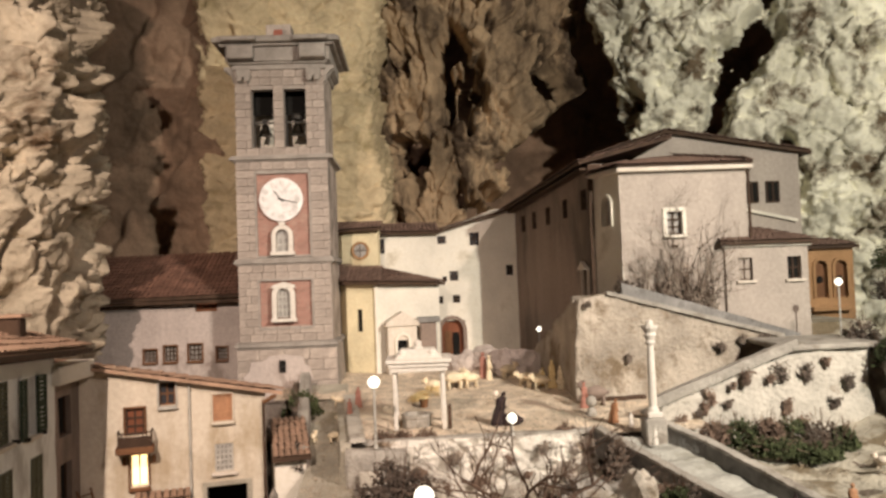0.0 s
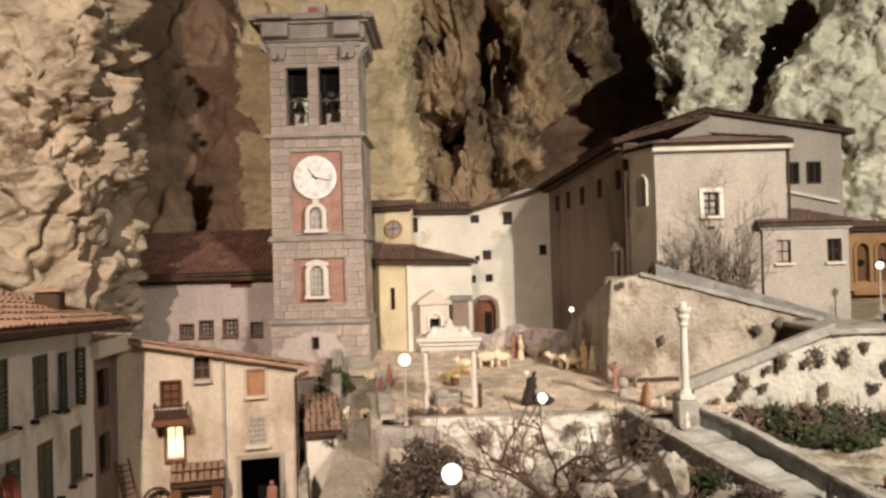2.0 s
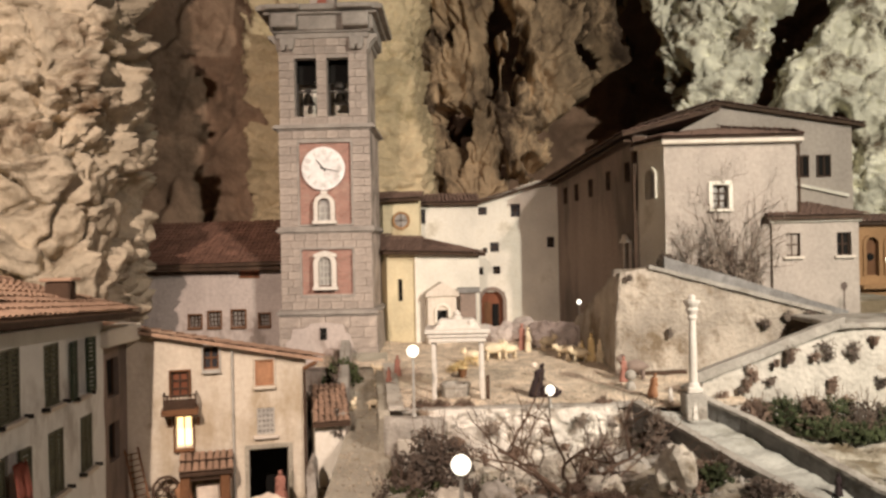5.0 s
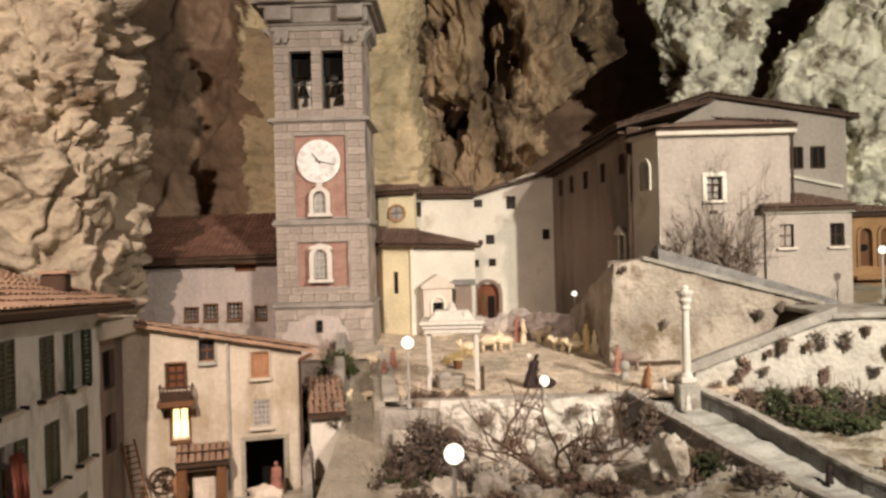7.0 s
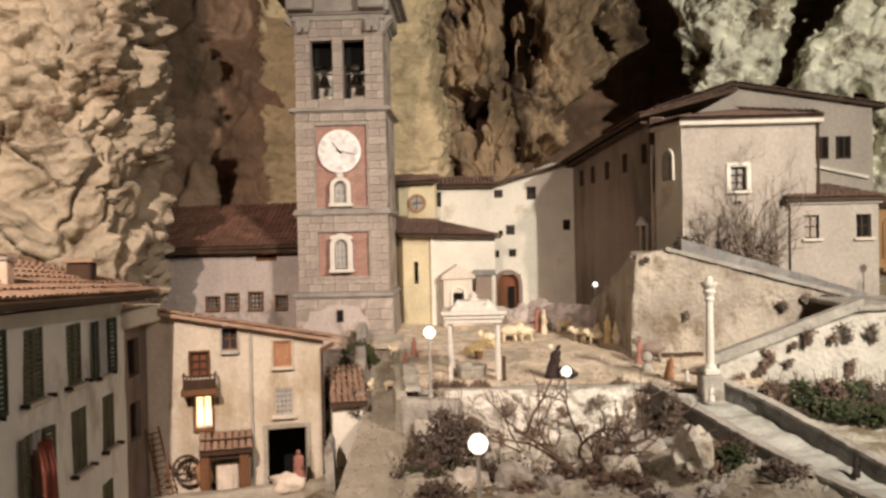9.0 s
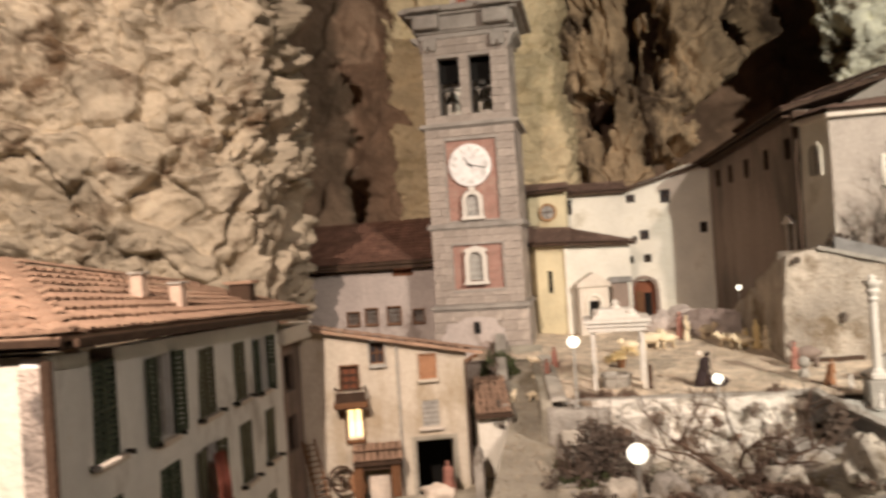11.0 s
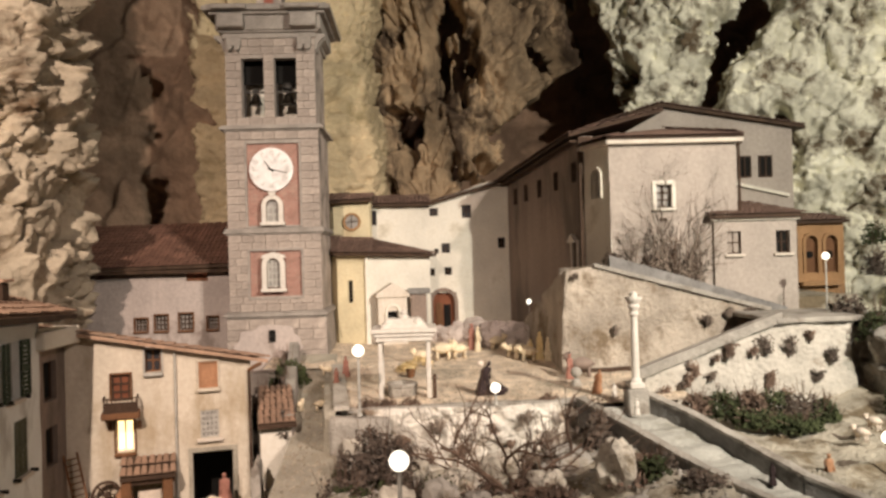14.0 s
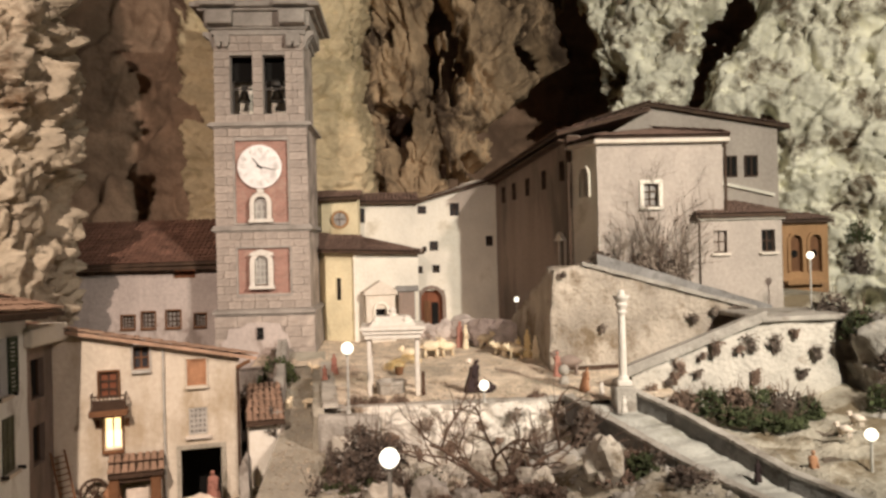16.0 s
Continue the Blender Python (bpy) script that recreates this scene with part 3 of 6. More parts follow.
def bell_tower():
    t = thing("bell_tower", pose(-0.603, 4.2, 0), "tall stone bell tower with red brick panels and a clock", "bell tower")
    W, D = 0.219, 0.42
    # base with battered foot
    bm = bmesh.new()
    hexa(bm, [(-W - 0.02, -0.02, 0.9), (W + 0.035, -0.02, 0.9), (W + 0.035, D, 0.9), (-W - 0.02, D, 0.9)],
         [(-W - 0.005, -0.004, 1.312), (W + 0.012, -0.004, 1.312), (W + 0.012, D, 1.312), (-W - 0.005, D, 1.312)])
    part("base", bm, M_MORTAR, t)
    ashlar(t, -W - 0.01, W + 0.02, 1.06, 1.312, -0.026, 0.05, 0.11, [(-0.04, 0.01, 1.2, 1.27)], 11)
    part("plaster_patch", bevel(extruded([(-0.19, 1.07), (0.10, 1.07), (0.105, 1.14), (0.125, 1.17), (0.11, 1.225), (0.085, 1.24), (0.08, 1.272), (0.0, 1.285), (-0.08, 1.28), (-0.10, 1.262), (-0.165, 1.255), (-0.175, 1.21), (-0.2, 1.19)], 0.006), 0.003), M_MAUVE, t, "patch of pale plaster over the stone").location = (0, -0.036, 0)
    window(t, -0.015, 1.205, 0.03, 0.055, -0.062, M_IRON, M_DARK, (0, 1), sill=False)
    moulding(t, W, D, 1.312, [(0.012, 0.01), (0.024, 0.014), (0.016, 0.008)], M_TRIM)
    # shaft core with recessed panels
    core = bmesh.new()
    box(core, -W + 0.006, W - 0.006, 0.022, D - 0.006, 1.34, 2.2)
    part("core", core, M_MORTAR, t)
    frames = [(1.345, 1.71, -0.118, 0.125, 1.412, 1.632), (1.74, 2.2, -0.122, 0.125, 1.752, 2.142)]
    for z0, z1, a, b, c, d in frames:
        ashlar(t, -W, W, z0, z1, 0.0, 0.037, 0.062, [(a - 0.008, b + 0.008, c - 0.008, d + 0.008)], int(z0 * 100))
        bm = bmesh.new()
        for v in ((-W + 0.004, a - 0.01, z0, z1), (b + 0.01, W - 0.004, z0, z1), (a - 0.01, b + 0.01, z0, c - 0.01), (a - 0.01, b + 0.01, d + 0.01, z1)):
            box(bm, v[0], v[1], 0.0065, 0.022, v[2], v[3])
        part("wall_face", bm, M_MORTAR, t)
        part("brick_panel", boxed(a - 0.01, b + 0.01, 0.012, 0.0218, c - 0.01, d + 0.01), M_BRICKWALL, t, "weathered red brick panel")
        bm = bmesh.new()
        e = 0.009
        for v in ((a - e, a, c - e, d + e), (b, b + e, c - e, d + e), (a, b, c - e, c), (a, b, d, d + e)):
            box(bm, v[0], v[1], -0.004, 0.02, v[2], v[3])
        part("panel_frame", bm, M_TRIM, t)
    # sides of the shaft
    part("side_wall", boxed(W - 0.0055, W, 0.004, D, 1.34, 2.2), M_STONEWALL, t)
    part("side_wall", boxed(-W, -W + 0.0055, 0.004, D, 1.34, 2.2), M_STONEWALL, t)
    moulding(t, W, D, 1.708, [(0.008, 0.008), (0.018, 0.012), (0.012, 0.012)], M_TRIM)
    # windows of the shaft
    w = window(t, -0.005, 1.46, 0.062, 0.13, -0.012, M_POST, M_GLASSGREY, (2, 3), None, sill=False, deep=0.022)
    part("surround", arch_band(0.064, 0.142, 0.022, 0.014), M_MARBLE, w).location = (0, -0.028, -0.006)
    part("sill", bevel(boxed(-0.06, 0.06, 0, 0.022, -0.022, -0.006), 0.002), M_MARBLE, w).location = (0, -0.034, 0)
    part("hood", bevel(extruded([(-0.06, 0.142), (0.06, 0.142), (0.05, 0.158), (0.0, 0.172), (-0.05, 0.158)], 0.012), 0.002), M_MARBLE, w).location = (0, -0.03, -0.006)
    w = window(t, -0.003, 1.768, 0.058, 0.105, -0.012, M_POST, M_GLASSGREY, (1, 2), None, sill=False, arch=True, deep=0.022)
    part("surround", arch_band(0.06, 0.107, 0.02, 0.014), M_MARBLE, w).location = (0, -0.028, 0)
    part("sill", bevel(boxed(-0.058, 0.058, 0, 0.02, -0.016, 0), 0.002), M_MARBLE, w).location = (0, -0.03, 0)
    part("keystone", bevel(extruded([(-0.012, 0.12), (0.012, 0.12), (0.018, 0.142), (-0.018, 0.142)], 0.012), 0.002), M_MARBLE, w).location = (0, -0.032, 0)
    # clock
    dial = part("clock_face", turned([(0.098, 0), (0.103, 0.004), (0.103, 0.012), (0.098, 0.012)], 40), M_CLOCK, t, "white round clock face with dark marks")
    dial.matrix_basis = pose(-0.006, 0.004, 2.017, 90)
    for k in range(12):
        a = math.pi / 6 * k
        bm = bmesh.new()
        for q in range(2 if k % 3 else 3):
            o = (q - 0.5) * 0.008
            box(bm, o - 0.0013, o + 0.0013, 0.066, 0.090, 0.0122, 0.0135)
        m = part("hour_mark", bm, M_POST, dial)
        m.matrix_basis = Matrix.Rotation(-a, 4, "Z")
    for nm, a, ln, wd in (("minute_hand", 103, 0.078, 0.003), ("hour_hand", -38, 0.055, 0.0035)):
        bm = bmesh.new()
        hexa(bm, [(-wd, -0.015, 0.0145), (wd, -0.015, 0.0145), (wd * 0.4, ln, 0.0145), (-wd * 0.4, ln, 0.0145)],
             [(-wd, -0.015, 0.0165), (wd, -0.015, 0.0165), (wd * 0.4, ln, 0.0165), (-wd * 0.4, ln, 0.0165)])
        h = part(nm.replace("_hand", "_pointer"), bm, M_IRON, dial)
        h.matrix_basis = Matrix.Rotation(radians(-a), 4, "Z")
    # cornice under the belfry
    moulding(t, W, D, 2.2, [(0.008, 0.008), (0.026, 0.012), (0.018, 0.008)], M_TRIM)
    # belfry
    B = 0.212
    ops = [(-0.137 + B, -0.032 + B, 2.268, 2.548), (0.017 + B, 0.122 + B, 2.268, 2.548)]
    bf = part("belfry_front", wall_mesh(2 * B, 2.228, 2.64, ops, 0.05, 0.2), M_MORTAR, t)
    bf.location = (-B, 0.006, 0)
    ashlar(t, -B, B, 2.228, 2.64, 0.0, 0.037, 0.06, [(a - B, b - B, c, d) for a, b, c, d in ops], 77)
    # added wall, white to imitate the bright light seen behind the bells
    part("belfry_bright_back", boxed(-B + 0.031, B - 0.031, 0.20, 0.24, 2.2405, 2.64), M_WHITE, t, "added white back wall for the bright light behind the bells")
    for s in (-1, 1):
        part("belfry_side", boxed(s * B - 0.03 * (s > 0), s * B + 0.03 * (s < 0), 0.057, D - 0.051, 2.228, 2.64), M_STONEWALL, t)
        part("pilaster_capital", bevel(boxed(s * 0.165 - 0.035, s * 0.165 + 0.035, -0.032, -0.001, 2.60, 2.639), 0.004), M_TRIM, t)
        for o in (-0.018, 0.018):
            sc = part("scroll", turned([(0.003, -0.012), (0.014, -0.01), (0.014, 0.01), (0.003, 0.012)], 12), M_TRIM, t)
            sc.matrix_basis = pose(s * 0.165 + o, -0.03, 2.592, 90)
    # added near-black panel and ceiling: painted shade for the upper belfry
    part("loft_shade_panel", boxed(-B + 0.031, B - 0.031, 0.12, 0.13, 2.447, 2.598), M_DARK, t)
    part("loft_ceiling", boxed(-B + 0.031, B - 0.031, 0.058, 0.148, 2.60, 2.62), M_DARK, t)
    part("belfry_floor", boxed(-B + 0.031, B - 0.031, 0.057, 0.35, 2.228, 2.24), M_MORTAR, t)
    for nm, over, z0, z1 in (("architrave", 0.010, 2.64, 2.664), ("necking", 0.024, 2.6645, 2.674), ("frieze", 0.034, 2.6745, 2.742), ("cove", 0.058, 2.7425, 2.754),
                             ("cornice_slab", 0.086, 2.7545, 2.776), ("cornice_cap", 0.070, 2.7765, 2.787)):
        part(nm, bevel(boxed(-B - over, B + over, -over, D + over, z0, z1), 0.003), M_TRIM, t)
    for s in (-1, 1):
        x = s * 0.168
        part("frieze_block", bevel(boxed(x - 0.062, x + 0.062, -0.09, -0.0345, 2.6755, 2.7415), 0.006), M_TRIM, t)
        part("cornice_block", bevel(boxed(x - 0.082, x + 0.082, -0.118, -0.0865, 2.753, 2.7745), 0.005), M_TRIM, t)
        for o in (0.0, 0.040):
            br = part("corner_bracket", extruded([(0, 0), (0.008, 0), (0.014, 0.03), (0.036, 0.055), (0.05, 0.06), (0.05, 0.076), (0, 0.076)], 0.03), M_TRIM, t)
            br.matrix_basis = pose(s * B, 0.01 + 1.3 * o + (0.03 if s < 0 else 0), 2.585, 0, 0, 0 if s > 0 else 180)
    block = part("roof_block", bevel(boxed(-0.062, 0.058, 0.03, 0.14, 2.7875, 2.87), 0.004), M_STONE, t, "small stone block on the tower roof with a red recess")
    part("recess", boxed(-0.024, 0.018, 0.026, 0.0295, 2.797, 2.842), M_RED, block)
    # bells in their frames
    for cx, s in ((-0.085, 1.0), (0.07, 1.12)):
        bell = part("bell", turned([(0.034 * s, 0), (0.031 * s, 0.006), (0.023 * s, 0.02), (0.018 * s, 0.042), (0.012 * s, 0.052), (0.003, 0.056)], 18), M_BRONZE, t, "dark bronze bell")
        bell.location = (cx, 0.075, 2.338)
        part("yoke", boxed(-0.05, 0.05, -0.005, 0.005, 0.057, 0.066), M_IRON, bell)
        part("counterweight", boxed(-0.014, 0.014, -0.012, 0.012, 0.0665, 0.078) if s == 1.0 else lump_box(0.0665), M_IRON, bell)
        part("bell_post", boxed(-0.053, -0.047, -0.003, 0.003, -0.097, 0.10), M_IRON, bell)
        part("bell_post", boxed(0.047, 0.053, -0.003, 0.003, -0.097, 0.10), M_IRON, bell)


M_STONEWALL = M_STONE


def brick_material(name, base, mortar, wide, high):
    m = mat(name, base, 0.92, 0.3, 20, 110, 0.4, stain=(0.36, 0.25, 0.20), stain_scale=16, stain_cut=0.56)
    nt = m.node_tree
    tex = nt.nodes.new("ShaderNodeTexBrick")
    tex.inputs["Scale"].default_value = 1.0
    tex.inputs["Brick Width"].default_value, tex.inputs["Row Height"].default_value = wide, high
    tex.inputs["Mortar Size"].default_value = high * 0.12
    tex.inputs["Color1"].default_value = (*base, 1)
    tex.inputs["Color2"].default_value = (*[c * 1.5 for c in base], 1)
    tex.inputs["Mortar"].default_value = (*mortar, 1)
    mp = nt.nodes.new("ShaderNodeMapping")
    mp.inputs["Rotation"].default_value = (radians(-90), 0, 0)
    co = nt.nodes.new("ShaderNodeTexCoord")
    nt.links.new(co.outputs["Object"], mp.inputs[0])
    nt.links.new(mp.outputs[0], tex.inputs["Vector"])
    bsdf = nt.nodes["Principled BSDF"]
    old = bsdf.inputs["Base Color"].links[0].from_socket
    mix = nt.nodes.new("ShaderNodeMix")
    mix.data_type = "RGBA"
    mix.inputs[0].default_value = 0.55
    nt.links.new(old, mix.inputs[6])
    nt.links.new(tex.outputs[0], mix.inputs[7])
    nt.links.new(mix.outputs[2], bsdf.inputs["Base Color"])
    return m


M_BRICKWALL = brick_material("brick_wall", (0.28, 0.15, 0.12), (0.36, 0.27, 0.22), 0.03, 0.0115)
M_GLASSGREY = mat("leaded_glass", (0.30, 0.28, 0.26), 0.3, 0.3, 30, 90, 0.1)
bell_tower()


# ---- buildings behind the square ----
def strip_roof(parent, a, b, c, d, material, width=0.022, length=0.05, most=60, thick=0.014, seed=1):
    """A sloping roof: lower edge a-b, upper edge d-c, a board below and tiles on top."""
    part("roof_board", roof_slab([a, b, c, d], thick), M_DARKWOOD, parent)
    lay_tiles(parent, a, b, c, d, width, length, material, most, seed)


def back_house():
    t = thing("house", pose(-1.95, 4.45, 0), "pale plastered house with a dark tiled roof beside the tower", "house")
    ops = [(0.855, 0.965, 1.492, 1.548), (0.70, 0.76, 1.25, 1.325), (0.82, 0.885, 1.25, 1.33), (0.96, 1.01, 1.25, 1.31), (0.6, 0.66, 1.25, 1.31)]
    part("wall", wall_mesh(1.14, 0.95, 1.555, ops, 0.05, 0.08, 0.006), M_MAUVE, t)
    window(t, 0.91, 1.493, 0.11, 0.054, 0, M_WOOD, M_RUST, (2, 0), sill=False)
    for x, w, h in ((0.73, 0.06, 0.075), (0.8525, 0.065, 0.08), (0.985, 0.05, 0.06), (0.63, 0.06, 0.06)):
        window(t, x, 1.25, w, h, 0, M_DARKWOOD, M_GLASSGREY, (2, 2), M_WOOD, 0.008)
    strip_roof(t, (-0.05, -0.06, 1.56), (1.12, -0.06, 1.575), (1.12, 0.42, 1.80), (-0.05, 0.42, 1.79), M_TILERED, 0.024, 0.05, 100)
    part("gutter_board", boxed(-0.05, 1.12, -0.066, -0.05, 1.535, 1.552), M_DARKWOOD, t)
    part("side_wall", boxed(0, 0.05, 0.051, 0.5, 0.95, 1.555), M_MAUVE, t)


back_house()


def facet(parent, p, q, z0, top, openings, material, thick=0.05, name="wall"):
    """A wall from plan point p to q, its front on the right of that way."""
    (x0, y0), (x1, y1) = p, q
    ln = math.hypot(x1 - x0, y1 - y0)
    ob = part(name, wall_mesh(ln, z0, top, openings, thick, 0.07, 0.003, x0 * 7), material, parent)
    ob.matrix_basis = pose(x0, y0, 0, 0, 0, math.degrees(math.atan2(y1 - y0, x1 - x0)))
    return ob


def chapel():
    t = thing("chapel", pose(0, 0, 0), "cream plastered chapel apse with round window and two dark roofs", "chapel")
    # upper drum
    facet(t, (-0.50, 4.98), (-0.385, 4.84), 1.5, 1.895, [], M_CREAM)
    u = facet(t, (-0.385, 4.84), (-0.185, 4.80), 1.5, 1.895, [], M_CREAM)
    rose = part("round_window", turned([(0.038, 0), (0.05, 0.0), (0.05, 0.012), (0.038, 0.012), (0.036, 0.004)], 24), M_OCHRE, t, "round window with an ochre surround")
    rose.matrix_basis = u.matrix_basis @ pose(0.105, 0.0, 1.785, 90)
    part("pane", turned([(0.037, 0.004), (0.037, 0.007)], 24), M_GLASSGREY, rose)
    bm = bmesh.new()
    box(bm, -0.002, 0.002, -0.036, 0.036, 0.008, 0.010)
    box(bm, -0.036, 0.036, -0.002, 0.002, 0.008, 0.010)
    part("glazing_bars", bm, M_DARKWOOD, rose)
    s = part("arched_window", extruded(arch_outline(0.04, 0.09), 0.004), M_LITGLASS, t, "small arched window with warm light")
    s.matrix_basis = pose(-0.455, 4.925, 1.70, 0, 0, -50)
    for p, q, r, o in (((-0.54, 4.97, 1.90), (-0.395, 4.79, 1.90), (-0.33, 5.1, 1.96), (-0.45, 5.1, 1.96)),
                       ((-0.395, 4.79, 1.90), (-0.165, 4.745, 1.905), (-0.17, 5.1, 1.96), (-0.33, 5.1, 1.96))):
        strip_roof(t, p, q, r, o, M_TILEDARK, 0.022, 0.05, 30)
    # lower apse
    facet(t, (-0.42, 4.70), (-0.345, 4.56), 1.0, 1.615, [], M_CREAM)
    wl = facet(t, (-0.345, 4.56), (-0.185, 4.50), 1.0, 1.615, [(0.055, 0.085, 1.355, 1.47)], M_CREAM)
    window(wl, 0.07, 1.355, 0.03, 0.115, 0, M_DARKWOOD, M_DARK, (0, 0), sill=False)
    facet(t, (-0.185, 4.50), (0.14, 4.72), 1.0, 1.60, [], M_WHITE)
    bm = bmesh.new()
    box(bm, -0.012, 0.0, -0.006, 0.003, 1.0, 1.6)
    part("corner_moulding", bm, M_WHITE, t).matrix_basis = pose(-0.185, 4.497, 0, 0, 0, 5)
    for p, q, r, o in (((-0.47, 4.70, 1.62), (-0.36, 4.51, 1.615), (-0.36, 4.79, 1.70), (-0.46, 4.86, 1.70)),
                       ((-0.36, 4.51, 1.615), (-0.175, 4.44, 1.61), (-0.17, 4.76, 1.69), (-0.36, 4.79, 1.70)),
                       ((-0.175, 4.44, 1.61), (0.175, 4.69, 1.595), (0.16, 4.93, 1.60), (-0.17, 4.76, 1.69))):
        strip_roof(t, p, q, r, o, M_TILEDARK, 0.022, 0.05, 40)


chapel()


def convent():
    """The plain wall with small windows and the arched door, across the square."""
    t = thing("convent", pose(-0.20, 5.0, 0, 0, 0, 1.0), "white plastered building with small windows and an arched door", "building")

    def top(x):
        return 1.885 if x < 0.34 else 1.885 + 0.12 * min(1, (x - 0.34) / 0.34)

    wins = [(0.375, 1.815, 0.05, 0.045), (0.565, 1.80, 0.055, 0.075), (0.44, 1.60, 0.05, 0.055), (0.385, 1.595, 0.026, 0.03), (0.355, 1.47, 0.036, 0.042),
            (0.45, 1.472, 0.042, 0.045), (0.765, 1.62, 0.042, 0.06), (0.02, 1.77, 0.05, 0.085)]
    door = (0.345, 0.495, 1.05, 1.37)
    part("wall", wall_mesh(0.82, 1.0, top, [opening(*w) for w in wins] + [door], 0.06, 0.05, 0.004), M_WHITE, t)
    for x, z, w, h in wins:
        window(t, x, z, w, h, 0, M_DARKWOOD, M_DARK if w < 0.045 else M_GLASS, (1, 1), None, sill=False, deep=0.025)
    # arched doorway
    ar = part("door_surround", arch_band(0.125, 0.28, 0.02, 0.02), M_PINK, t)
    ar.location = (0.42, -0.014, 1.10)
    d = part("door", extruded(arch_outline(0.13, 0.285), 0.012), M_RUST, t, "rust-red arched wooden door, one leaf ajar")
    d.location = (0.42, 0.03, 1.10)
    # near-black strip painted as the shade behind the leaf ajar
    part("doorway", boxed(0.0, 0.04, -0.004, 0.0, 0.05, 0.2), M_DARK, d)
    part("door_leaf", boxed(-0.045, -0.005, -0.006, 0.0, 0.05, 0.21), M_WOOD, d)
    fill = bmesh.new()
    box(fill, -0.075, 0.075, 0.043, 0.05, 0, 0.28)
    part("door_lining", fill, M_PINK, t).location = (0.42, 0, 1.09)
    strip_roof(t, (-0.02, -0.05, 1.89), (0.36, -0.05, 1.885), (0.36, 0.3, 1.96), (-0.02, 0.3, 1.96), M_TILEDARK, 0.022, 0.05, 40)
    strip_roof(t, (0.36, -0.04, 1.893), (0.80, -0.04, 2.015), (0.80, 0.3, 2.03), (0.36, 0.3, 1.91), M_TILEDARK, 0.022, 0.05, 40)


convent()


def long_wing():
    t = thing("convent_wing", pose(0.60, 5.06, 0, 0, 0, -79.5), "long plastered wing with small windows, its shade put into the brown", "building")
    wins = [(0.20, 1.86, 0.05, 0.09), (0.385, 1.865, 0.05, 0.09), (0.60, 1.87, 0.05, 0.09), (0.84, 1.885, 0.045, 0.09), (1.07, 1.905, 0.045, 0.09)]
    niche = (1.06, 1.49, 0.06, 0.14)
    # the wing's shaded side is painted by the darker plaster
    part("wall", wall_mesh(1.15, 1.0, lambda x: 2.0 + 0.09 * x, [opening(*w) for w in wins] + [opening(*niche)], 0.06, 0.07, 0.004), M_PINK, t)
    for x, z, w, h in wins:
        window(t, x, z, w, h, 0, M_DARKWOOD, M_DARK, (1, 1), None, sill=False, deep=0.009)
    n = window(t, niche[0], niche[1], niche[2], niche[3], 0, M_PLASTER, M_DARK, (0, 0), M_PLASTER, 0.012, arch=False)
    part("hood", extruded([(-0.05, 0.14), (0.05, 0.14), (0.0, 0.18)], 0.02), M_PLASTER, n).location = (0, -0.045, 0)
    strip_roof(t, (-0.08, -0.06, 2.0), (1.17, -0.06, 2.112), (1.17, 0.4, 2.23), (-0.08, 0.4, 2.12), M_TILEDARK, 0.024, 0.05, 80)
    part("eave_board", hexa_bm([(-0.08, -0.045, 1.968), (1.14, -0.045, 2.077), (1.14, 0.0, 2.077), (-0.08, 0.0, 1.968)], 0.010), M_DARKWOOD, t)
    part("corner_pilaster", boxed(1.143, 1.157, -0.010, 0.05, 1.4, 2.1), M_DARKWOOD, t)


def hexa_bm(corners, up):
    bm = bmesh.new()
    hexa(bm, corners, [(x, y, z + up) for x, y, z in corners])
    return bm


long_wing()


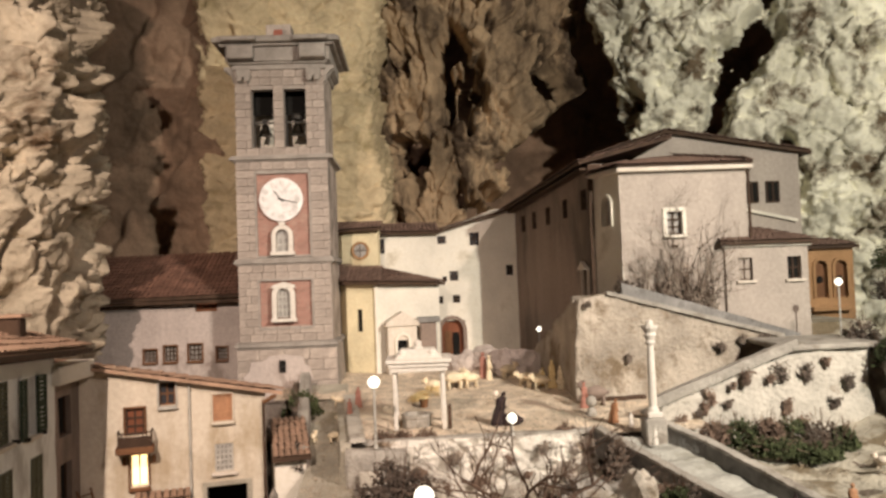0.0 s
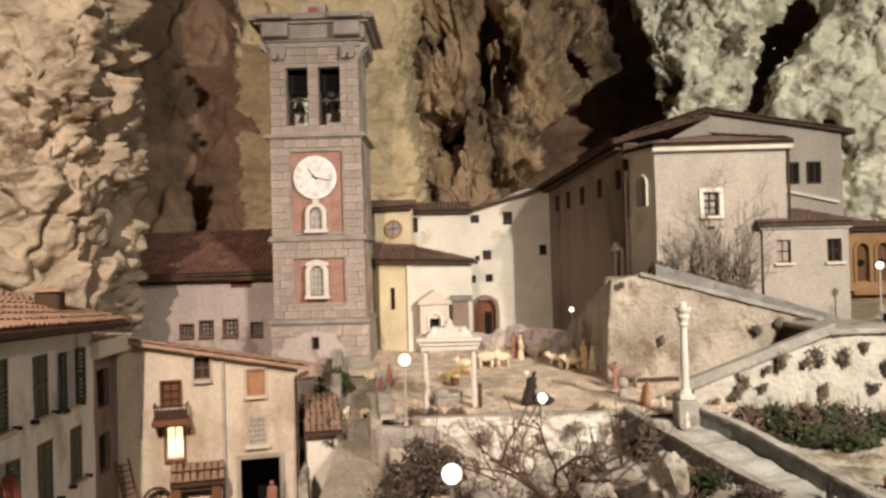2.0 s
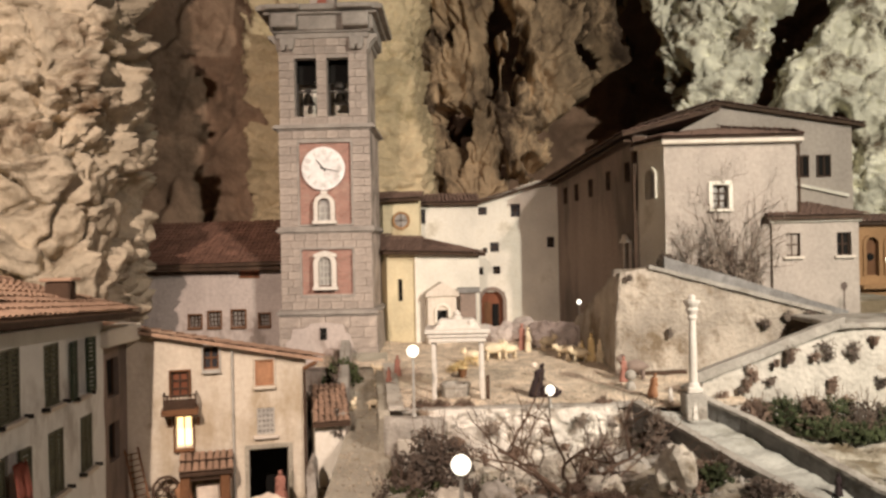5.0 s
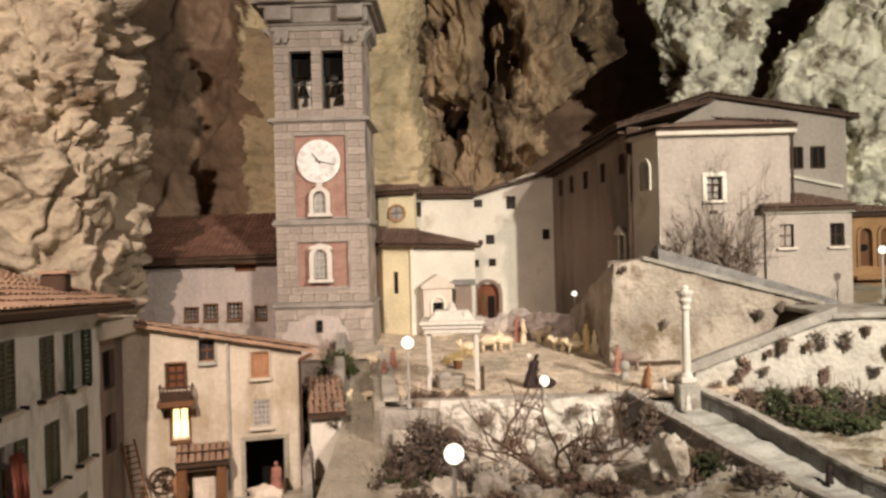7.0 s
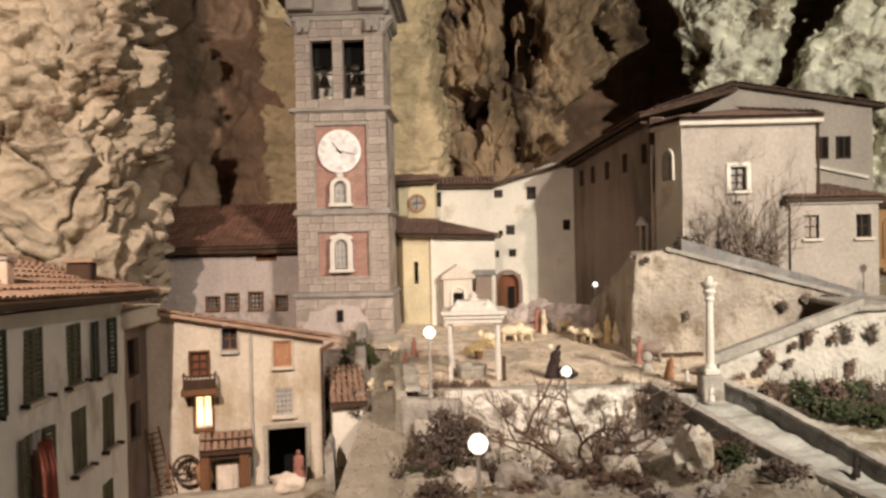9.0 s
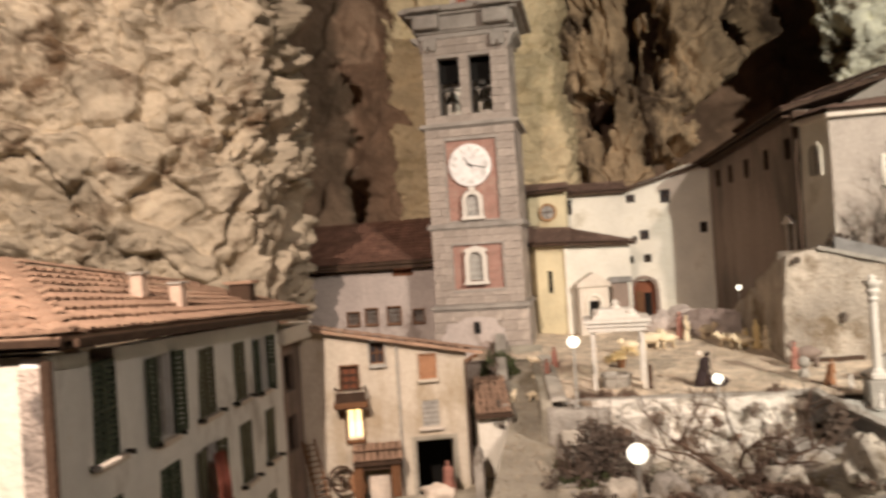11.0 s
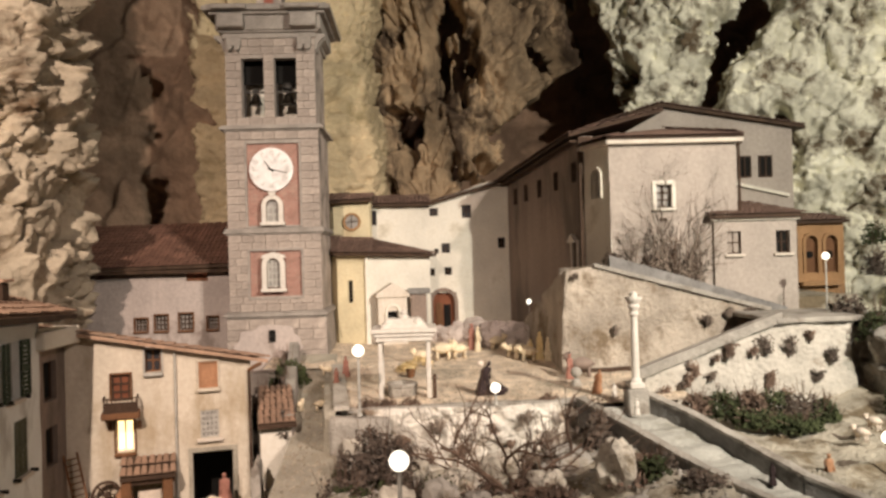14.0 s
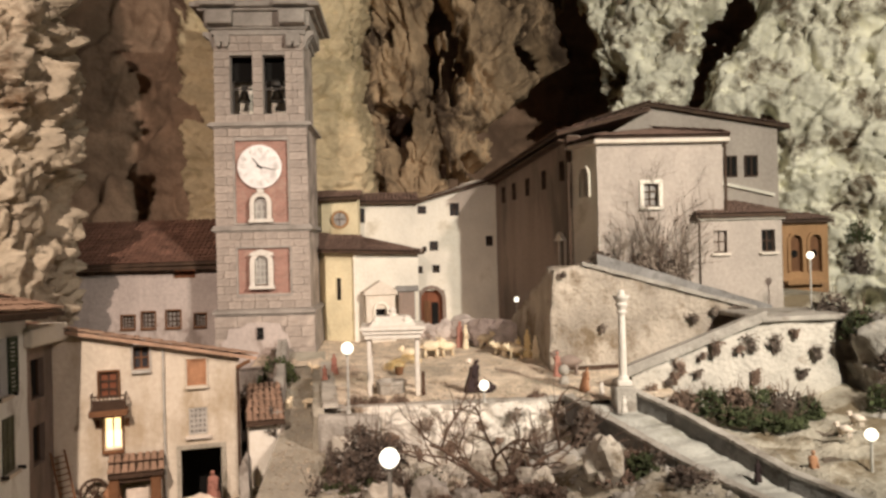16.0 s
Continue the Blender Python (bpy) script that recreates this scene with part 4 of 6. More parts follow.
def church():
    t = thing("church", Matrix.Translation((0.019, 0.382, 1.607)) @ Matrix.Scale(1.085, 4) @ Matrix.Translation((-0.019, -0.382, -1.607)), "large pale plastered church with a low apse and gabled nave", "church")
    plan = [(0.755, 3.66), (0.822, 3.475), (1.325, 3.475), (1.42, 3.80), (1.42, 4.25)]
    f = facet(t, plan[0], plan[1], 1.3, 2.015, [(0.075, 0.135, 1.80, 1.915)], M_WHITE)
    w = window(f, 0.105, 1.80, 0.06, 0.115, 0, M_PLASTER, M_GLASSGREY, (0, 0), None, sill=False, arch=True)
    part("surround", arch_band(0.06, 0.115, 0.012, 0.01), M_WHITE, w).location = (0, -0.03, 0)
    f = facet(t, plan[1], plan[2], 1.3, 2.015, [(0.182, 0.242, 1.752, 1.842)], M_PLASTERC)
    window(f, 0.212, 1.752, 0.06, 0.09, 0, M_DARKWOOD, M_GLASSGREY, (1, 2), M_WHITE, 0.016)
    part("vent", boxed(0.195, 0.22, -0.006, 0.0, 1.70, 1.712), M_DARKWOOD, f)
    facet(t, plan[2], plan[3], 1.3, 2.015, [], M_PLASTERC)
    facet(t, plan[3], plan[4], 1.3, 2.015, [], M_PLASTERC)
    # eaves moulding and low roof
    eaves = [(0.735, 3.66), (0.808, 3.445), (1.345, 3.445), (1.45, 3.79)]
    for k, (a, b) in enumerate(zip(eaves, eaves[1:])):
        ln = math.hypot(b[0] - a[0], b[1] - a[1])
        m = part("eaves_moulding", bevel(boxed(0, ln, 0, 0.03, 2.0, 2.02), 0.003), M_PLASTER, t)
        m.matrix_basis = pose(a[0], a[1], 0.001 * k, 0, 0, math.degrees(math.atan2(b[1] - a[1], b[0] - a[0])))
    z = 2.026
    strip_roof(t, (0.738, 3.67, z), (0.807, 3.437, z), (1.05, 4.25, 2.15), (0.80, 4.25, 2.13), M_TILEDARK, 0.018, 0.05, 60, 0.006)
    strip_roof(t, (0.807, 3.437, z), (1.342, 3.437, z), (1.30, 4.25, 2.17), (1.05, 4.25, 2.15), M_TILEDARK, 0.018, 0.05, 100, 0.006)
    strip_roof(t, (1.342, 3.437, z), (1.45, 3.80, z), (1.45, 4.25, 2.10), (1.30, 4.25, 2.17), M_TILEDARK, 0.018, 0.05, 40, 0.006)
    part("downpipe", turned([(0.006, 1.5), (0.006, 2.0)], 8, 1.332, 3.468), M_DARKWOOD, t)
    # nave gable
    nave = part("gable_wall", extruded([(0.96, 1.3), (1.93, 1.3), (1.93, 2.172), (1.265, 2.285), (0.96, 2.195)], 0.06), M_PLASTERC, t)
    nave.location = (0, 4.26, 0)
    for x in (1.685, 1.79):
        window(t, x, 1.93, 0.066, 0.105, 4.225, M_DARKWOOD, M_DARK, (1, 0), None, sill=False, deep=0.036)
    part("ledge", hexa_bm([(1.60, 4.235, 1.90), (1.90, 4.235, 1.83), (1.90, 4.262, 1.83), (1.60, 4.262, 1.90)], 0.014), M_WHITE, t)
    part("side_wall", boxed(1.88, 1.93, 4.321, 5.0, 1.3, 2.17), M_PLASTERC, t)
    part("side_wall", boxed(0.96, 1.0, 4.321, 5.0, 1.3, 2.19), M_PLASTERC, t)
    strip_roof(t, (0.90, 4.22, 2.185), (1.265, 4.22, 2.298), (1.265, 5.0, 2.298), (0.90, 5.0, 2.185), M_TILEDARK, 0.024, 0.05, 30)
    strip_roof(t, (1.265, 4.22, 2.298), (1.98, 4.22, 2.175), (1.98, 5.0, 2.175), (1.265, 5.0, 2.298), M_TILEDARK, 0.024, 0.05, 30)
    part("chimney", bevel(boxed(1.53, 1.56, 4.5, 4.53, 2.24, 2.33), 0.003), M_BRICKWALL, t)


M_PLASTERC = mat("plaster_church", (0.40, 0.345, 0.30), 0.92, 0.2, 4, 60, 0.25, stain=(0.33, 0.28, 0.24), stain_scale=4, stain_cut=0.6, streak=2)
church()


def annexe():
    t = thing("annexe", pose(1.325, 3.72, 0), "small pale annexe with two windows under a dark hipped roof", "building")
    ops = [(0.055, 0.115, 1.56, 1.655), (0.265, 0.325, 1.56, 1.655)]
    part("wall", wall_mesh(0.355, 1.2, 1.715, ops, 0.05, 0.06, 0.003), M_PLASTERC, t)
    for x in (0.085, 0.295):
        window(t, x, 1.56, 0.06, 0.095, 0, M_DARKWOOD, M_DARK, (1, 1), None, sill=True)
    part("side_wall", boxed(0.0, 0.04, 0.051, 0.5, 1.2, 1.715), M_GREYP, t)
    part("side_wall", boxed(0.315, 0.355, 0.051, 0.5, 1.2, 1.715), M_GREYP, t)
    part("eaves_moulding", bevel(boxed(-0.012, 0.367, -0.014, -0.001, 1.70, 1.72), 0.002), M_WHITE, t)
    strip_roof(t, (-0.03, -0.03, 1.724), (0.385, -0.03, 1.724), (0.25, 0.25, 1.79), (0.10, 0.25, 1.79), M_TILEDARK, 0.024, 0.05, 40)


annexe()


def ochre_house():
    t = thing("loggia_house", pose(1.965, 4.3, 0), "small ochre house with two arched niches", "house")
    ops = [(0.035, 0.10, 1.45, 1.64), (0.135, 0.20, 1.45, 1.64)]
    part("wall", wall_mesh(0.235, 1.2, 1.705, ops, 0.05, 0.06, 0.004), M_OCHRE, t)
    for x in (0.0675, 0.1675):
        w = window(t, x, 1.45, 0.065, 0.19, 0, M_WOOD, M_WOOD, (0, 0), None, sill=False)
        part("arch_surround", arch_band(0.06, 0.185, 0.014, 0.012), M_OCHRE, w).location = (0, -0.032, 0)
        part("round_pane", turned([(0.018, 0), (0.018, 0.004)], 14), M_DARK, w).matrix_basis = pose(0, -0.004, 0.09, 90)
    strip_roof(t, (-0.02, -0.03, 1.708), (0.255, -0.03, 1.708), (0.255, 0.25, 1.75), (-0.02, 0.25, 1.75), M_TILEDARK, 0.024, 0.05, 30)
    part("side_wall", boxed(0.19, 0.235, 0.051, 0.4, 1.2, 1.705), M_OCHRE, t)
    part("balcony", bevel(boxed(-0.0, 0.2, -0.05, -0.001, 1.385, 1.405), 0.003), M_OCHRE, t)


ochre_house()


# ---- bastion, ramps and parapets ----

def rough_wall(name, outline, m, depth, material, label, category, cell=0.03, amp=0.012, seed=0.0, parent=None):
    """An upright wall over an outline in x and z, cut fine and pushed about."""
    bm = extruded(outline, depth)
    bmesh.ops.recalc_face_normals(bm, faces=bm.faces)
    bmesh.ops.triangulate(bm, faces=bm.faces)
    for _ in range(7):
        es = [e for e in bm.edges if e.calc_length() > cell * 1.6]
        if not es:
            break
        bmesh.ops.subdivide_edges(bm, edges=es, cuts=1)
        bmesh.ops.triangulate(bm, faces=[f for f in bm.faces if len(f.verts) > 3])
    for v in bm.verts:
        q = v.co * 9 + Vector((seed, 0, 0))
        v.co += noise.noise_vector(q) * amp + noise.noise_vector(q * 3.1) * amp * 0.4
    ob = part(name, bm, material, parent, smooth=True)
    ob.matrix_basis = m
    return tagged(ob, label, category, kind="structure") if not parent else ob


rough_wall("bastion", [(0.635, 0.95), (1.62, 0.95), (1.62, 1.315), (1.5, 1.33), (0.815, 1.525), (0.66, 1.515)], pose(0, 3.60, 0), 0.12, M_BASTION,
           "rough plastered bastion wall with dark put-holes", "wall", seed=2)
rough_wall("bastion_flank", [(0, 0.95), (1.0, 0.95), (1.0, 1.17), (0.9, 1.22), (0.12, 1.47), (0, 1.515)], pose(0.755, 3.645, 0, 0, 0, 93), 0.10, M_BASTION,
           "rough flank wall of the bastion, falling to the square", "wall", seed=4)


def sloping_bar(name, p, q, wide, high, material, parent=None, label="", category="", seg=10, amp=0.004, seed=0.0):
    """A bar such as a coping or parapet from p to q, standing on that line, slightly uneven."""
    p, q = Vector(p), Vector(q)
    side = Vector((q.y - p.y, p.x - q.x, 0)).normalized() * wide / 2
    bm = bmesh.new()
    rings = []
    for k in range(seg + 1):
        c = p.lerp(q, k / seg)
        j = lambda i: noise.noise_vector(Vector((k * 1.7 + seed, i * 3.3, seed))) * amp
        rings.append([bm.verts.new(v) for v in (c - side + j(0), c + side + j(1), c + side + Vector((0, 0, high)) + j(2), c - side + Vector((0, 0, high)) + j(3))])
    for a, b in zip(rings, rings[1:]):
        for i in range(4):
            bm.faces.new((a[i], a[(i + 1) % 4], b[(i + 1) % 4], b[i]))
    bm.faces.new(rings[0])
    bm.faces.new(rings[-1])
    bmesh.ops.recalc_face_normals(bm, faces=bm.faces)
    ob = part(name, bm, material, parent, label)
    return tagged(ob, label, category, kind="structure") if not parent else ob


sloping_bar("skirting", (0.70, 3.585, 1.085), (0.92, 3.585, 1.09), 0.02, 0.03, M_DARKWOOD, None, "dark wooden kerb along the bastion foot", "kerb", 8, 0.003, 44)
sloping_bar("coping", (0.78, 3.60, 1.525), (1.50, 3.60, 1.325), 0.035, 0.016, M_CONCRETE, None, "weathered stone coping along the stair", "coping")
sloping_bar("parapet", (0.86, 3.668, 1.515), (1.60, 3.668, 1.28), 0.026, 0.056, M_PARAPET, None, "grey stone parapet of the upper stair", "parapet", seed=3)
sloping_bar("upper_stair", (0.80, 3.635, 1.49), (1.50, 3.635, 1.28), 0.04, 0.02, M_ROADGREY, None, "grey sloping stair between parapets", "stair", seed=5)
tagged(part("terrace_fill", hexa_bm([(0.70, 3.735, 0.95), (1.95, 3.735, 0.95), (1.95, 4.3, 0.95), (0.70, 4.3, 0.95)], 0.42), M_GROUND), "earth terrace below the church", "terrace", kind="structure")
# lower ramp with its white wall
rough_wall("ramp_wall", [(0.82, 0.85), (1.66, 0.85), (1.64, 1.30), (1.38, 1.325), (1.33, 1.31), (0.86, 1.135)], pose(0, 3.12, 0, 0, 0, 4), 0.06, M_ROUGHCAST,
           "rough whitewashed retaining wall with brown patches", "wall", seed=7, amp=0.016)
sloping_bar("ramp", (0.83, 3.27, 1.08), (1.33, 3.30, 1.27), 0.14, 0.02, M_ROADGREY, None, "grey sloping ramp rising from the square", "ramp", seed=8)
sloping_bar("coping", (0.83, 3.18, 1.135), (1.36, 3.215, 1.318), 0.04, 0.036, M_CONCRETE, None, "weathered stone coping along the ramp", "coping", seed=9)
tagged(part("landing", bevel(hexa_bm([(1.34, 3.19, 1.31), (1.68, 3.22, 1.31), (1.72, 3.60, 1.31), (1.34, 3.60, 1.31)], 0.02), 0.005), M_CONCRETE), "flat stone landing between the two ramps", "landing", kind="structure")
# descending road
ROAD = [((0.600, 3.050, 1.070), (0.800, 3.010, 1.070)), ((0.704, 2.773, 1.025), (0.908, 2.855, 1.025)), ((0.801, 2.556, 0.980), (1.001, 2.649, 0.975)),
        ((0.899, 2.414, 0.940), (1.087, 2.488, 0.925)), ((1.02, 2.24, 0.90), (1.24, 2.31, 0.875))]
bm = bmesh.new()
rows = []
for (a, b), (c, d) in zip(ROAD, ROAD[1:]):
    for k in range(14):
        p, q = Vector(a).lerp(Vector(c), k / 14), Vector(b).lerp(Vector(d), k / 14)
        step = 0.004 * math.sin(k)
        rows.append([bm.verts.new(p.lerp(q, i / 6) + Vector((0, 0, step + 0.005 * noise.noise(Vector((i * 2.1, p.x * 30, 0)))))) for i in range(7)])
for a, b in zip(rows, rows[1:]):
    for i in range(6):
        bm.faces.new((a[i], a[i + 1], b[i + 1], b[i]))
tagged(part("road", bm, M_ROADGREY), "grey worn road going down from the square", "road", kind="structure")
for n, ((a, b), (c, d)) in enumerate(zip(ROAD, ROAD[1:])):
    a, b, c, d = map(Vector, (a, b, c, d))
    down = Vector((0, 0, -0.06))
    sloping_bar("kerb_wall", a + down, c + down, 0.028, 0.084, M_PARAPET, None, "low worn stone kerb wall of the road", "kerb wall", 12, 0.005, n)
    sloping_bar("kerb_wall", b + down, d + down, 0.028, 0.106, M_PARAPET, None, "low worn stone parapet of the road", "kerb wall", 12, 0.004, n + 20)
    up = Vector((0, 0, 0.0245))
    sloping_bar("coping", a + up, c + up, 0.034, 0.009, M_CONCRETE, None, "pale coping of the road kerb", "coping", 12, 0.003, n + 50)
    up = Vector((0, 0, 0.0465))
    sloping_bar("coping", b + up, d + up, 0.036, 0.010, M_CONCRETE, None, "pale coping of the road parapet", "coping", 12, 0.003, n + 70)
# pier with a board beside the shrine
pier = thing("pier", pose(0.03, 4.55, 1.08), "plastered pier with a grey board on top", "pier")
# dark plaster stands for the pier's shade
part("body", bevel(boxed(0, 0.085, 0, 0.06, 0, 0.31), 0.004), M_PINK, pier)
part("board", bevel(boxed(-0.012, 0.105, -0.012, 0.07, 0.3105, 0.338), 0.003), M_PARAPET, pier)
# wall under the square
tagged(rock_face("plaza_wall", [(-0.24, 3.1), (-0.1, 3.06), (0.2, 3.05), (0.45, 3.06), (0.62, 3.1)], 0.78, 1.085, 150, 60, 0.022, M_QUARRY, 0.12, 0.03, 55.0, 0.8),
       "white rough rock wall below the square", "wall", kind="structure")
sloping_bar("plaza_edge", (-0.2, 3.075, 1.072), (0.60, 3.085, 1.078), 0.035, 0.014, M_CONCRETE, None, "thin stone edge of the square", "coping", 24, 0.004, 2)


# ---- the two houses on the street ----
def yellow_house():
    t = thing("house", pose(-1.075, 2.98, 0, 0, 0, 16), "cream plastered village house with balcony and a dark open doorway", "house")
    top = lambda x: 1.375 - 0.205 * x
    ops = [opening(0.272, 1.232, 0.05, 0.075), opening(0.445, 1.168, 0.062, 0.088), opening(0.447, 1.0, 0.06, 0.092), opening(0.172, 1.145, 0.056, 0.085),
           opening(0.182, 0.978, 0.056, 0.105), (0.39, 0.52, 0.70, 0.952), (0.20, 0.31, 0.70, 0.90)]
    part("wall", wall_mesh(0.585, 0.6, top, ops, 0.045, 0.05, 0.004, 3), M_HOUSE, t)
    window(t, 0.272, 1.232, 0.05, 0.075, 0, M_WOOD, M_GLASS, (1, 1), M_POST, 0.006)
    window(t, 0.445, 1.168, 0.062, 0.088, 0, M_BLIND, M_BLIND, (0, 0), M_HOUSE, 0.006, deep=0.012)
    window(t, 0.447, 1.0, 0.06, 0.092, 0, M_POST, M_GLASSGREY, (3, 4), None, deep=0.016)
    window(t, 0.172, 1.145, 0.056, 0.085, 0, M_DARKWOOD, M_RUST, (1, 2), M_WOOD, 0.007, sill=False, deep=0.016)
    lit = window(t, 0.182, 0.978, 0.056, 0.105, 0, M_WHITE, M_LITGLASS, (1, 0), M_WOOD, 0.006)
    lit["label"] = "window lit warm yellow from inside"
    for s in (-1, 1):
        part("shutter_hook", boxed(s * 0.045 - 0.006, s * 0.045 + 0.006, -0.03, -0.024, 0.075, 0.1), M_WOOD, lit)
    # balcony
    b = part("balcony", bevel(boxed(0.115, 0.23, -0.072, -0.001, 1.097, 1.117), 0.003), M_WOOD, t)
    for k in range(9):
        x = 0.124 + 0.097 * k / 8
        part("baluster", boxed(x - 0.0016, x + 0.0016, -0.068, -0.065, 1.117, 1.16), M_DARKWOOD, b)
    part("handrail", bevel(boxed(0.121, 0.224, -0.0695, -0.0635, 1.161, 1.165), 0.001), M_DARKWOOD, b)
    for x in (0.122, 0.223):
        for y in (-0.045, -0.02):
            part("baluster", boxed(x - 0.0015, x + 0.0015, y, y + 0.003, 1.117, 1.16), M_DARKWOOD, b)
        part("handrail", boxed(x - 0.002, x + 0.002, -0.063, 0, 1.161, 1.165), M_DARKWOOD, b)
    part("railing_panel", boxed(0.126, 0.219, -0.064, -0.061, 1.117, 1.15), M_DARKWOOD, b)
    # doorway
    # near-black sheet for the shade inside the doorway
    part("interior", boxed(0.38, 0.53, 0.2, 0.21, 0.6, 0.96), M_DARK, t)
    bm = bmesh.new()
    for v in ((0.376, 0.39, 0.70, 0.955), (0.52, 0.534, 0.70, 0.955), (0.376, 0.534, 0.9555, 0.969)):
        box(bm, v[0], v[1], -0.006, 0.0, v[2], v[3])
    part("door_frame", bm, M_STREET, t)
    # porch
    porch = part("porch_roof", roof_slab([(0.168, -0.09, 0.915), (0.335, -0.09, 0.915), (0.335, 0, 0.958), (0.168, 0, 0.958)], 0.012), M_DARKWOOD, t)
    lay_tiles(porch, (0.165, -0.095, 0.917), (0.338, -0.095, 0.917), (0.338, 0, 0.962), (0.165, 0, 0.962), 0.02, 0.045, M_TILE, 40)
    for x in (0.185, 0.31):
        part("post", bevel(boxed(x - 0.016, x + 0.016, -0.08, -0.05, 0.65, 0.903), 0.004), M_WOOD, t)
    part("porch_beam", boxed(0.17, 0.333, -0.075, -0.055, 0.885, 0.9), M_DARKWOOD, t)
    part("cloth", bevel(boxed(0.218, 0.292, -0.035, -0.02, 0.75, 0.86), 0.006), M_SKIN, t)
    # roof
    z = lambda x, up=0: 1.385 - 0.205 * x + up
    part("roof_board", roof_slab([(-0.10, -0.035, z(-0.10)), (0.64, -0.035, z(0.64)), (0.64, 0.5, z(0.64, -0.05)), (-0.10, 0.5, z(-0.10, -0.05))], 0.012), M_TILE, t)
    lay_tiles(t, (0.645, -0.042, z(0.64, 0.001)), (0.645, 0.5, z(0.64, -0.049)), (-0.10, 0.5, z(-0.10, -0.049)), (-0.10, -0.042, z(-0.10, 0.001)), 0.024, 0.055, M_TILE, 120)
    part("side_wall", hexa_bm4([(0.54, 0.046), (0.585, 0.046), (0.585, 0.5), (0.54, 0.5)], 0.6, 1.20), M_HOUSE, t)
    part("side_wall", hexa_bm4([(0.0, 0.046), (0.045, 0.046), (0.045, 0.5), (0.0, 0.5)], 0.6, 1.305), M_HOUSE, t)
    part("back_wall", boxed(0.046, 0.539, 0.46, 0.5, 0.6, 1.185), M_HOUSE, t)
    part("downpipe", turned([(0.005, 0.72), (0.005, 1.22)], 8, 0.578, -0.012), M_DARKWOOD, t)
    part("downpipe", turned([(0.004, 0.8), (0.004, 1.295)], 8, 0.34, -0.008), M_POST, t)
    part("pipe_elbow", hexa_bm([(0.572, -0.016, 1.215), (0.584, -0.016, 1.215), (0.62, -0.03, 1.235), (0.608, -0.03, 1.235)], 0.01), M_WOOD, t)


def hexa_bm4(plan, z0, z1):
    bm = bmesh.new()
    hexa(bm, [(x, y, z0) for x, y in plan], [(x, y, z1) for x, y in plan])
    return bm


yellow_house()


def shutter(parent, x, z, w, h, material, y=-0.012, turn=0.0):
    """A louvred shutter leaf lying on the wall."""
    bm = bmesh.new()
    e = 0.006
    for v in ((0, e, 0, h), (w - e, w, 0, h), (e, w - e, 0, e), (e, w - e, h - e, h), (e, w - e, h / 2 - e / 2, h / 2 + e / 2)):
        box(bm, v[0], v[1], 0, 0.007, v[2], v[3])
    n = int(h / 0.012)
    for k in range(n):
        zz = e + (h - 2 * e) * (k + 0.2) / n
        hexa(bm, [(e, 0.001, zz), (w - e, 0.001, zz), (w - e, 0.004, zz + 0.008), (e, 0.004, zz + 0.008)],
             [(e, 0.0025, zz), (w - e, 0.0025, zz), (w - e, 0.0055, zz + 0.008), (e, 0.0055, zz + 0.008)])
    ob = part("shutter", bm, material, parent)
    ob.matrix_basis = pose(x, y, z, 0, 0, turn)
    return ob


M_CLAY = mat("clay_pale", (0.50, 0.38, 0.30), 0.9, 0.2, 14, 80, 0.3)


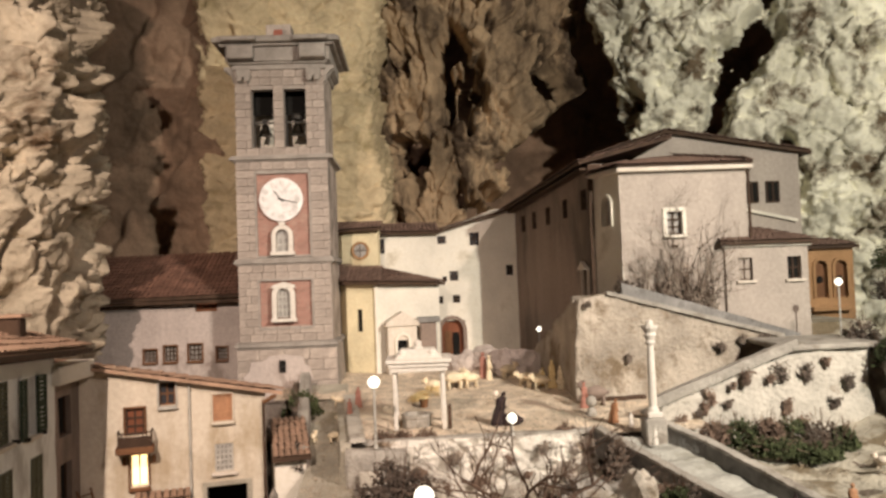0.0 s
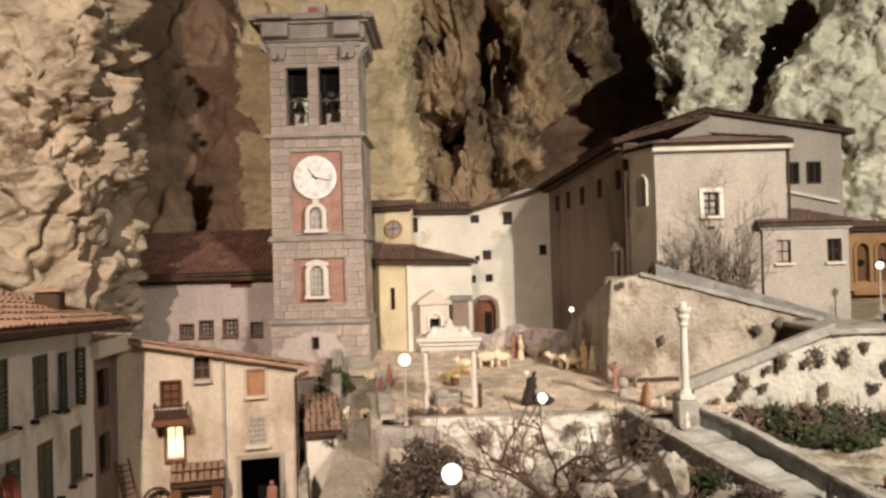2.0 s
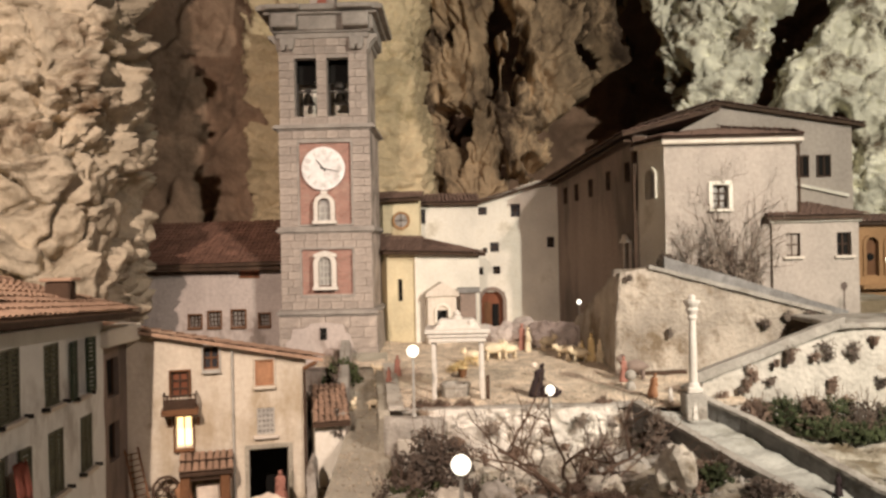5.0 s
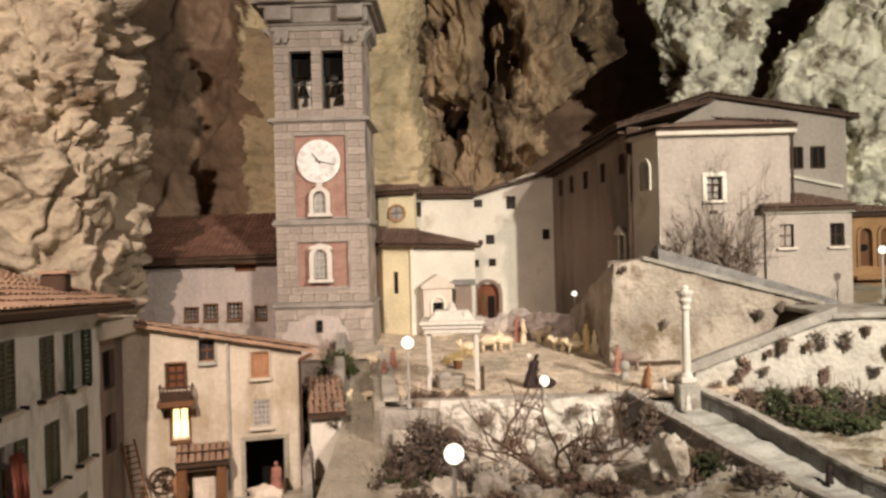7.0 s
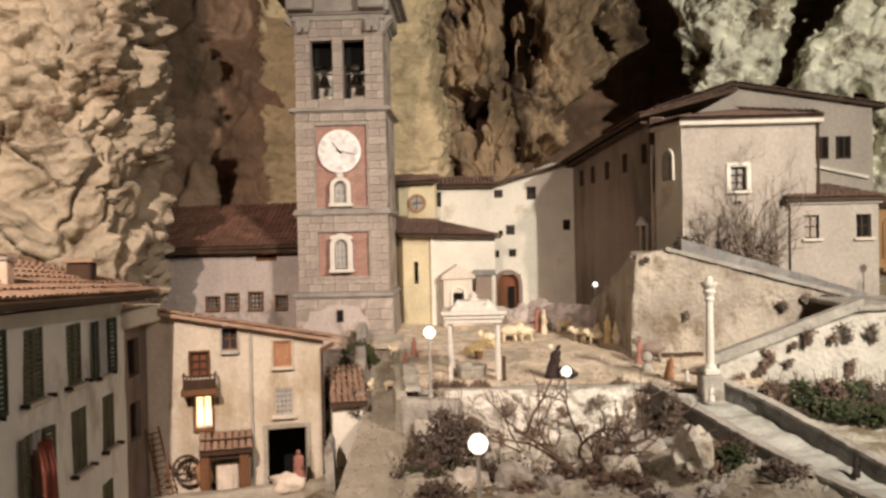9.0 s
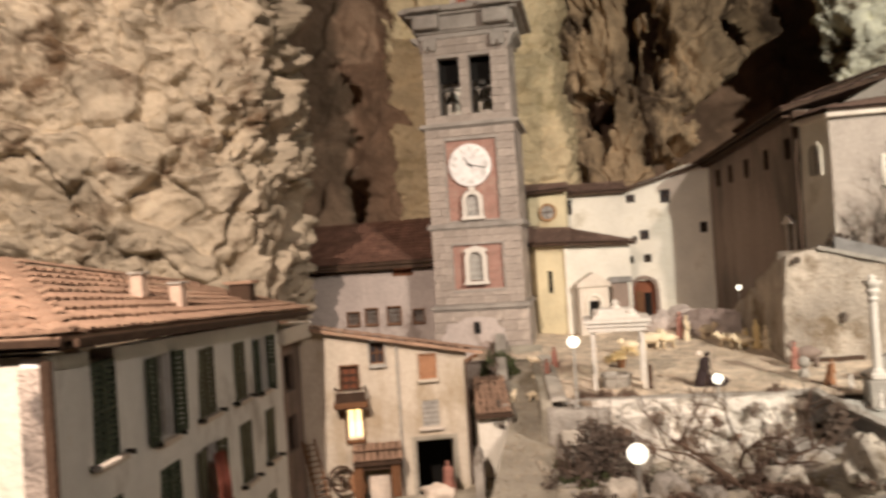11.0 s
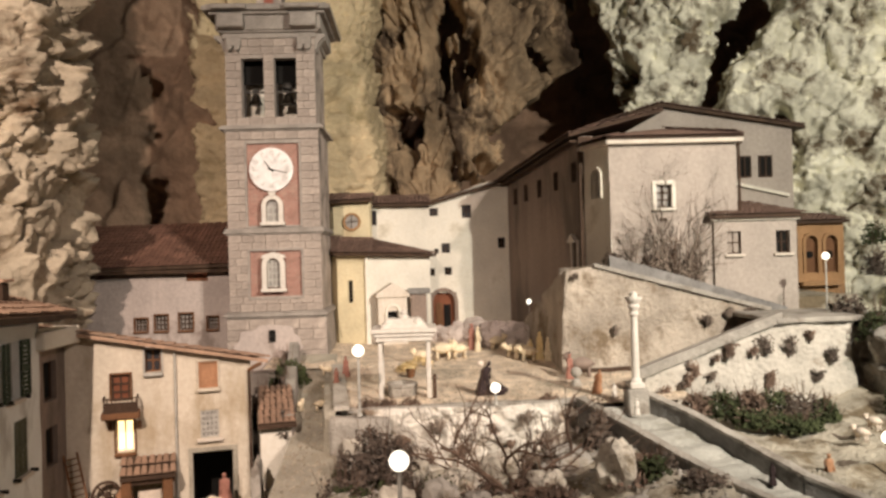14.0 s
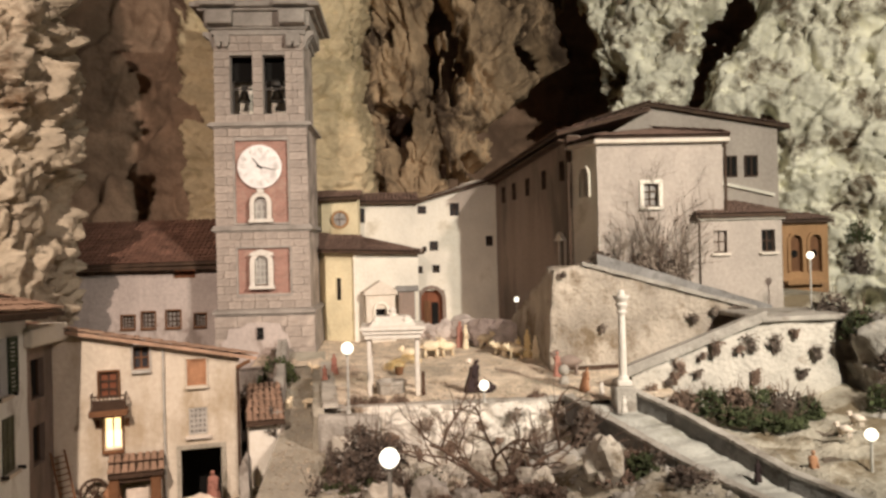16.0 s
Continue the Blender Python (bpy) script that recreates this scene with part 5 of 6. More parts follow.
def green_house():
    """The long house: its street wall runs along local x, away from the camera."""
    a, b = (-0.955, 1.55), (-1.045, 2.76)
    ln = math.hypot(b[0] - a[0], b[1] - a[1])
    t = thing("house", pose(0, 0, 0), "long grey house with green shutters and a terracotta hipped roof", "house")
    # the street wall faces +x: local x runs from the near corner to the far end
    ang = math.degrees(math.atan2(b[1] - a[1], b[0] - a[0]))
    L = lambda y: (y - a[1]) * ln / (b[1] - a[1])
    top = lambda x: 1.475 - 0.05 * x / ln
    wins = []
    for y, z, w, h, state in ((1.715, 1.262, 0.085, 0.185, "shut"), (1.95, 1.245, 0.075, 0.182, "open"), (2.18, 1.247, 0.095, 0.165, "shutd"), (2.40, 1.243, 0.085, 0.155, "shutd"), (2.58, 1.235, 0.07, 0.155, "open"),
                              (1.715, 1.02, 0.085, 0.165, "shut"), (1.96, 1.02, 0.10, 0.165, "shut"), (2.17, 1.01, 0.07, 0.165, "cloth"), (2.42, 1.015, 0.085, 0.16, "shutd"), (2.62, 1.022, 0.075, 0.15, "shutd"),
                              (1.715, 0.78, 0.085, 0.15, "shutd"), (1.95, 0.78, 0.085, 0.15, "shut"), (2.17, 0.78, 0.085, 0.14, "shutd"), (2.40, 0.80, 0.08, 0.13, "shutd"), (2.60, 0.80, 0.075, 0.13, "shutd")):
        wins.append((L(y), z, w, h, state))
    w0 = part("street_wall", wall_mesh(ln, 0.5, top, [opening(x, z, w, h) for x, z, w, h, _ in wins], 0.05, 0.06, 0.004, 1), M_GREYP, t)
    w0.matrix_basis = pose(a[0], a[1], 0, 0, 0, ang)
    for x, z, w, h, state in wins:
        p = window(w0, x, z, w, h, 0, M_POST, M_GLASSGREY, (1, 2), None, 0.012, sill=True, deep=0.03)
        m = M_GREEN if state in ("shut", "open") else M_DARKGREEN
        if state in ("shut", "shutd"):
            shutter(p, -w / 2, 0, w / 2 - 0.001, h, m, -0.024)
            shutter(p, 0.001, 0, w / 2 - 0.001, h, m, -0.024)
        else:
            shutter(p, -w / 2 - 0.045, 0, 0.044, h, m, -0.036, 6)
            shutter(p, w / 2 + 0.002, 0, 0.044, h, m, -0.032, -8)
        for s in (-1, 1):
            part("shutter_stop", boxed(s * (w / 2 + 0.02) - 0.002, s * (w / 2 + 0.02) + 0.002, -0.045, -0.024, -0.006, 0.004), M_IRON, p)
        if state == "cloth":
            bm = bmesh.new()
            fold = [[bm.verts.new((-w / 2 + w * k / 16, -0.056 - 0.006 * math.sin(k * 1.9) - back, z2 - 0.004 * (k % 3))) for k in range(17)] for z2, back in ((-0.025, 0.004), (h * 0.5, 0.0), (h * 0.9, -0.01))]
            for lower, upper in zip(fold, fold[1:]):
                for k in range(16):
                    bm.faces.new((lower[k], lower[k + 1], upper[k + 1], upper[k]))
            bmesh.ops.solidify(bm, geom=bm.faces[:], thickness=0.003)
            part("cloth", bm, M_RED, p, "red cloth hanging over the sill")
    # bright gable end towards the viewer
    g = part("end_wall", wall_mesh(1.2, 0.5, 1.478, [opening(0.93, 1.02, 0.09, 0.16)], 0.05, 0.08, 0.003, 5), M_WHITE, t)
    g.location = (-2.16, 1.55, 0)
    window(g, 0.93, 1.02, 0.09, 0.16, 0, M_DARKGREEN, M_GLASS, (1, 2), None)
    part("downpipe", turned([(0.010, 0.5), (0.010, 1.47)], 10, -0.948, 1.535), M_DARKWOOD, t)
    part("quoin_strip", bevel(boxed(-1.01, -0.962, 1.543, 1.549, 0.5, 1.46), 0.002), M_STONE, t)
    bal = part("balcony", bevel(boxed(-1.36, -1.16, 1.42, 1.549, 1.225, 1.238), 0.003), M_POST, t)
    for k in range(6):
        x = -1.355 + 0.19 * k / 5
        part("baluster", boxed(x - 0.003, x + 0.003, 1.423, 1.429, 1.238, 1.30), M_POST, bal)
    part("handrail", bevel(boxed(-1.36, -1.16, 1.421, 1.431, 1.301, 1.309), 0.001), M_POST, bal)
    for y in (1.46, 1.50):
        part("baluster", boxed(-1.163, -1.158, y, y + 0.004, 1.238, 1.30), M_POST, bal)
    part("handrail", boxed(-1.165, -1.157, 1.432, 1.548, 1.301, 1.309), M_POST, bal)
    # eaves and hipped roof
    e1, e2, e0 = (-0.915, 1.528, 1.510), (-0.972, 2.85, 1.446), (-2.4, 1.528, 1.510)
    r1, r2, r0 = (-1.42, 2.03, 1.648), (-1.24, 2.60, 1.552), (-2.4, 2.03, 1.648)
    part("soffit", hexa_bm([(-2.2, 1.535, 1.487), (-0.922, 1.535, 1.487), (-0.998, 2.80, 1.426), (-2.2, 2.80, 1.426)], 0.006), M_DARKWOOD, t)
    part("gutter", boxed(-2.2, -0.908, 1.519, 1.527, 1.496, 1.508), M_DARKWOOD, t)
    gt = part("gutter", boxed(0, 1.31, -0.010, 0.0, -0.014, 0.0), M_DARKWOOD, t)
    gt.matrix_basis = Matrix.Translation((-0.970, 2.85, 1.444)) @ Matrix.Rotation(math.atan2(-1.31, 0.08), 4, "Z") @ Matrix.Rotation(-0.047, 4, "Y")
    part("roof_board", roof_slab([e0, e1, r1, r0], 0.008), M_TILE, t)
    part("roof_board", roof_slab([e1, e2, r2, r1], 0.008), M_TILE, t)
    part("roof_board", roof_slab([e2, (-1.8, 2.85, 1.44), (-1.8, 2.60, 1.552), r2], 0.01), M_WOOD, t)
    lay_tiles(t, e1, e2, r2, r1, 0.026, 0.06, M_TILE, 150, 3)
    lay_tiles(t, e0, e1, r1, r0, 0.026, 0.06, M_TILE, 150, 4)
    for n, (p, q) in enumerate(((e1, r1), (r1, r2), (r1, r0))):
        p, q = Vector(p), Vector(q)
        k = int((q - p).length / 0.05)
        me = tile_mesh(0.034, 0.062, M_TILE)
        for i in range(k):
            ob = new("ridge_tile", me)
            ob.parent = t
            d = (q - p).normalized()
            side = d.cross(Vector((0, 0, 1))).normalized()
            ob.matrix_basis = Matrix.Translation(p.lerp(q, i / k) + Vector((0, 0, 0.008))) @ Matrix((side, d, side.cross(d))).transposed().to_4x4()
    for x, y, z in ((-1.105, 2.08, 1.545), (-1.04, 2.14, 1.515)):
        c = part("chimney", bevel(boxed(x - 0.016, x + 0.016, y - 0.016, y + 0.016, z, z + 0.055), 0.003), M_CLAY, t, "small pale chimney pot")
        part("cap", bevel(boxed(x - 0.02, x + 0.02, y - 0.02, y + 0.02, z + 0.056, z + 0.063), 0.002), M_CONCRETE, c)
    for x, y, z in ((-1.08, 2.58, 1.50), (-1.62, 1.98, 1.63)):
        c = part("chimney", bevel(boxed(x - 0.035, x + 0.035, y - 0.02, y + 0.02, z, z + 0.05), 0.004), M_DARKWOOD, t)
        part("cap", bevel(boxed(x - 0.045, x + 0.045, y - 0.03, y + 0.03, z + 0.051, z + 0.06), 0.002), M_TILE, c)


green_house()

# the wall that joins the two houses; its shade is in the brown colour
w = thing("linking_wall", pose(-1.07, 2.77, 0), "stained wall joining the two houses, its shade put into the brown", "wall", kind="structure")
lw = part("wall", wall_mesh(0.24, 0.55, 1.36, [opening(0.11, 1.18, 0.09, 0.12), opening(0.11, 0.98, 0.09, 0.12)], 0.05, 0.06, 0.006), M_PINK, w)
lw.matrix_basis = pose(0.01, -0.01, 0, 0, 0, 92)
for z in (1.18, 0.98):
    window(lw, 0.11, z, 0.09, 0.12, 0, M_DARKWOOD, M_DARK, (0, 0), None, sill=False)
part("white_beam", bevel(boxed(-0.03, 0.05, -0.03, 0.22, 1.345, 1.40), 0.004), M_WHITE, w)


# lean-to between house and street
def lean_to():
    t = thing("lean_to", pose(-0.487, 3.15, 0, 0, 0, 14), "small whitewashed lean-to with a tiled roof", "shed")
    part("wall", wall_mesh(0.105, 0.75, 1.03, [], 0.2, 0.05, 0.004), M_WHITE, t)
    strip_roof(t, (-0.01, -0.03, 1.03), (0.12, -0.03, 1.03), (0.13, 0.22, 1.118), (0.01, 0.22, 1.118), M_TILE, 0.02, 0.05, 60)


lean_to()
sloping_bar("parapet", (-0.40, 3.18, 0.92), (-0.50, 4.05, 1.08), 0.05, 0.12, M_MORTAR, None, "dark stone parapet above the street", "parapet", 14, 0.008, 31)
sloping_bar("coping", (-0.40, 3.18, 1.04), (-0.50, 4.05, 1.20), 0.04, 0.014, M_CONCRETE, None, "worn coping on the street parapet", "coping", 14, 0.004, 32)
rough_wall("buttress", [(0, 0.6), (0.036, 0.6), (0.032, 0.93), (0.02, 0.955), (0.006, 0.93)], pose(-0.475, 2.9, 0, 0, 0, 8), 0.14, M_CONCRETE, "rounded plastered buttress by the street", "buttress", 0.025, 0.006, 12)
rough_wall("street_wall", [(0, 0.7), (0.95, 0.7), (0.95, 1.10), (0.7, 1.105), (0.0, 1.09)], pose(-0.215, 3.02, 0, 0, 0, 96), 0.04, M_STREET, "low rough wall between street and square", "wall", 0.03, 0.008, 15)
sloping_bar("coping", (-0.195, 3.02, 1.09), (-0.29, 3.9, 1.11), 0.05, 0.014, M_ROUGHCAST, None, "pale coping of the wall by the square", "coping", 14, 0.004, 33)
rough_wall("corner_wall", [(0, 0.7), (0.2, 0.7), (0.2, 1.06), (0.0, 1.07)], pose(-0.235, 2.99, 0, 0, 0, 4), 0.06, M_CONCRETE, "grey stone corner below the square", "wall", 0.03, 0.008, 17)
tagged(part("plaque", bevel(boxed(-0.19, -0.115, 2.975, 2.985, 0.955, 1.005), 0.003), M_BOULDER), "pale stone plaque set in the corner wall", "plaque")


# ---- canopy, shrine and lamps ----
def canopy():
    t = thing("canopy", pose(0.012, 3.22, plaza_z(3.22)), "white stone canopy on slim posts over the well", "canopy")
    for x in (-0.085, 0.085):
        for y in (0.0, 0.13):
            part("post", bevel(boxed(x - 0.0075, x + 0.0075, y - 0.0075, y + 0.0075, 0, 0.205), 0.002), M_MARBLE, t)
    bm = bmesh.new()
    box(bm, -0.10, 0.10, -0.02, 0.15, 0.205, 0.222)
    box(bm, -0.107, 0.107, -0.027, 0.157, 0.222, 0.236)
    box(bm, -0.115, 0.115, -0.035, 0.165, 0.236, 0.25)
    part("entablature", bevel(bm, 0.002), M_MARBLE, t)
    bm = bmesh.new()
    hexa(bm, [(-0.085, -0.01, 0.25), (0.085, -0.01, 0.25), (0.085, 0.14, 0.25), (-0.085, 0.14, 0.25)], [(-0.06, 0.03, 0.282), (0.06, 0.03, 0.282), (0.06, 0.1, 0.282), (-0.06, 0.1, 0.282)])
    part("attic", bevel(bm, 0.003), M_MARBLE, t)
    part("finial", turned([(0.02, 0.282), (0.02, 0.288), (0.012, 0.292), (0.015, 0.302), (0.006, 0.31), (0.002, 0.314)], 12, 0, 0.06), M_MARBLE, t)
    for x in (-0.055, 0.05):
        part("scroll", turned([(0.016, 0.26), (0.018, 0.27), (0.01, 0.28), (0.002, 0.285)], 10, x, 0.02), M_MARBLE, t)
    well = thing("well", pose(0.0, 3.29, plaza_z(3.29)), "low pale stone well under the canopy", "well")
    part("basin", turned([(0.05, -0.01), (0.052, 0.03), (0.056, 0.034), (0.056, 0.044), (0.042, 0.044), (0.04, 0.02)], 8), M_CONCRETE, well)


canopy()


def shrine():
    t = thing("shrine", pose(-0.06, 4.45, plaza_z(4.45), 0, 0, 14), "white pedimented wall shrine with an arched niche", "shrine")
    part("body", wall_mesh(0.15, 0, 0.24, [(0.045, 0.105, 0.06, 0.17)], 0.06, 0.1), M_PLASTER, t).location = (-0.075, 0, 0)
    # near-black sheet for the shade in the niche
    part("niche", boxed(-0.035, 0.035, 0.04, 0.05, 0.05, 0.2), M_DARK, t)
    part("arch", arch_band(0.058, 0.135, 0.012, 0.012), M_WHITE, t).location = (0, -0.012, 0.06)
    part("pediment", bevel(extruded([(-0.09, 0.24), (0.09, 0.24), (0.085, 0.26), (0, 0.315), (-0.085, 0.26)], 0.07), 0.003), M_PLASTER, t).location = (0, -0.012, 0)
    part("statuette", turned([(0.016, 0.06), (0.014, 0.09), (0.008, 0.11), (0.01, 0.118), (0.004, 0.128)], 10, 0, 0.02), M_MARBLE, t)


shrine()


def globe_lamp(x, y, z0, z1, r, name="street_lamp", post=M_POST):
    t = thing(name, pose(x, y, z0), "street lamp with a glowing white globe on a slim post", "street lamp", "globe lamps along the square")
    h = z1 - z0
    part("globe", ball(r, 14, 0, 0, h), M_GLOBE, t, "glowing white glass globe", smooth=True)
    part("post", turned([(r * 0.5, 0), (r * 0.45, 0.006), (r * 0.26, 0.012), (r * 0.22, h - r * 1.15)], 10), post, t)
    part("collar", turned([(r * 0.25, h - r * 1.2), (r * 0.5, h - r * 1.05), (r * 0.5, h - r * 0.93)], 10), post, t)
    return t


globe_lamp(0.012, 2.10, 0.80, 1.155, 0.0215)
globe_lamp(-0.135, 3.0, 1.075, 1.287, 0.0195)
globe_lamp(0.315, 3.05, 1.085, 1.143, 0.017)
globe_lamp(0.645, 5.02 - 0.5, 1.13, 1.335, 0.013)
globe_lamp(1.66, 3.45, 1.33, 1.545, 0.014)
globe_lamp(1.32, 2.5, 0.90, 1.066, 0.017)


def column():
    t = thing("column", pose(0.775, 3.0, 1.06), "white fluted votive column on a stone pedestal", "column")
    part("pedestal", bevel(boxed(-0.035, 0.035, -0.035, 0.035, -0.06, 0.075), 0.005), M_CONCRETE, t)
    part("plinth", bevel(boxed(-0.024, 0.024, -0.024, 0.024, 0.0755, 0.095), 0.003), M_MARBLE, t)
    part("shaft", turned([(0.021, 0.095), (0.019, 0.103), (0.0135, 0.11), (0.013, 0.2), (0.011, 0.31)], 14), M_MARBLE, t)
    part("capital", turned([(0.012, 0.31), (0.017, 0.32), (0.013, 0.328), (0.021, 0.345), (0.017, 0.352), (0.027, 0.368), (0.028, 0.376)], 14), M_MARBLE, t)
    part("statuette", turned([(0.012, 0.376), (0.012, 0.388), (0.006, 0.394)], 10), M_MARBLE, t)


column()


# ---- plants ----
def tube_path(bm, pts, r0, r1, n=5):
    rings = []
    for k, p in enumerate(pts):
        d = (pts[min(k + 1, len(pts) - 1)] - pts[max(k - 1, 0)]).normalized()
        side = d.orthogonal().normalized()
        other = d.cross(side)
        r = r0 + (r1 - r0) * k / (len(pts) - 1)
        rings.append([bm.verts.new(p + side * r * math.cos(2 * math.pi * i / n) + other * r * math.sin(2 * math.pi * i / n)) for i in range(n)])
    for a, b in zip(rings, rings[1:]):
        for i in range(n):
            bm.faces.new((a[i], a[(i + 1) % n], b[(i + 1) % n], b[i]))
    bm.faces.new(rings[-1])


def grow(bm, rnd, p, d, length, r, level, wild=0.5, lift=0.1, fork=3):
    pts, q, v = [p], p, d.normalized()
    n = 6
    for _ in range(n):
        v = (v + Vector((rnd.uniform(-1, 1), rnd.uniform(-1, 1), rnd.uniform(-1, 1) + lift)) * wild * 0.45).normalized()
        q = q + v * length / n
        pts.append(q)
    tube_path(bm, pts, r, r * 0.55, 5 if r > 0.003 else 3)
    if level:
        for _ in range(fork):
            k = rnd.randrange(2, n + 1)
            e = (v + Vector((rnd.uniform(-1, 1), rnd.uniform(-1, 1), rnd.uniform(-0.6, 1))) * 0.9).normalized()
            grow(bm, rnd, pts[k], e, length * rnd.uniform(0.5, 0.8), r * 0.55, level - 1, wild, lift, fork)


def bare_tree(x, y, z, size, seed, label, name="bare_tree", limbs=5, material=None, level=3, spread=1.0, r=0.011):
    rnd = random.Random(seed)
    t = thing(name, pose(x, y, z), label, "tree")
    bm = bmesh.new()
    tube_path(bm, [Vector((0, 0, -0.03)), Vector((0.005, 0, 0.02)), Vector((0, 0, 0.05))], r * 1.5, r, 7)
    part("trunk", bm, material or M_TWIG, t)
    for k in range(limbs):
        a = 2 * math.pi * k / limbs + rnd.uniform(-0.4, 0.4)
        bm = bmesh.new()
        grow(bm, rnd, Vector((0, 0, 0.03)), Vector((math.cos(a) * spread, math.sin(a) * spread * 0.6, 0.9)), size * rnd.uniform(0.5, 0.75), r * 0.7, level, 0.75, 0.1)
        part("limb", bm, material or M_TWIG, t)
    return t


def shrub(x, y, z, rx, ry, rz, seed, material, label, count=420, leaf=0.011, name="shrub", twigs=26):
    """Twigs from the root and many small leaves, denser towards the outside."""
    rnd = random.Random(seed)
    t = thing(name, pose(x, y, z), label, "shrub")
    bm = bmesh.new()
    for _ in range(twigs):
        a, b = rnd.uniform(0, 2 * math.pi), rnd.uniform(0.1, 1.4)
        tip = Vector((rx * math.cos(a) * math.cos(b), ry * math.sin(a) * math.cos(b), rz * (0.3 + math.sin(b))))
        mid = tip * 0.5 + Vector((rnd.uniform(-1, 1), rnd.uniform(-1, 1), rnd.uniform(-1, 1))) * rx * 0.15
        tube_path(bm, [Vector((0, 0, -0.02)), mid, tip * rnd.uniform(0.9, 1.25)], 0.0022, 0.0007, 3)
    part("twig_tangle", bm, M_TWIG, t)["kind"] = "stuff"
    vs, fs = [], []
    for k in range(count):
        while True:
            p = Vector((rnd.uniform(-1, 1), rnd.uniform(-1, 1), rnd.uniform(-0.15, 1)))
            if 0.25 < p.length < 1 + 0.35 * noise.noise(p * 2.2 + Vector((seed, 0, 0))) and noise.noise(p * 3.1 + Vector((0, seed, 0))) > -0.22:
                break
        c = Vector((p.x * rx, p.y * ry, p.z * rz))
        u = Vector((rnd.uniform(-1, 1), rnd.uniform(-1, 1), rnd.uniform(-1, 1))).normalized()
        w = u.orthogonal().normalized()
        s = leaf * rnd.uniform(0.5, 1.2)
        n = len(vs)
        vs += [c - u * s, c + w * s * 0.45 + u * s * 0.1, c + u * s, c - w * s * 0.45 + u.cross(w) * s * 0.2]
        fs.append((n, n + 1, n + 2, n + 3))
    me = bpy.data.meshes.new("leaves")
    me.from_pydata(vs, [], fs)
    me.materials.append(material)
    ob = new("leaves", me)
    ob.parent = t
    ob["kind"] = "stuff"
    return t


bare_tree(0.30, 2.56, 0.90, 0.36, 5, "bare brown gnarled tree on the slope", limbs=5, spread=1.3, r=0.010, level=2)
bare_tree(0.42, 2.62, 0.92, 0.25, 8, "bare reddish bush with tangled twigs", "bare_bush", 5, spread=1.2, r=0.0045)
bare_tree(0.17, 2.75, 0.91, 0.26, 15, "bare reddish bush with tangled twigs", "bare_bush", 5, spread=1.0, r=0.005)
for n, (x, y, z, s) in enumerate(((1.05, 3.708, 1.47, 0.22), (1.12, 3.708, 1.45, 0.40), (1.20, 3.708, 1.44, 0.40), (0.98, 3.708, 1.48, 0.16), (1.25, 3.708, 1.43, 0.22))):
    bare_tree(x, y, z, s, 40 + n, "leafless grey-brown bush against the church wall", "bare_bush", 5, M_FUZZ, 3, 0.3, 0.0045)
for n, (x, z, rx, rz, m) in enumerate(((0.89, 1.50, 0.05, 0.08, M_BUSH), (0.97, 1.47, 0.06, 0.07, M_FUZZ), (1.06, 1.45, 0.07, 0.12, M_FUZZ), (1.15, 1.44, 0.07, 0.17, M_FUZZ), (1.23, 1.43, 0.06, 0.14, M_FUZZ))):
    shrub(x, 3.705, z, rx, 0.02, rz, 3 + 7 * n, m, "dry grey bush on the terrace by the church", 520, 0.010)
shrub(-0.07, 2.80, 0.86, 0.125, 0.09, 0.215, 21, M_BUSH, "dark grey-brown shrub below the square", 3600, 0.010)
shrub(-0.19, 2.72, 0.80, 0.07, 0.06, 0.16, 22, M_BUSH, "dry grey shrub beside the street wall", 1100, 0.010)
shrub(0.04, 2.66, 0.86, 0.07, 0.06, 0.09, 23, M_BUSH, "dry brown shrub on the slope", 500, 0.011)
shrub(0.20, 2.70, 0.88, 0.10, 0.06, 0.07, 28, M_TWIG, "dry reddish undergrowth on the slope", 500, 0.010)
shrub(0.40, 2.80, 0.90, 0.10, 0.06, 0.08, 29, M_TWIG, "dry reddish undergrowth on the slope", 500, 0.010)
shrub(0.615, 2.86, 0.96, 0.045, 0.05, 0.13, 24, M_BUSH, "very dark bush against the road wall", 1200, 0.012)
shrub(0.69, 2.52, 0.97, 0.045, 0.04, 0.07, 25, M_LEAF, "dark green plant beside the white boulder", 420, 0.011)
shrub(-0.47, 3.72, 1.06, 0.085, 0.06, 0.12, 26, M_LEAF, "dark green bush at the tower foot", 900, 0.012)
shrub(-0.54, 3.5, 1.0, 0.06, 0.08, 0.10, 27, M_BUSH, "dark bush behind the lean-to", 600, 0.012)
for n, (x, y, z, rx, rz, m) in enumerate(((1.0, 3.05, 1.04, 0.06, 0.06, M_TWIG), (1.08, 3.03, 1.03, 0.07, 0.08, M_LEAF), (1.16, 3.02, 1.02, 0.07, 0.09, M_TWIG), (1.24, 3.02, 1.01, 0.08, 0.10, M_LEAF),
                                          (1.33, 3.0, 1.0, 0.08, 0.10, M_BUSH), (1.40, 2.98, 1.0, 0.05, 0.08, M_LEAF), (1.16, 2.95, 1.01, 0.08, 0.05, M_LEAF), (1.28, 2.92, 1.0, 0.08, 0.05, M_LEAF))):
    shrub(x, y, z, rx, 0.05, rz, 60 + n, m, "low green and brown shrub on the bank", 900, 0.010)


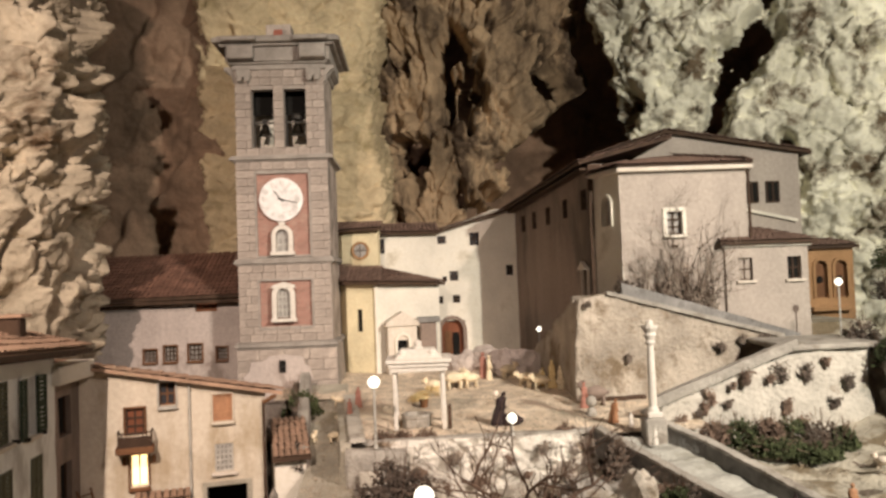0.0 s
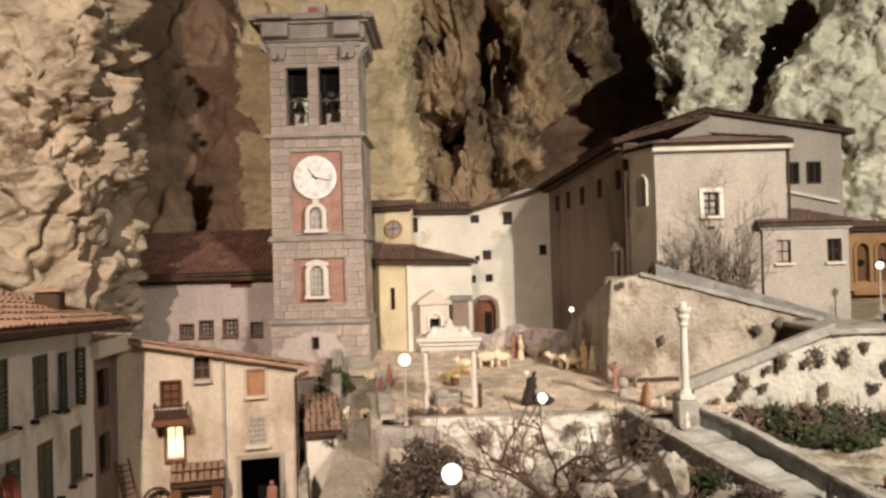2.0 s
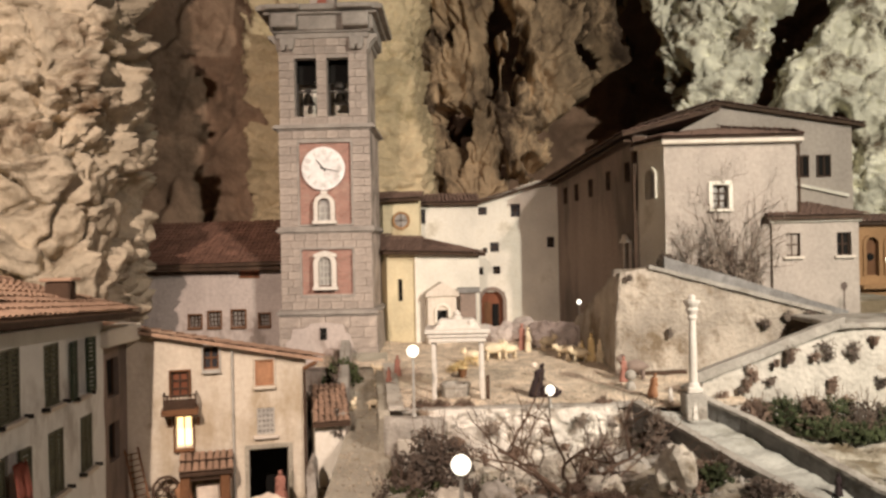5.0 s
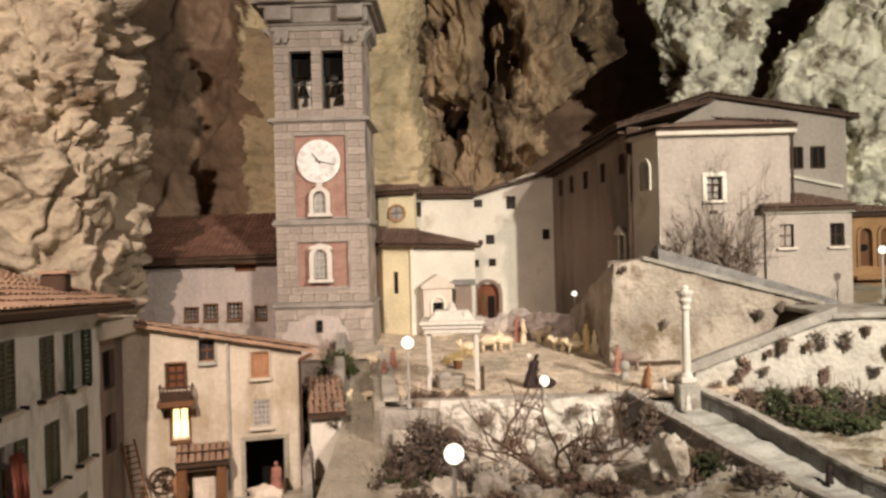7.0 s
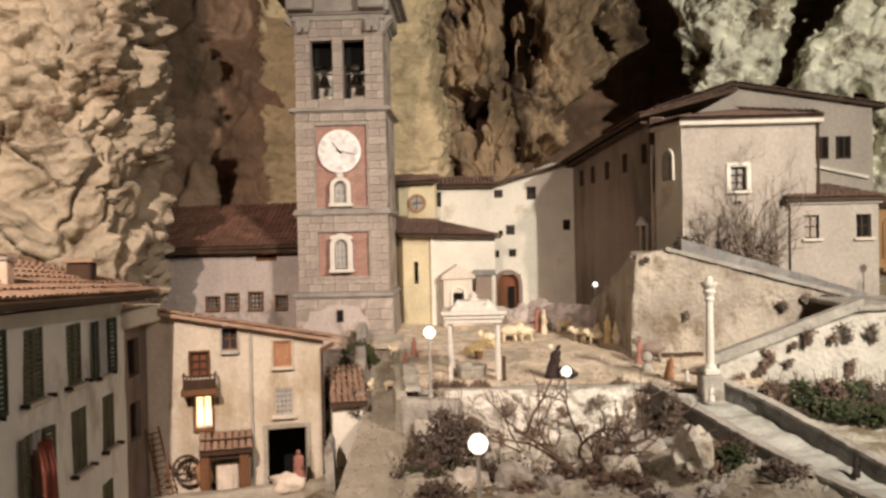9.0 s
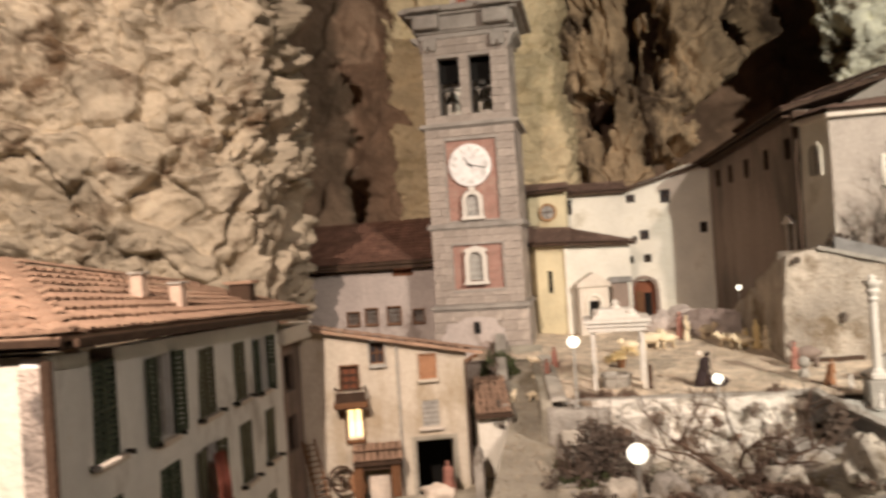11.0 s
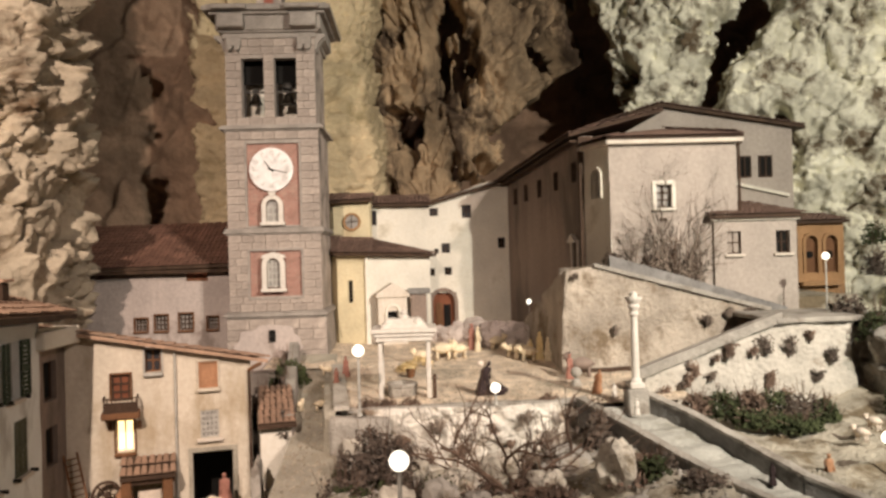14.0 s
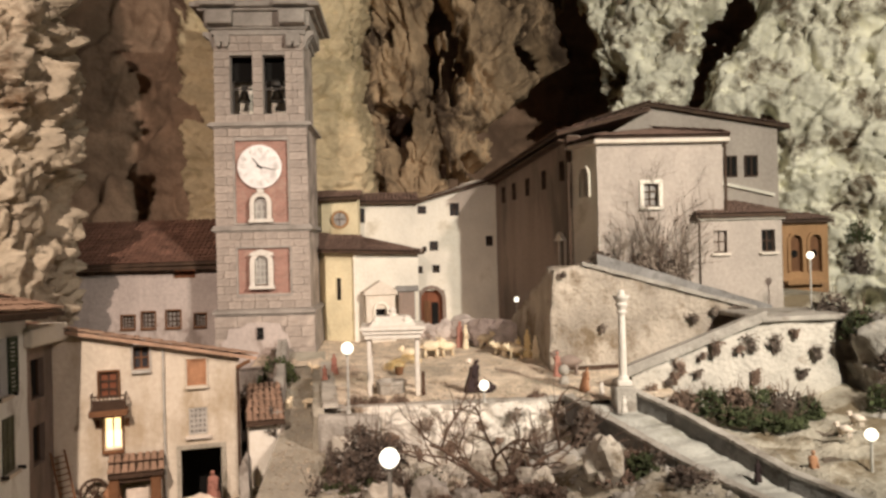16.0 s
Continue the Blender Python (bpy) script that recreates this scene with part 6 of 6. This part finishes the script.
def tuft(x, y, z, r, seed, material, drop=1.3):
    """A small plant growing out of a wall, hanging down."""
    rnd = random.Random(seed)
    vs, fs = [], []
    bend, tall = rnd.uniform(-0.7, 0.7), rnd.uniform(0.5, 1.2) * drop
    r *= rnd.uniform(0.6, 1.25)
    for k in range(rnd.randrange(50, 130)):
        along = rnd.random()
        c = Vector((r * (0.55 * rnd.gauss(0, 1) * (1 - 0.5 * along) + bend * along), -0.010 - rnd.random() * r * 0.3, r * tall * (0.7 - 1.7 * along) + 0.3 * r * rnd.gauss(0, 1)))
        u = Vector((rnd.uniform(-1, 1), rnd.uniform(-0.6, 0.6), rnd.uniform(-1.4, 0.4))).normalized()
        w = u.orthogonal().normalized()
        s = 0.009 * rnd.uniform(0.6, 1.3)
        n = len(vs)
        vs += [c - u * s, c + w * s * 0.5, c + u * s, c - w * s * 0.5]
        fs.append((n, n + 1, n + 2, n + 3))
    me = bpy.data.meshes.new("wall_plant")
    me.from_pydata(vs, [], fs)
    me.materials.append(material)
    ob = new("wall_plant", me)
    ob.location = (x, y, z)
    return tagged(ob, "small dry brown plant growing from the wall", "plant", "plants on the walls")


for n, (x, z, r) in enumerate(((0.93, 1.09, 0.022), (0.99, 1.11, 0.014), (1.03, 1.17, 0.024), (1.02, 1.13, 0.02), (1.10, 1.14, 0.014), (1.17, 1.23, 0.022), (1.26, 1.22, 0.014), (1.30, 1.25, 0.028), (1.32, 1.12, 0.030),
                               (1.24, 1.06, 0.016), (1.40, 1.24, 0.024), (1.47, 1.27, 0.018), (1.38, 1.05, 0.02), (1.50, 1.12, 0.03), (0.90, 1.03, 0.014), (1.12, 1.20, 0.012), (1.55, 1.20, 0.02))):
    tuft(x, 3.115 + 0.07 * x, z, r, 200 + n, (M_TWIG, M_BUSH)[n % 3 == 1])
for n, (x, z, r) in enumerate(((0.70, 1.49, 0.018), (0.86, 1.27, 0.014), (1.23, 1.30, 0.018), (1.33, 1.33, 0.02), (1.42, 1.33, 0.016))):
    tuft(x, 3.592, z, r, 300 + n, (M_BUSH, M_FUZZ)[n % 2], 1.0)
for n, (x, z, r) in enumerate(((0.0, 0.98, 0.02), (0.12, 1.03, 0.02), (0.30, 1.02, 0.024), (0.42, 1.05, 0.02), (0.36, 0.96, 0.02), (0.5, 0.99, 0.022), (0.2, 0.95, 0.024), (0.55, 1.06, 0.018), (0.08, 0.93, 0.02))):
    tuft(x, 3.035, z, r, 400 + n, (M_TWIG, M_FUZZ)[n % 2], 1.0)
for n, (x, y, z) in enumerate(((1.72, 3.4, 1.30), (1.70, 3.18, 1.26), (1.76, 3.06, 1.15), (1.68, 3.0, 1.02), (2.3, 4.2, 1.45), (2.36, 4.3, 1.6))):
    shrub(x, y, z, 0.07, 0.06, 0.10, 80 + n, (M_BUSH, M_LEAF)[n % 2], "dark straggling shrub on the rocks", 500, 0.012)
for n, (x, y) in enumerate(((-0.05, 3.10), (-0.12, 3.09), (0.03, 3.09), (0.50, 3.09))):
    shrub(x, y, plaza_z(y), 0.04, 0.02, 0.03, 90 + n, M_TWIG, "dry reddish plant on the edge of the square", 140, 0.009)

# ---- boulders ----
ROCKS = [(0.585, 2.52, 1.015, 0.06, M_BOULDER, 0.85, 1.15), (0.11, 2.58, 0.93, 0.05, M_BOULDERG, 1.1, 0.9), (0.21, 2.53, 0.92, 0.04, M_BOULDERG, 1.1, 0.9), (-0.01, 2.55, 0.92, 0.055, M_BOULDER, 1.1, 0.9),
         (0.40, 2.58, 0.95, 0.05, M_BOULDER, 1.2, 0.9), (0.48, 2.72, 0.97, 0.06, M_BOULDERG, 1.3, 0.8), (0.74, 2.38, 0.88, 0.06, M_BOULDER, 1.4, 0.7), (0.17, 2.72, 0.92, 0.05, M_BOULDER, 1.3, 0.9),
         (0.30, 2.80, 0.94, 0.06, M_BOULDER, 1.3, 0.9), (0.62, 2.42, 0.93, 0.04, M_BOULDERG, 1.3, 0.8), (0.70, 2.52, 0.93, 0.07, M_BOULDERG, 1.5, 0.6), (0.63, 2.74, 0.96, 0.07, M_BOULDERG, 1.4, 0.6),
         (0.52, 2.42, 0.90, 0.05, M_BOULDERG, 1.3, 0.7), (-0.06, 2.62, 0.86, 0.05, M_BOULDERG, 1.1, 0.9), (0.35, 2.44, 0.88, 0.045, M_BOULDER, 1.3, 0.8), (0.0, 2.85, 0.93, 0.06, M_BOULDER, 1.2, 1.1)]
for n, (x, y, z, r, m, sx, sz) in enumerate(ROCKS):
    boulder("boulder", x, y, z, r, m, 3.1 * n + 1, sx, 1.0, sz, ("rough white boulder on the mossy slope" if m == M_BOULDER else "grey lichened boulder on the mossy slope"), 3, "boulders on the slope")
for n, (x, y, r, sx) in enumerate(((0.26, 4.50, 0.06, 1.2), (0.36, 4.5, 0.075, 1.1), (0.47, 4.42, 0.075, 1.2), (0.56, 4.36, 0.07, 1.2), (0.64, 4.45, 0.06, 1.2), (0.18, 4.55, 0.05, 1.2), (0.42, 4.30, 0.045, 1.2), (0.50, 4.25, 0.04, 1.2))):
    boulder("rock", x, y, plaza_z(y) + r * 0.5, r, M_GREYROCK, 7.7 * n + 2, sx, 0.8, 1.0, "grey craggy rock on the square", 3, "rocks on the square")
for n, (x, y, z, r) in enumerate(((1.75, 2.75, 0.98, 0.10), (1.95, 2.7, 1.05, 0.12), (1.62, 2.9, 0.95, 0.09), (2.15, 2.8, 1.1, 0.14), (1.55, 2.62, 0.90, 0.08))):
    boulder("boulder", x, y, z, r, M_BOULDERG, 5.3 * n + 4, 1.2, 1.0, 0.9, "grey lichened boulder on the bank", 3, "boulders on the bank")


# ---- figurines: each one plain mesh ----
def joined(*parts_):
    bm = bmesh.new()
    for b in parts_:
        me = bpy.data.meshes.new("tmp")
        b.to_mesh(me)
        b.free()
        bm.from_mesh(me)
        bpy.data.meshes.remove(me)
    return bm


def lump(bm, m, sx=1.0, sy=1.0, sz=1.0):
    bmesh.ops.transform(bm, matrix=m @ Matrix.Diagonal((sx, sy, sz, 1)), verts=bm.verts)
    return bm


def sheep(x, y, z, s, turn, material=None, label="small cream sheep figurine standing on the ground", name="sheep_figurine", neck=1.0):
    legs = [turned([(0.004, 0), (0.0035, 0.022)], 6, a, b) for a in (-0.016, 0.016) for b in (-0.007, 0.007)]
    body = lump(ball(0.018, 10), pose(0, 0, 0.031), 1.5, 0.8, 0.8)
    for v in body.verts:
        v.co += noise.noise_vector(v.co * 120) * 0.003
    head = lump(ball(0.0085, 8), pose(0.032, 0, 0.031 + 0.012 * neck, 0, 25), 1.4, 0.85, 0.9)
    throat = turned([(0.009, 0), (0.006, 0.02)], 8)
    lump(throat, pose(0.019, 0, 0.028 + 0.002 * neck, 0, 50))
    tail = lump(ball(0.004, 6), pose(-0.028, 0, 0.03))
    ears = [lump(ball(0.003, 6), pose(0.027, e, 0.038 + 0.012 * neck), 0.7, 1.4, 0.6) for e in (-0.008, 0.008)]
    ob = part(name, joined(body, head, throat, tail, *legs, *ears), material or M_WOOL, smooth=True)
    ob.matrix_basis = pose(x, y, z, 0, 0, turn) @ Matrix.Scale(s, 4)
    return tagged(ob, label, "figurine", "animal figurines on the square" if name == "sheep_figurine" else "")


def villager(x, y, z, h, material, label, turn=0.0, stoop=0.0, wide=1.0):
    """A robed figurine as one plain turned shape with shoulders and a head."""
    robe = turned([(0.20 * wide, 0), (0.19 * wide, 0.1), (0.15 * wide, 0.35), (0.115 * wide, 0.55), (0.135 * wide, 0.72), (0.11 * wide, 0.80), (0.045, 0.84), (0.04, 0.86)], 14)
    lump(robe, Matrix.Identity(4), 1.0, 0.75, 1.0)
    head = lump(ball(0.068, 10), pose(0, -0.012, 0.92), 0.95, 1.0, 1.15)
    arms = [lump(turned([(0.035, 0), (0.045, 0.2), (0.05, 0.33)], 8), pose(s * 0.10 * wide, -0.13, 0.44, -24, 0, s * 18)) for s in (-1, 1)]
    for b in (robe, head, *arms):
        for v in b.verts:
            v.co.y -= stoop * v.co.z * v.co.z
    ob = part("figurine", joined(robe, head, *arms), material, smooth=True)
    ob.matrix_basis = pose(x, y, z, 0, 0, turn) @ Matrix.Scale(h, 4)
    return tagged(ob, label, "figurine")


villager(0.29, 3.25, plaza_z(3.25) + 0.002, 0.118, M_ROBE, "dark robed figurine stooping on the square", 60, 0.22, 1.5)
tagged(part("white_cap", ball(0.0115, 10, 0.282, 3.236, plaza_z(3.25) + 0.113), M_SKIN, smooth=True), "pale round cap on the dark figurine", "cap")
boulder("cloak", 0.335, 3.24, plaza_z(3.24) + 0.016, 0.026, M_ROBE, 47, 1.6, 0.9, 0.8, "dark cloak spread on the ground beside the figurine", 3, flat=False)
villager(0.32, 4.2, plaza_z(4.2), 0.13, M_ROBE2, "rose cloaked figurine beside the grey rocks", 0, 0, 0.9)
villager(0.345, 4.16, plaza_z(4.16), 0.12, M_WOOL, "cream robed figurine beside the grey rocks", 20, 0, 0.7)
villager(0.598, 3.90, plaza_z(3.9), 0.125, M_YELLOW, "straw-coloured robed figurine among the sheep", 0, 0, 0.9)
villager(0.628, 3.86, plaza_z(3.86), 0.105, M_WOOL, "cream robed figurine on the square", -20, 0, 0.8)
villager(0.565, 3.95, plaza_z(3.95), 0.085, M_YELLOW, "small straw-coloured figurine on the square", 10, 0, 1.0)
villager(0.645, 3.46, plaza_z(3.46), 0.10, M_ROBE2, "rose robed figurine leading a donkey", 0, 0, 0.9)
sheep(0.70, 3.5, plaza_z(3.5), 1.7, 175, M_PINK, "brown donkey figurine standing by the bastion", "donkey_figurine", 1.6)
villager(0.69, 3.20, 1.087, 0.085, M_BLIND, "small orange figurine crouching by the road", 30, 0.2, 1.3)
villager(0.735, 3.13, 1.083, 0.05, M_MARBLE, "tiny white figurine by the road", 0)
villager(0.757, 2.93, 1.06, 0.055, M_MARBLE, "tiny white figurine by the column", 0)
villager(1.165, 2.52, 0.94, 0.085, M_BLIND, "small ochre figurine walking down the road", 10, 0, 1.2)
villager(1.0, 2.50, 0.95, 0.06, M_ROBE, "small dark figurine at the road's edge", 0)
villager(-0.575, 3.0, 0.80, 0.11, M_ROBE2, "rose figurine seated in the doorway", 0, 0.1, 1.2)
villager(-0.255, 3.47, 1.10, 0.07, M_ROBE2, "small brown-red figurine by the wall", 0)
villager(-0.235, 3.66, 1.10, 0.09, M_ROBE2, "small brown-red figurine by the wall", 0)
for n, (x, y, s, a) in enumerate(((0.172, 3.98, 1.15, 10), (0.249, 4.0, 1.0, 200), (0.215, 4.03, 1.05, 90), (0.521, 3.94, 1.0, 20), (0.49, 3.99, 0.9, 190), (0.545, 3.88, 0.95, 170), (0.08, 3.86, 1.0, 160),
                                  (0.44, 4.2, 1.0, 30), (0.64, 3.86, 0.8, 0))):
    sheep(x, y, plaza_z(y), 1.45 * s, a)
for x, y, a in ((-0.30, 3.60, 10), (-0.385, 3.40, 80), (-0.31, 3.40, 20), (-0.33, 3.82, 170)):
    sheep(x, y, street_z(y) + 0.004, 0.85, a, M_WOOL, "small cream sheep figurine on the street")
for x, y in ((1.36, 2.70), (1.41, 2.72)):
    sheep(x, y, slope_z(x, y) + 0.02, 0.9, 200 - 60 * x, M_SKIN, "small white sheep figurine on the bank")
# straw heap with basket
rnd = random.Random(9)
for n, (x, y, r) in enumerate(((0.02, 3.76, 0.035), (0.075, 3.85, 0.045), (0.0, 3.72, 0.03))):
    bm = bmesh.new()
    for k in range(150):
        a, b = rnd.uniform(0, 6.28), rnd.uniform(0, 1.5)
        c = Vector((r * math.cos(a) * math.cos(b) * rnd.uniform(0.3, 1.2), r * math.sin(a) * math.cos(b) * 0.8, r * math.sin(b) * 0.8))
        d = Vector((rnd.uniform(-1, 1), rnd.uniform(-1, 1), rnd.uniform(-0.4, 0.5))).normalized() * 0.014
        tube_path(bm, [c - d, c, c + d], 0.0012, 0.0008, 3)
    h = part("straw_heap", bm, M_YELLOW)
    h.location = (x, y, plaza_z(y) + 0.004)
    tagged(h, "heap of yellow straw lying on the square", "straw", "straw heaps on the square")
t = thing("basket", pose(0.03, 3.60, plaza_z(3.6)), "dark woven basket filled with yellow fruit", "basket")
part("body", turned([(0.014, 0), (0.019, 0.034), (0.021, 0.036), (0.018, 0.033)], 12), M_WOOD, t)
for k in range(5):
    part("fruit", ball(0.008, 8, 0.009 * math.cos(k * 1.26), 0.009 * math.sin(k * 1.26), 0.038), M_YELLOW, t, smooth=True)
t = thing("basin", pose(0.645, 3.34, plaza_z(3.34)), "round grey stone ball on a low stand", "ornament")
part("stand", turned([(0.02, 0), (0.016, 0.02), (0.008, 0.03)], 12), M_CONCRETE, t)
part("ball", ball(0.021, 12, 0, 0, 0.05), M_CONCRETE, t, smooth=True)
tagged(part("wooden_post", bevel(boxed(0.109, 0.123, 3.218, 3.232, plaza_z(3.2), plaza_z(3.2) + 0.085), 0.002), M_DARKWOOD), "short dark wooden post beside the canopy", "post")


# ---- yard of the yellow house ----
def ladder():
    t = thing("ladder", pose(-1.0, 2.90, 0.74, -8, 0, 14), "worn brown wooden ladder leaning on the house", "ladder")
    for s in (-1, 1):
        part("rail", boxed(s * 0.02 - 0.003, s * 0.02 + 0.003, -0.003, 0.003, 0, 0.26), M_WOOD, t)
    for k in range(13):
        part("rung", boxed(-0.017, 0.017, -0.002, 0.002, 0.012 + 0.019 * k, 0.016 + 0.019 * k), M_WOOD, t)
    t.matrix_world = Matrix.Translation((-0.985, 2.93, 0.745)) @ Matrix.Rotation(radians(14), 4, "Z") @ Matrix.Rotation(radians(-12), 4, "Y") @ Matrix.Rotation(radians(-8), 4, "X")


ladder()
t = thing("cart_wheel", pose(-0.945, 2.98, 0.855, 80, 0, 14), "dark wooden wheel leaning against the house", "wheel")
bm = bmesh.new()
for k in range(24):
    a, b = 2 * math.pi * k / 24, 2 * math.pi * (k + 1) / 24
    hexa(bm, [(0.036 * math.cos(a), 0.036 * math.sin(a), 0), (0.045 * math.cos(a), 0.045 * math.sin(a), 0), (0.045 * math.cos(b), 0.045 * math.sin(b), 0), (0.036 * math.cos(b), 0.036 * math.sin(b), 0)],
         [(0.036 * math.cos(a), 0.036 * math.sin(a), 0.01), (0.045 * math.cos(a), 0.045 * math.sin(a), 0.01), (0.045 * math.cos(b), 0.045 * math.sin(b), 0.01), (0.036 * math.cos(b), 0.036 * math.sin(b), 0.01)])
part("rim", bm, M_DARKWOOD, t)
part("hub", turned([(0.009, -0.004), (0.009, 0.014)], 10), M_DARKWOOD, t)
for k in range(4):
    sp = part("spoke", boxed(-0.037, 0.037, -0.002, 0.002, 0.003, 0.007), M_DARKWOOD, t)
    sp.matrix_basis = Matrix.Rotation(math.pi * k / 4, 4, "Z")
boulder("sack", -0.89, 2.99, 0.83, 0.035, M_BLIND, 91, 0.8, 0.7, 1.2, "slumped tan sack against the house", 3, flat=False)
boulder("sack", -0.61, 2.99, 0.80, 0.045, M_SKIN, 95, 1.3, 0.7, 0.8, "pale cloth bundle in the doorway", 3, flat=False)
rough_wall("yard_wall", [(0, 0.55), (0.60, 0.55), (0.60, 0.80), (0.0, 0.785)], pose(-1.05, 2.86, 0, 0, 0, 14), 0.04, M_STREET, "low plastered yard wall", "wall", 0.03, 0.006, 61)
tagged(part("yard", hexa_bm([(-1.08, 2.80, 0.68), (-0.45, 2.95, 0.68), (-0.50, 3.25, 0.68), (-1.10, 3.05, 0.68)], 0.06), M_STREET), "trodden earth yard of the house", "ground", kind="structure")


# added dark leaves that stand in for the wall's shaded face along the street
for n in range(11):
    f = n / 10
    x, y = -0.395 - 0.10 * f, 3.2 + 0.72 * f
    shrub(x - 0.02, y, street_z(y) + 0.005, 0.034, 0.05, 0.075, 500 + n, M_BUSH, "added dark leaves standing in for the shaded street wall", 480, 0.011, "wall_shade_leaves", 8)
# low growth between the boulders
rnd = random.Random(77)
for n in range(46):
    x, y = rnd.uniform(-0.2, 0.95), rnd.uniform(2.38, 2.85)
    if x > 0.53 + (3.0 - y) * 0.47:
        continue
    shrub(x, y, slope_z(x, y) + 0.005, rnd.uniform(0.03, 0.07), 0.035, rnd.uniform(0.02, 0.06), 600 + n, rnd.choice((M_BUSH, M_BUSH, M_LEAF, M_TWIG)), "low dry tuft between the boulders", 150, 0.010, "tuft", 10)


def pebbles(name, count, where, sizes, material, label, seed):
    """Small stones strewn over the ground, in one mesh."""
    rnd = random.Random(seed)
    vs, fs = [], []
    for _ in range(count):
        x, y, z = where(rnd)
        s = rnd.uniform(*sizes)
        a = rnd.uniform(0, 3.14)
        n = len(vs)
        for dx, dy, dz in ((1, 0, 0), (0, 1, 0), (-1, 0, 0), (0, -1, 0), (0, 0, 0.6), (0, 0, -0.4)):
            u, v = dx * math.cos(a) - dy * math.sin(a), dx * math.sin(a) + dy * math.cos(a)
            vs.append((x + u * s * rnd.uniform(0.7, 1.2), y + v * s * rnd.uniform(0.7, 1.2), z + dz * s))
        fs += [(n + i, n + (i + 1) % 4, n + 4) for i in range(4)] + [(n + (i + 1) % 4, n + i, n + 5) for i in range(4)]
    me = bpy.data.meshes.new(name)
    me.from_pydata(vs, [], fs)
    me.materials.append(material)
    return tagged(new(name, me), label, "pebbles", kind="stuff")


M_PEBBLE = mat("pebble", (0.52, 0.44, 0.34), 0.95, 0.3, 20, 90, 0.2, per_object=0.45)


def on_plaza(rnd):
    y = 3.1 + 2.0 * rnd.random() ** 1.4
    x = rnd.uniform(plaza_left(y) + 0.02, 0.95)
    return x, y, plaza_z(y) + 0.002


def on_slope(rnd):
    x, y = rnd.uniform(-0.25, 1.0), rnd.uniform(2.35, 3.0)
    return x, y, slope_z(x, y) + 0.003


def on_street(rnd):
    y = rnd.uniform(2.5, 3.9)
    f = (y - 2.7) / 1.2
    return rnd.uniform(-0.38 - 0.115 * max(0, y - 3.15), -0.215 - 0.11 * f), y, street_z(y) + 0.003


pebbles("pebbles", 3500, on_plaza, (0.0025, 0.006), M_PEBBLE, "pale pebbles strewn over the square", 1)
pebbles("pebbles", 1200, on_slope, (0.004, 0.012), M_BOULDERG, "grey stones strewn over the slope", 2)
pebbles("pebbles", 700, on_street, (0.0025, 0.006), M_PEBBLE, "pale pebbles strewn over the street", 3)
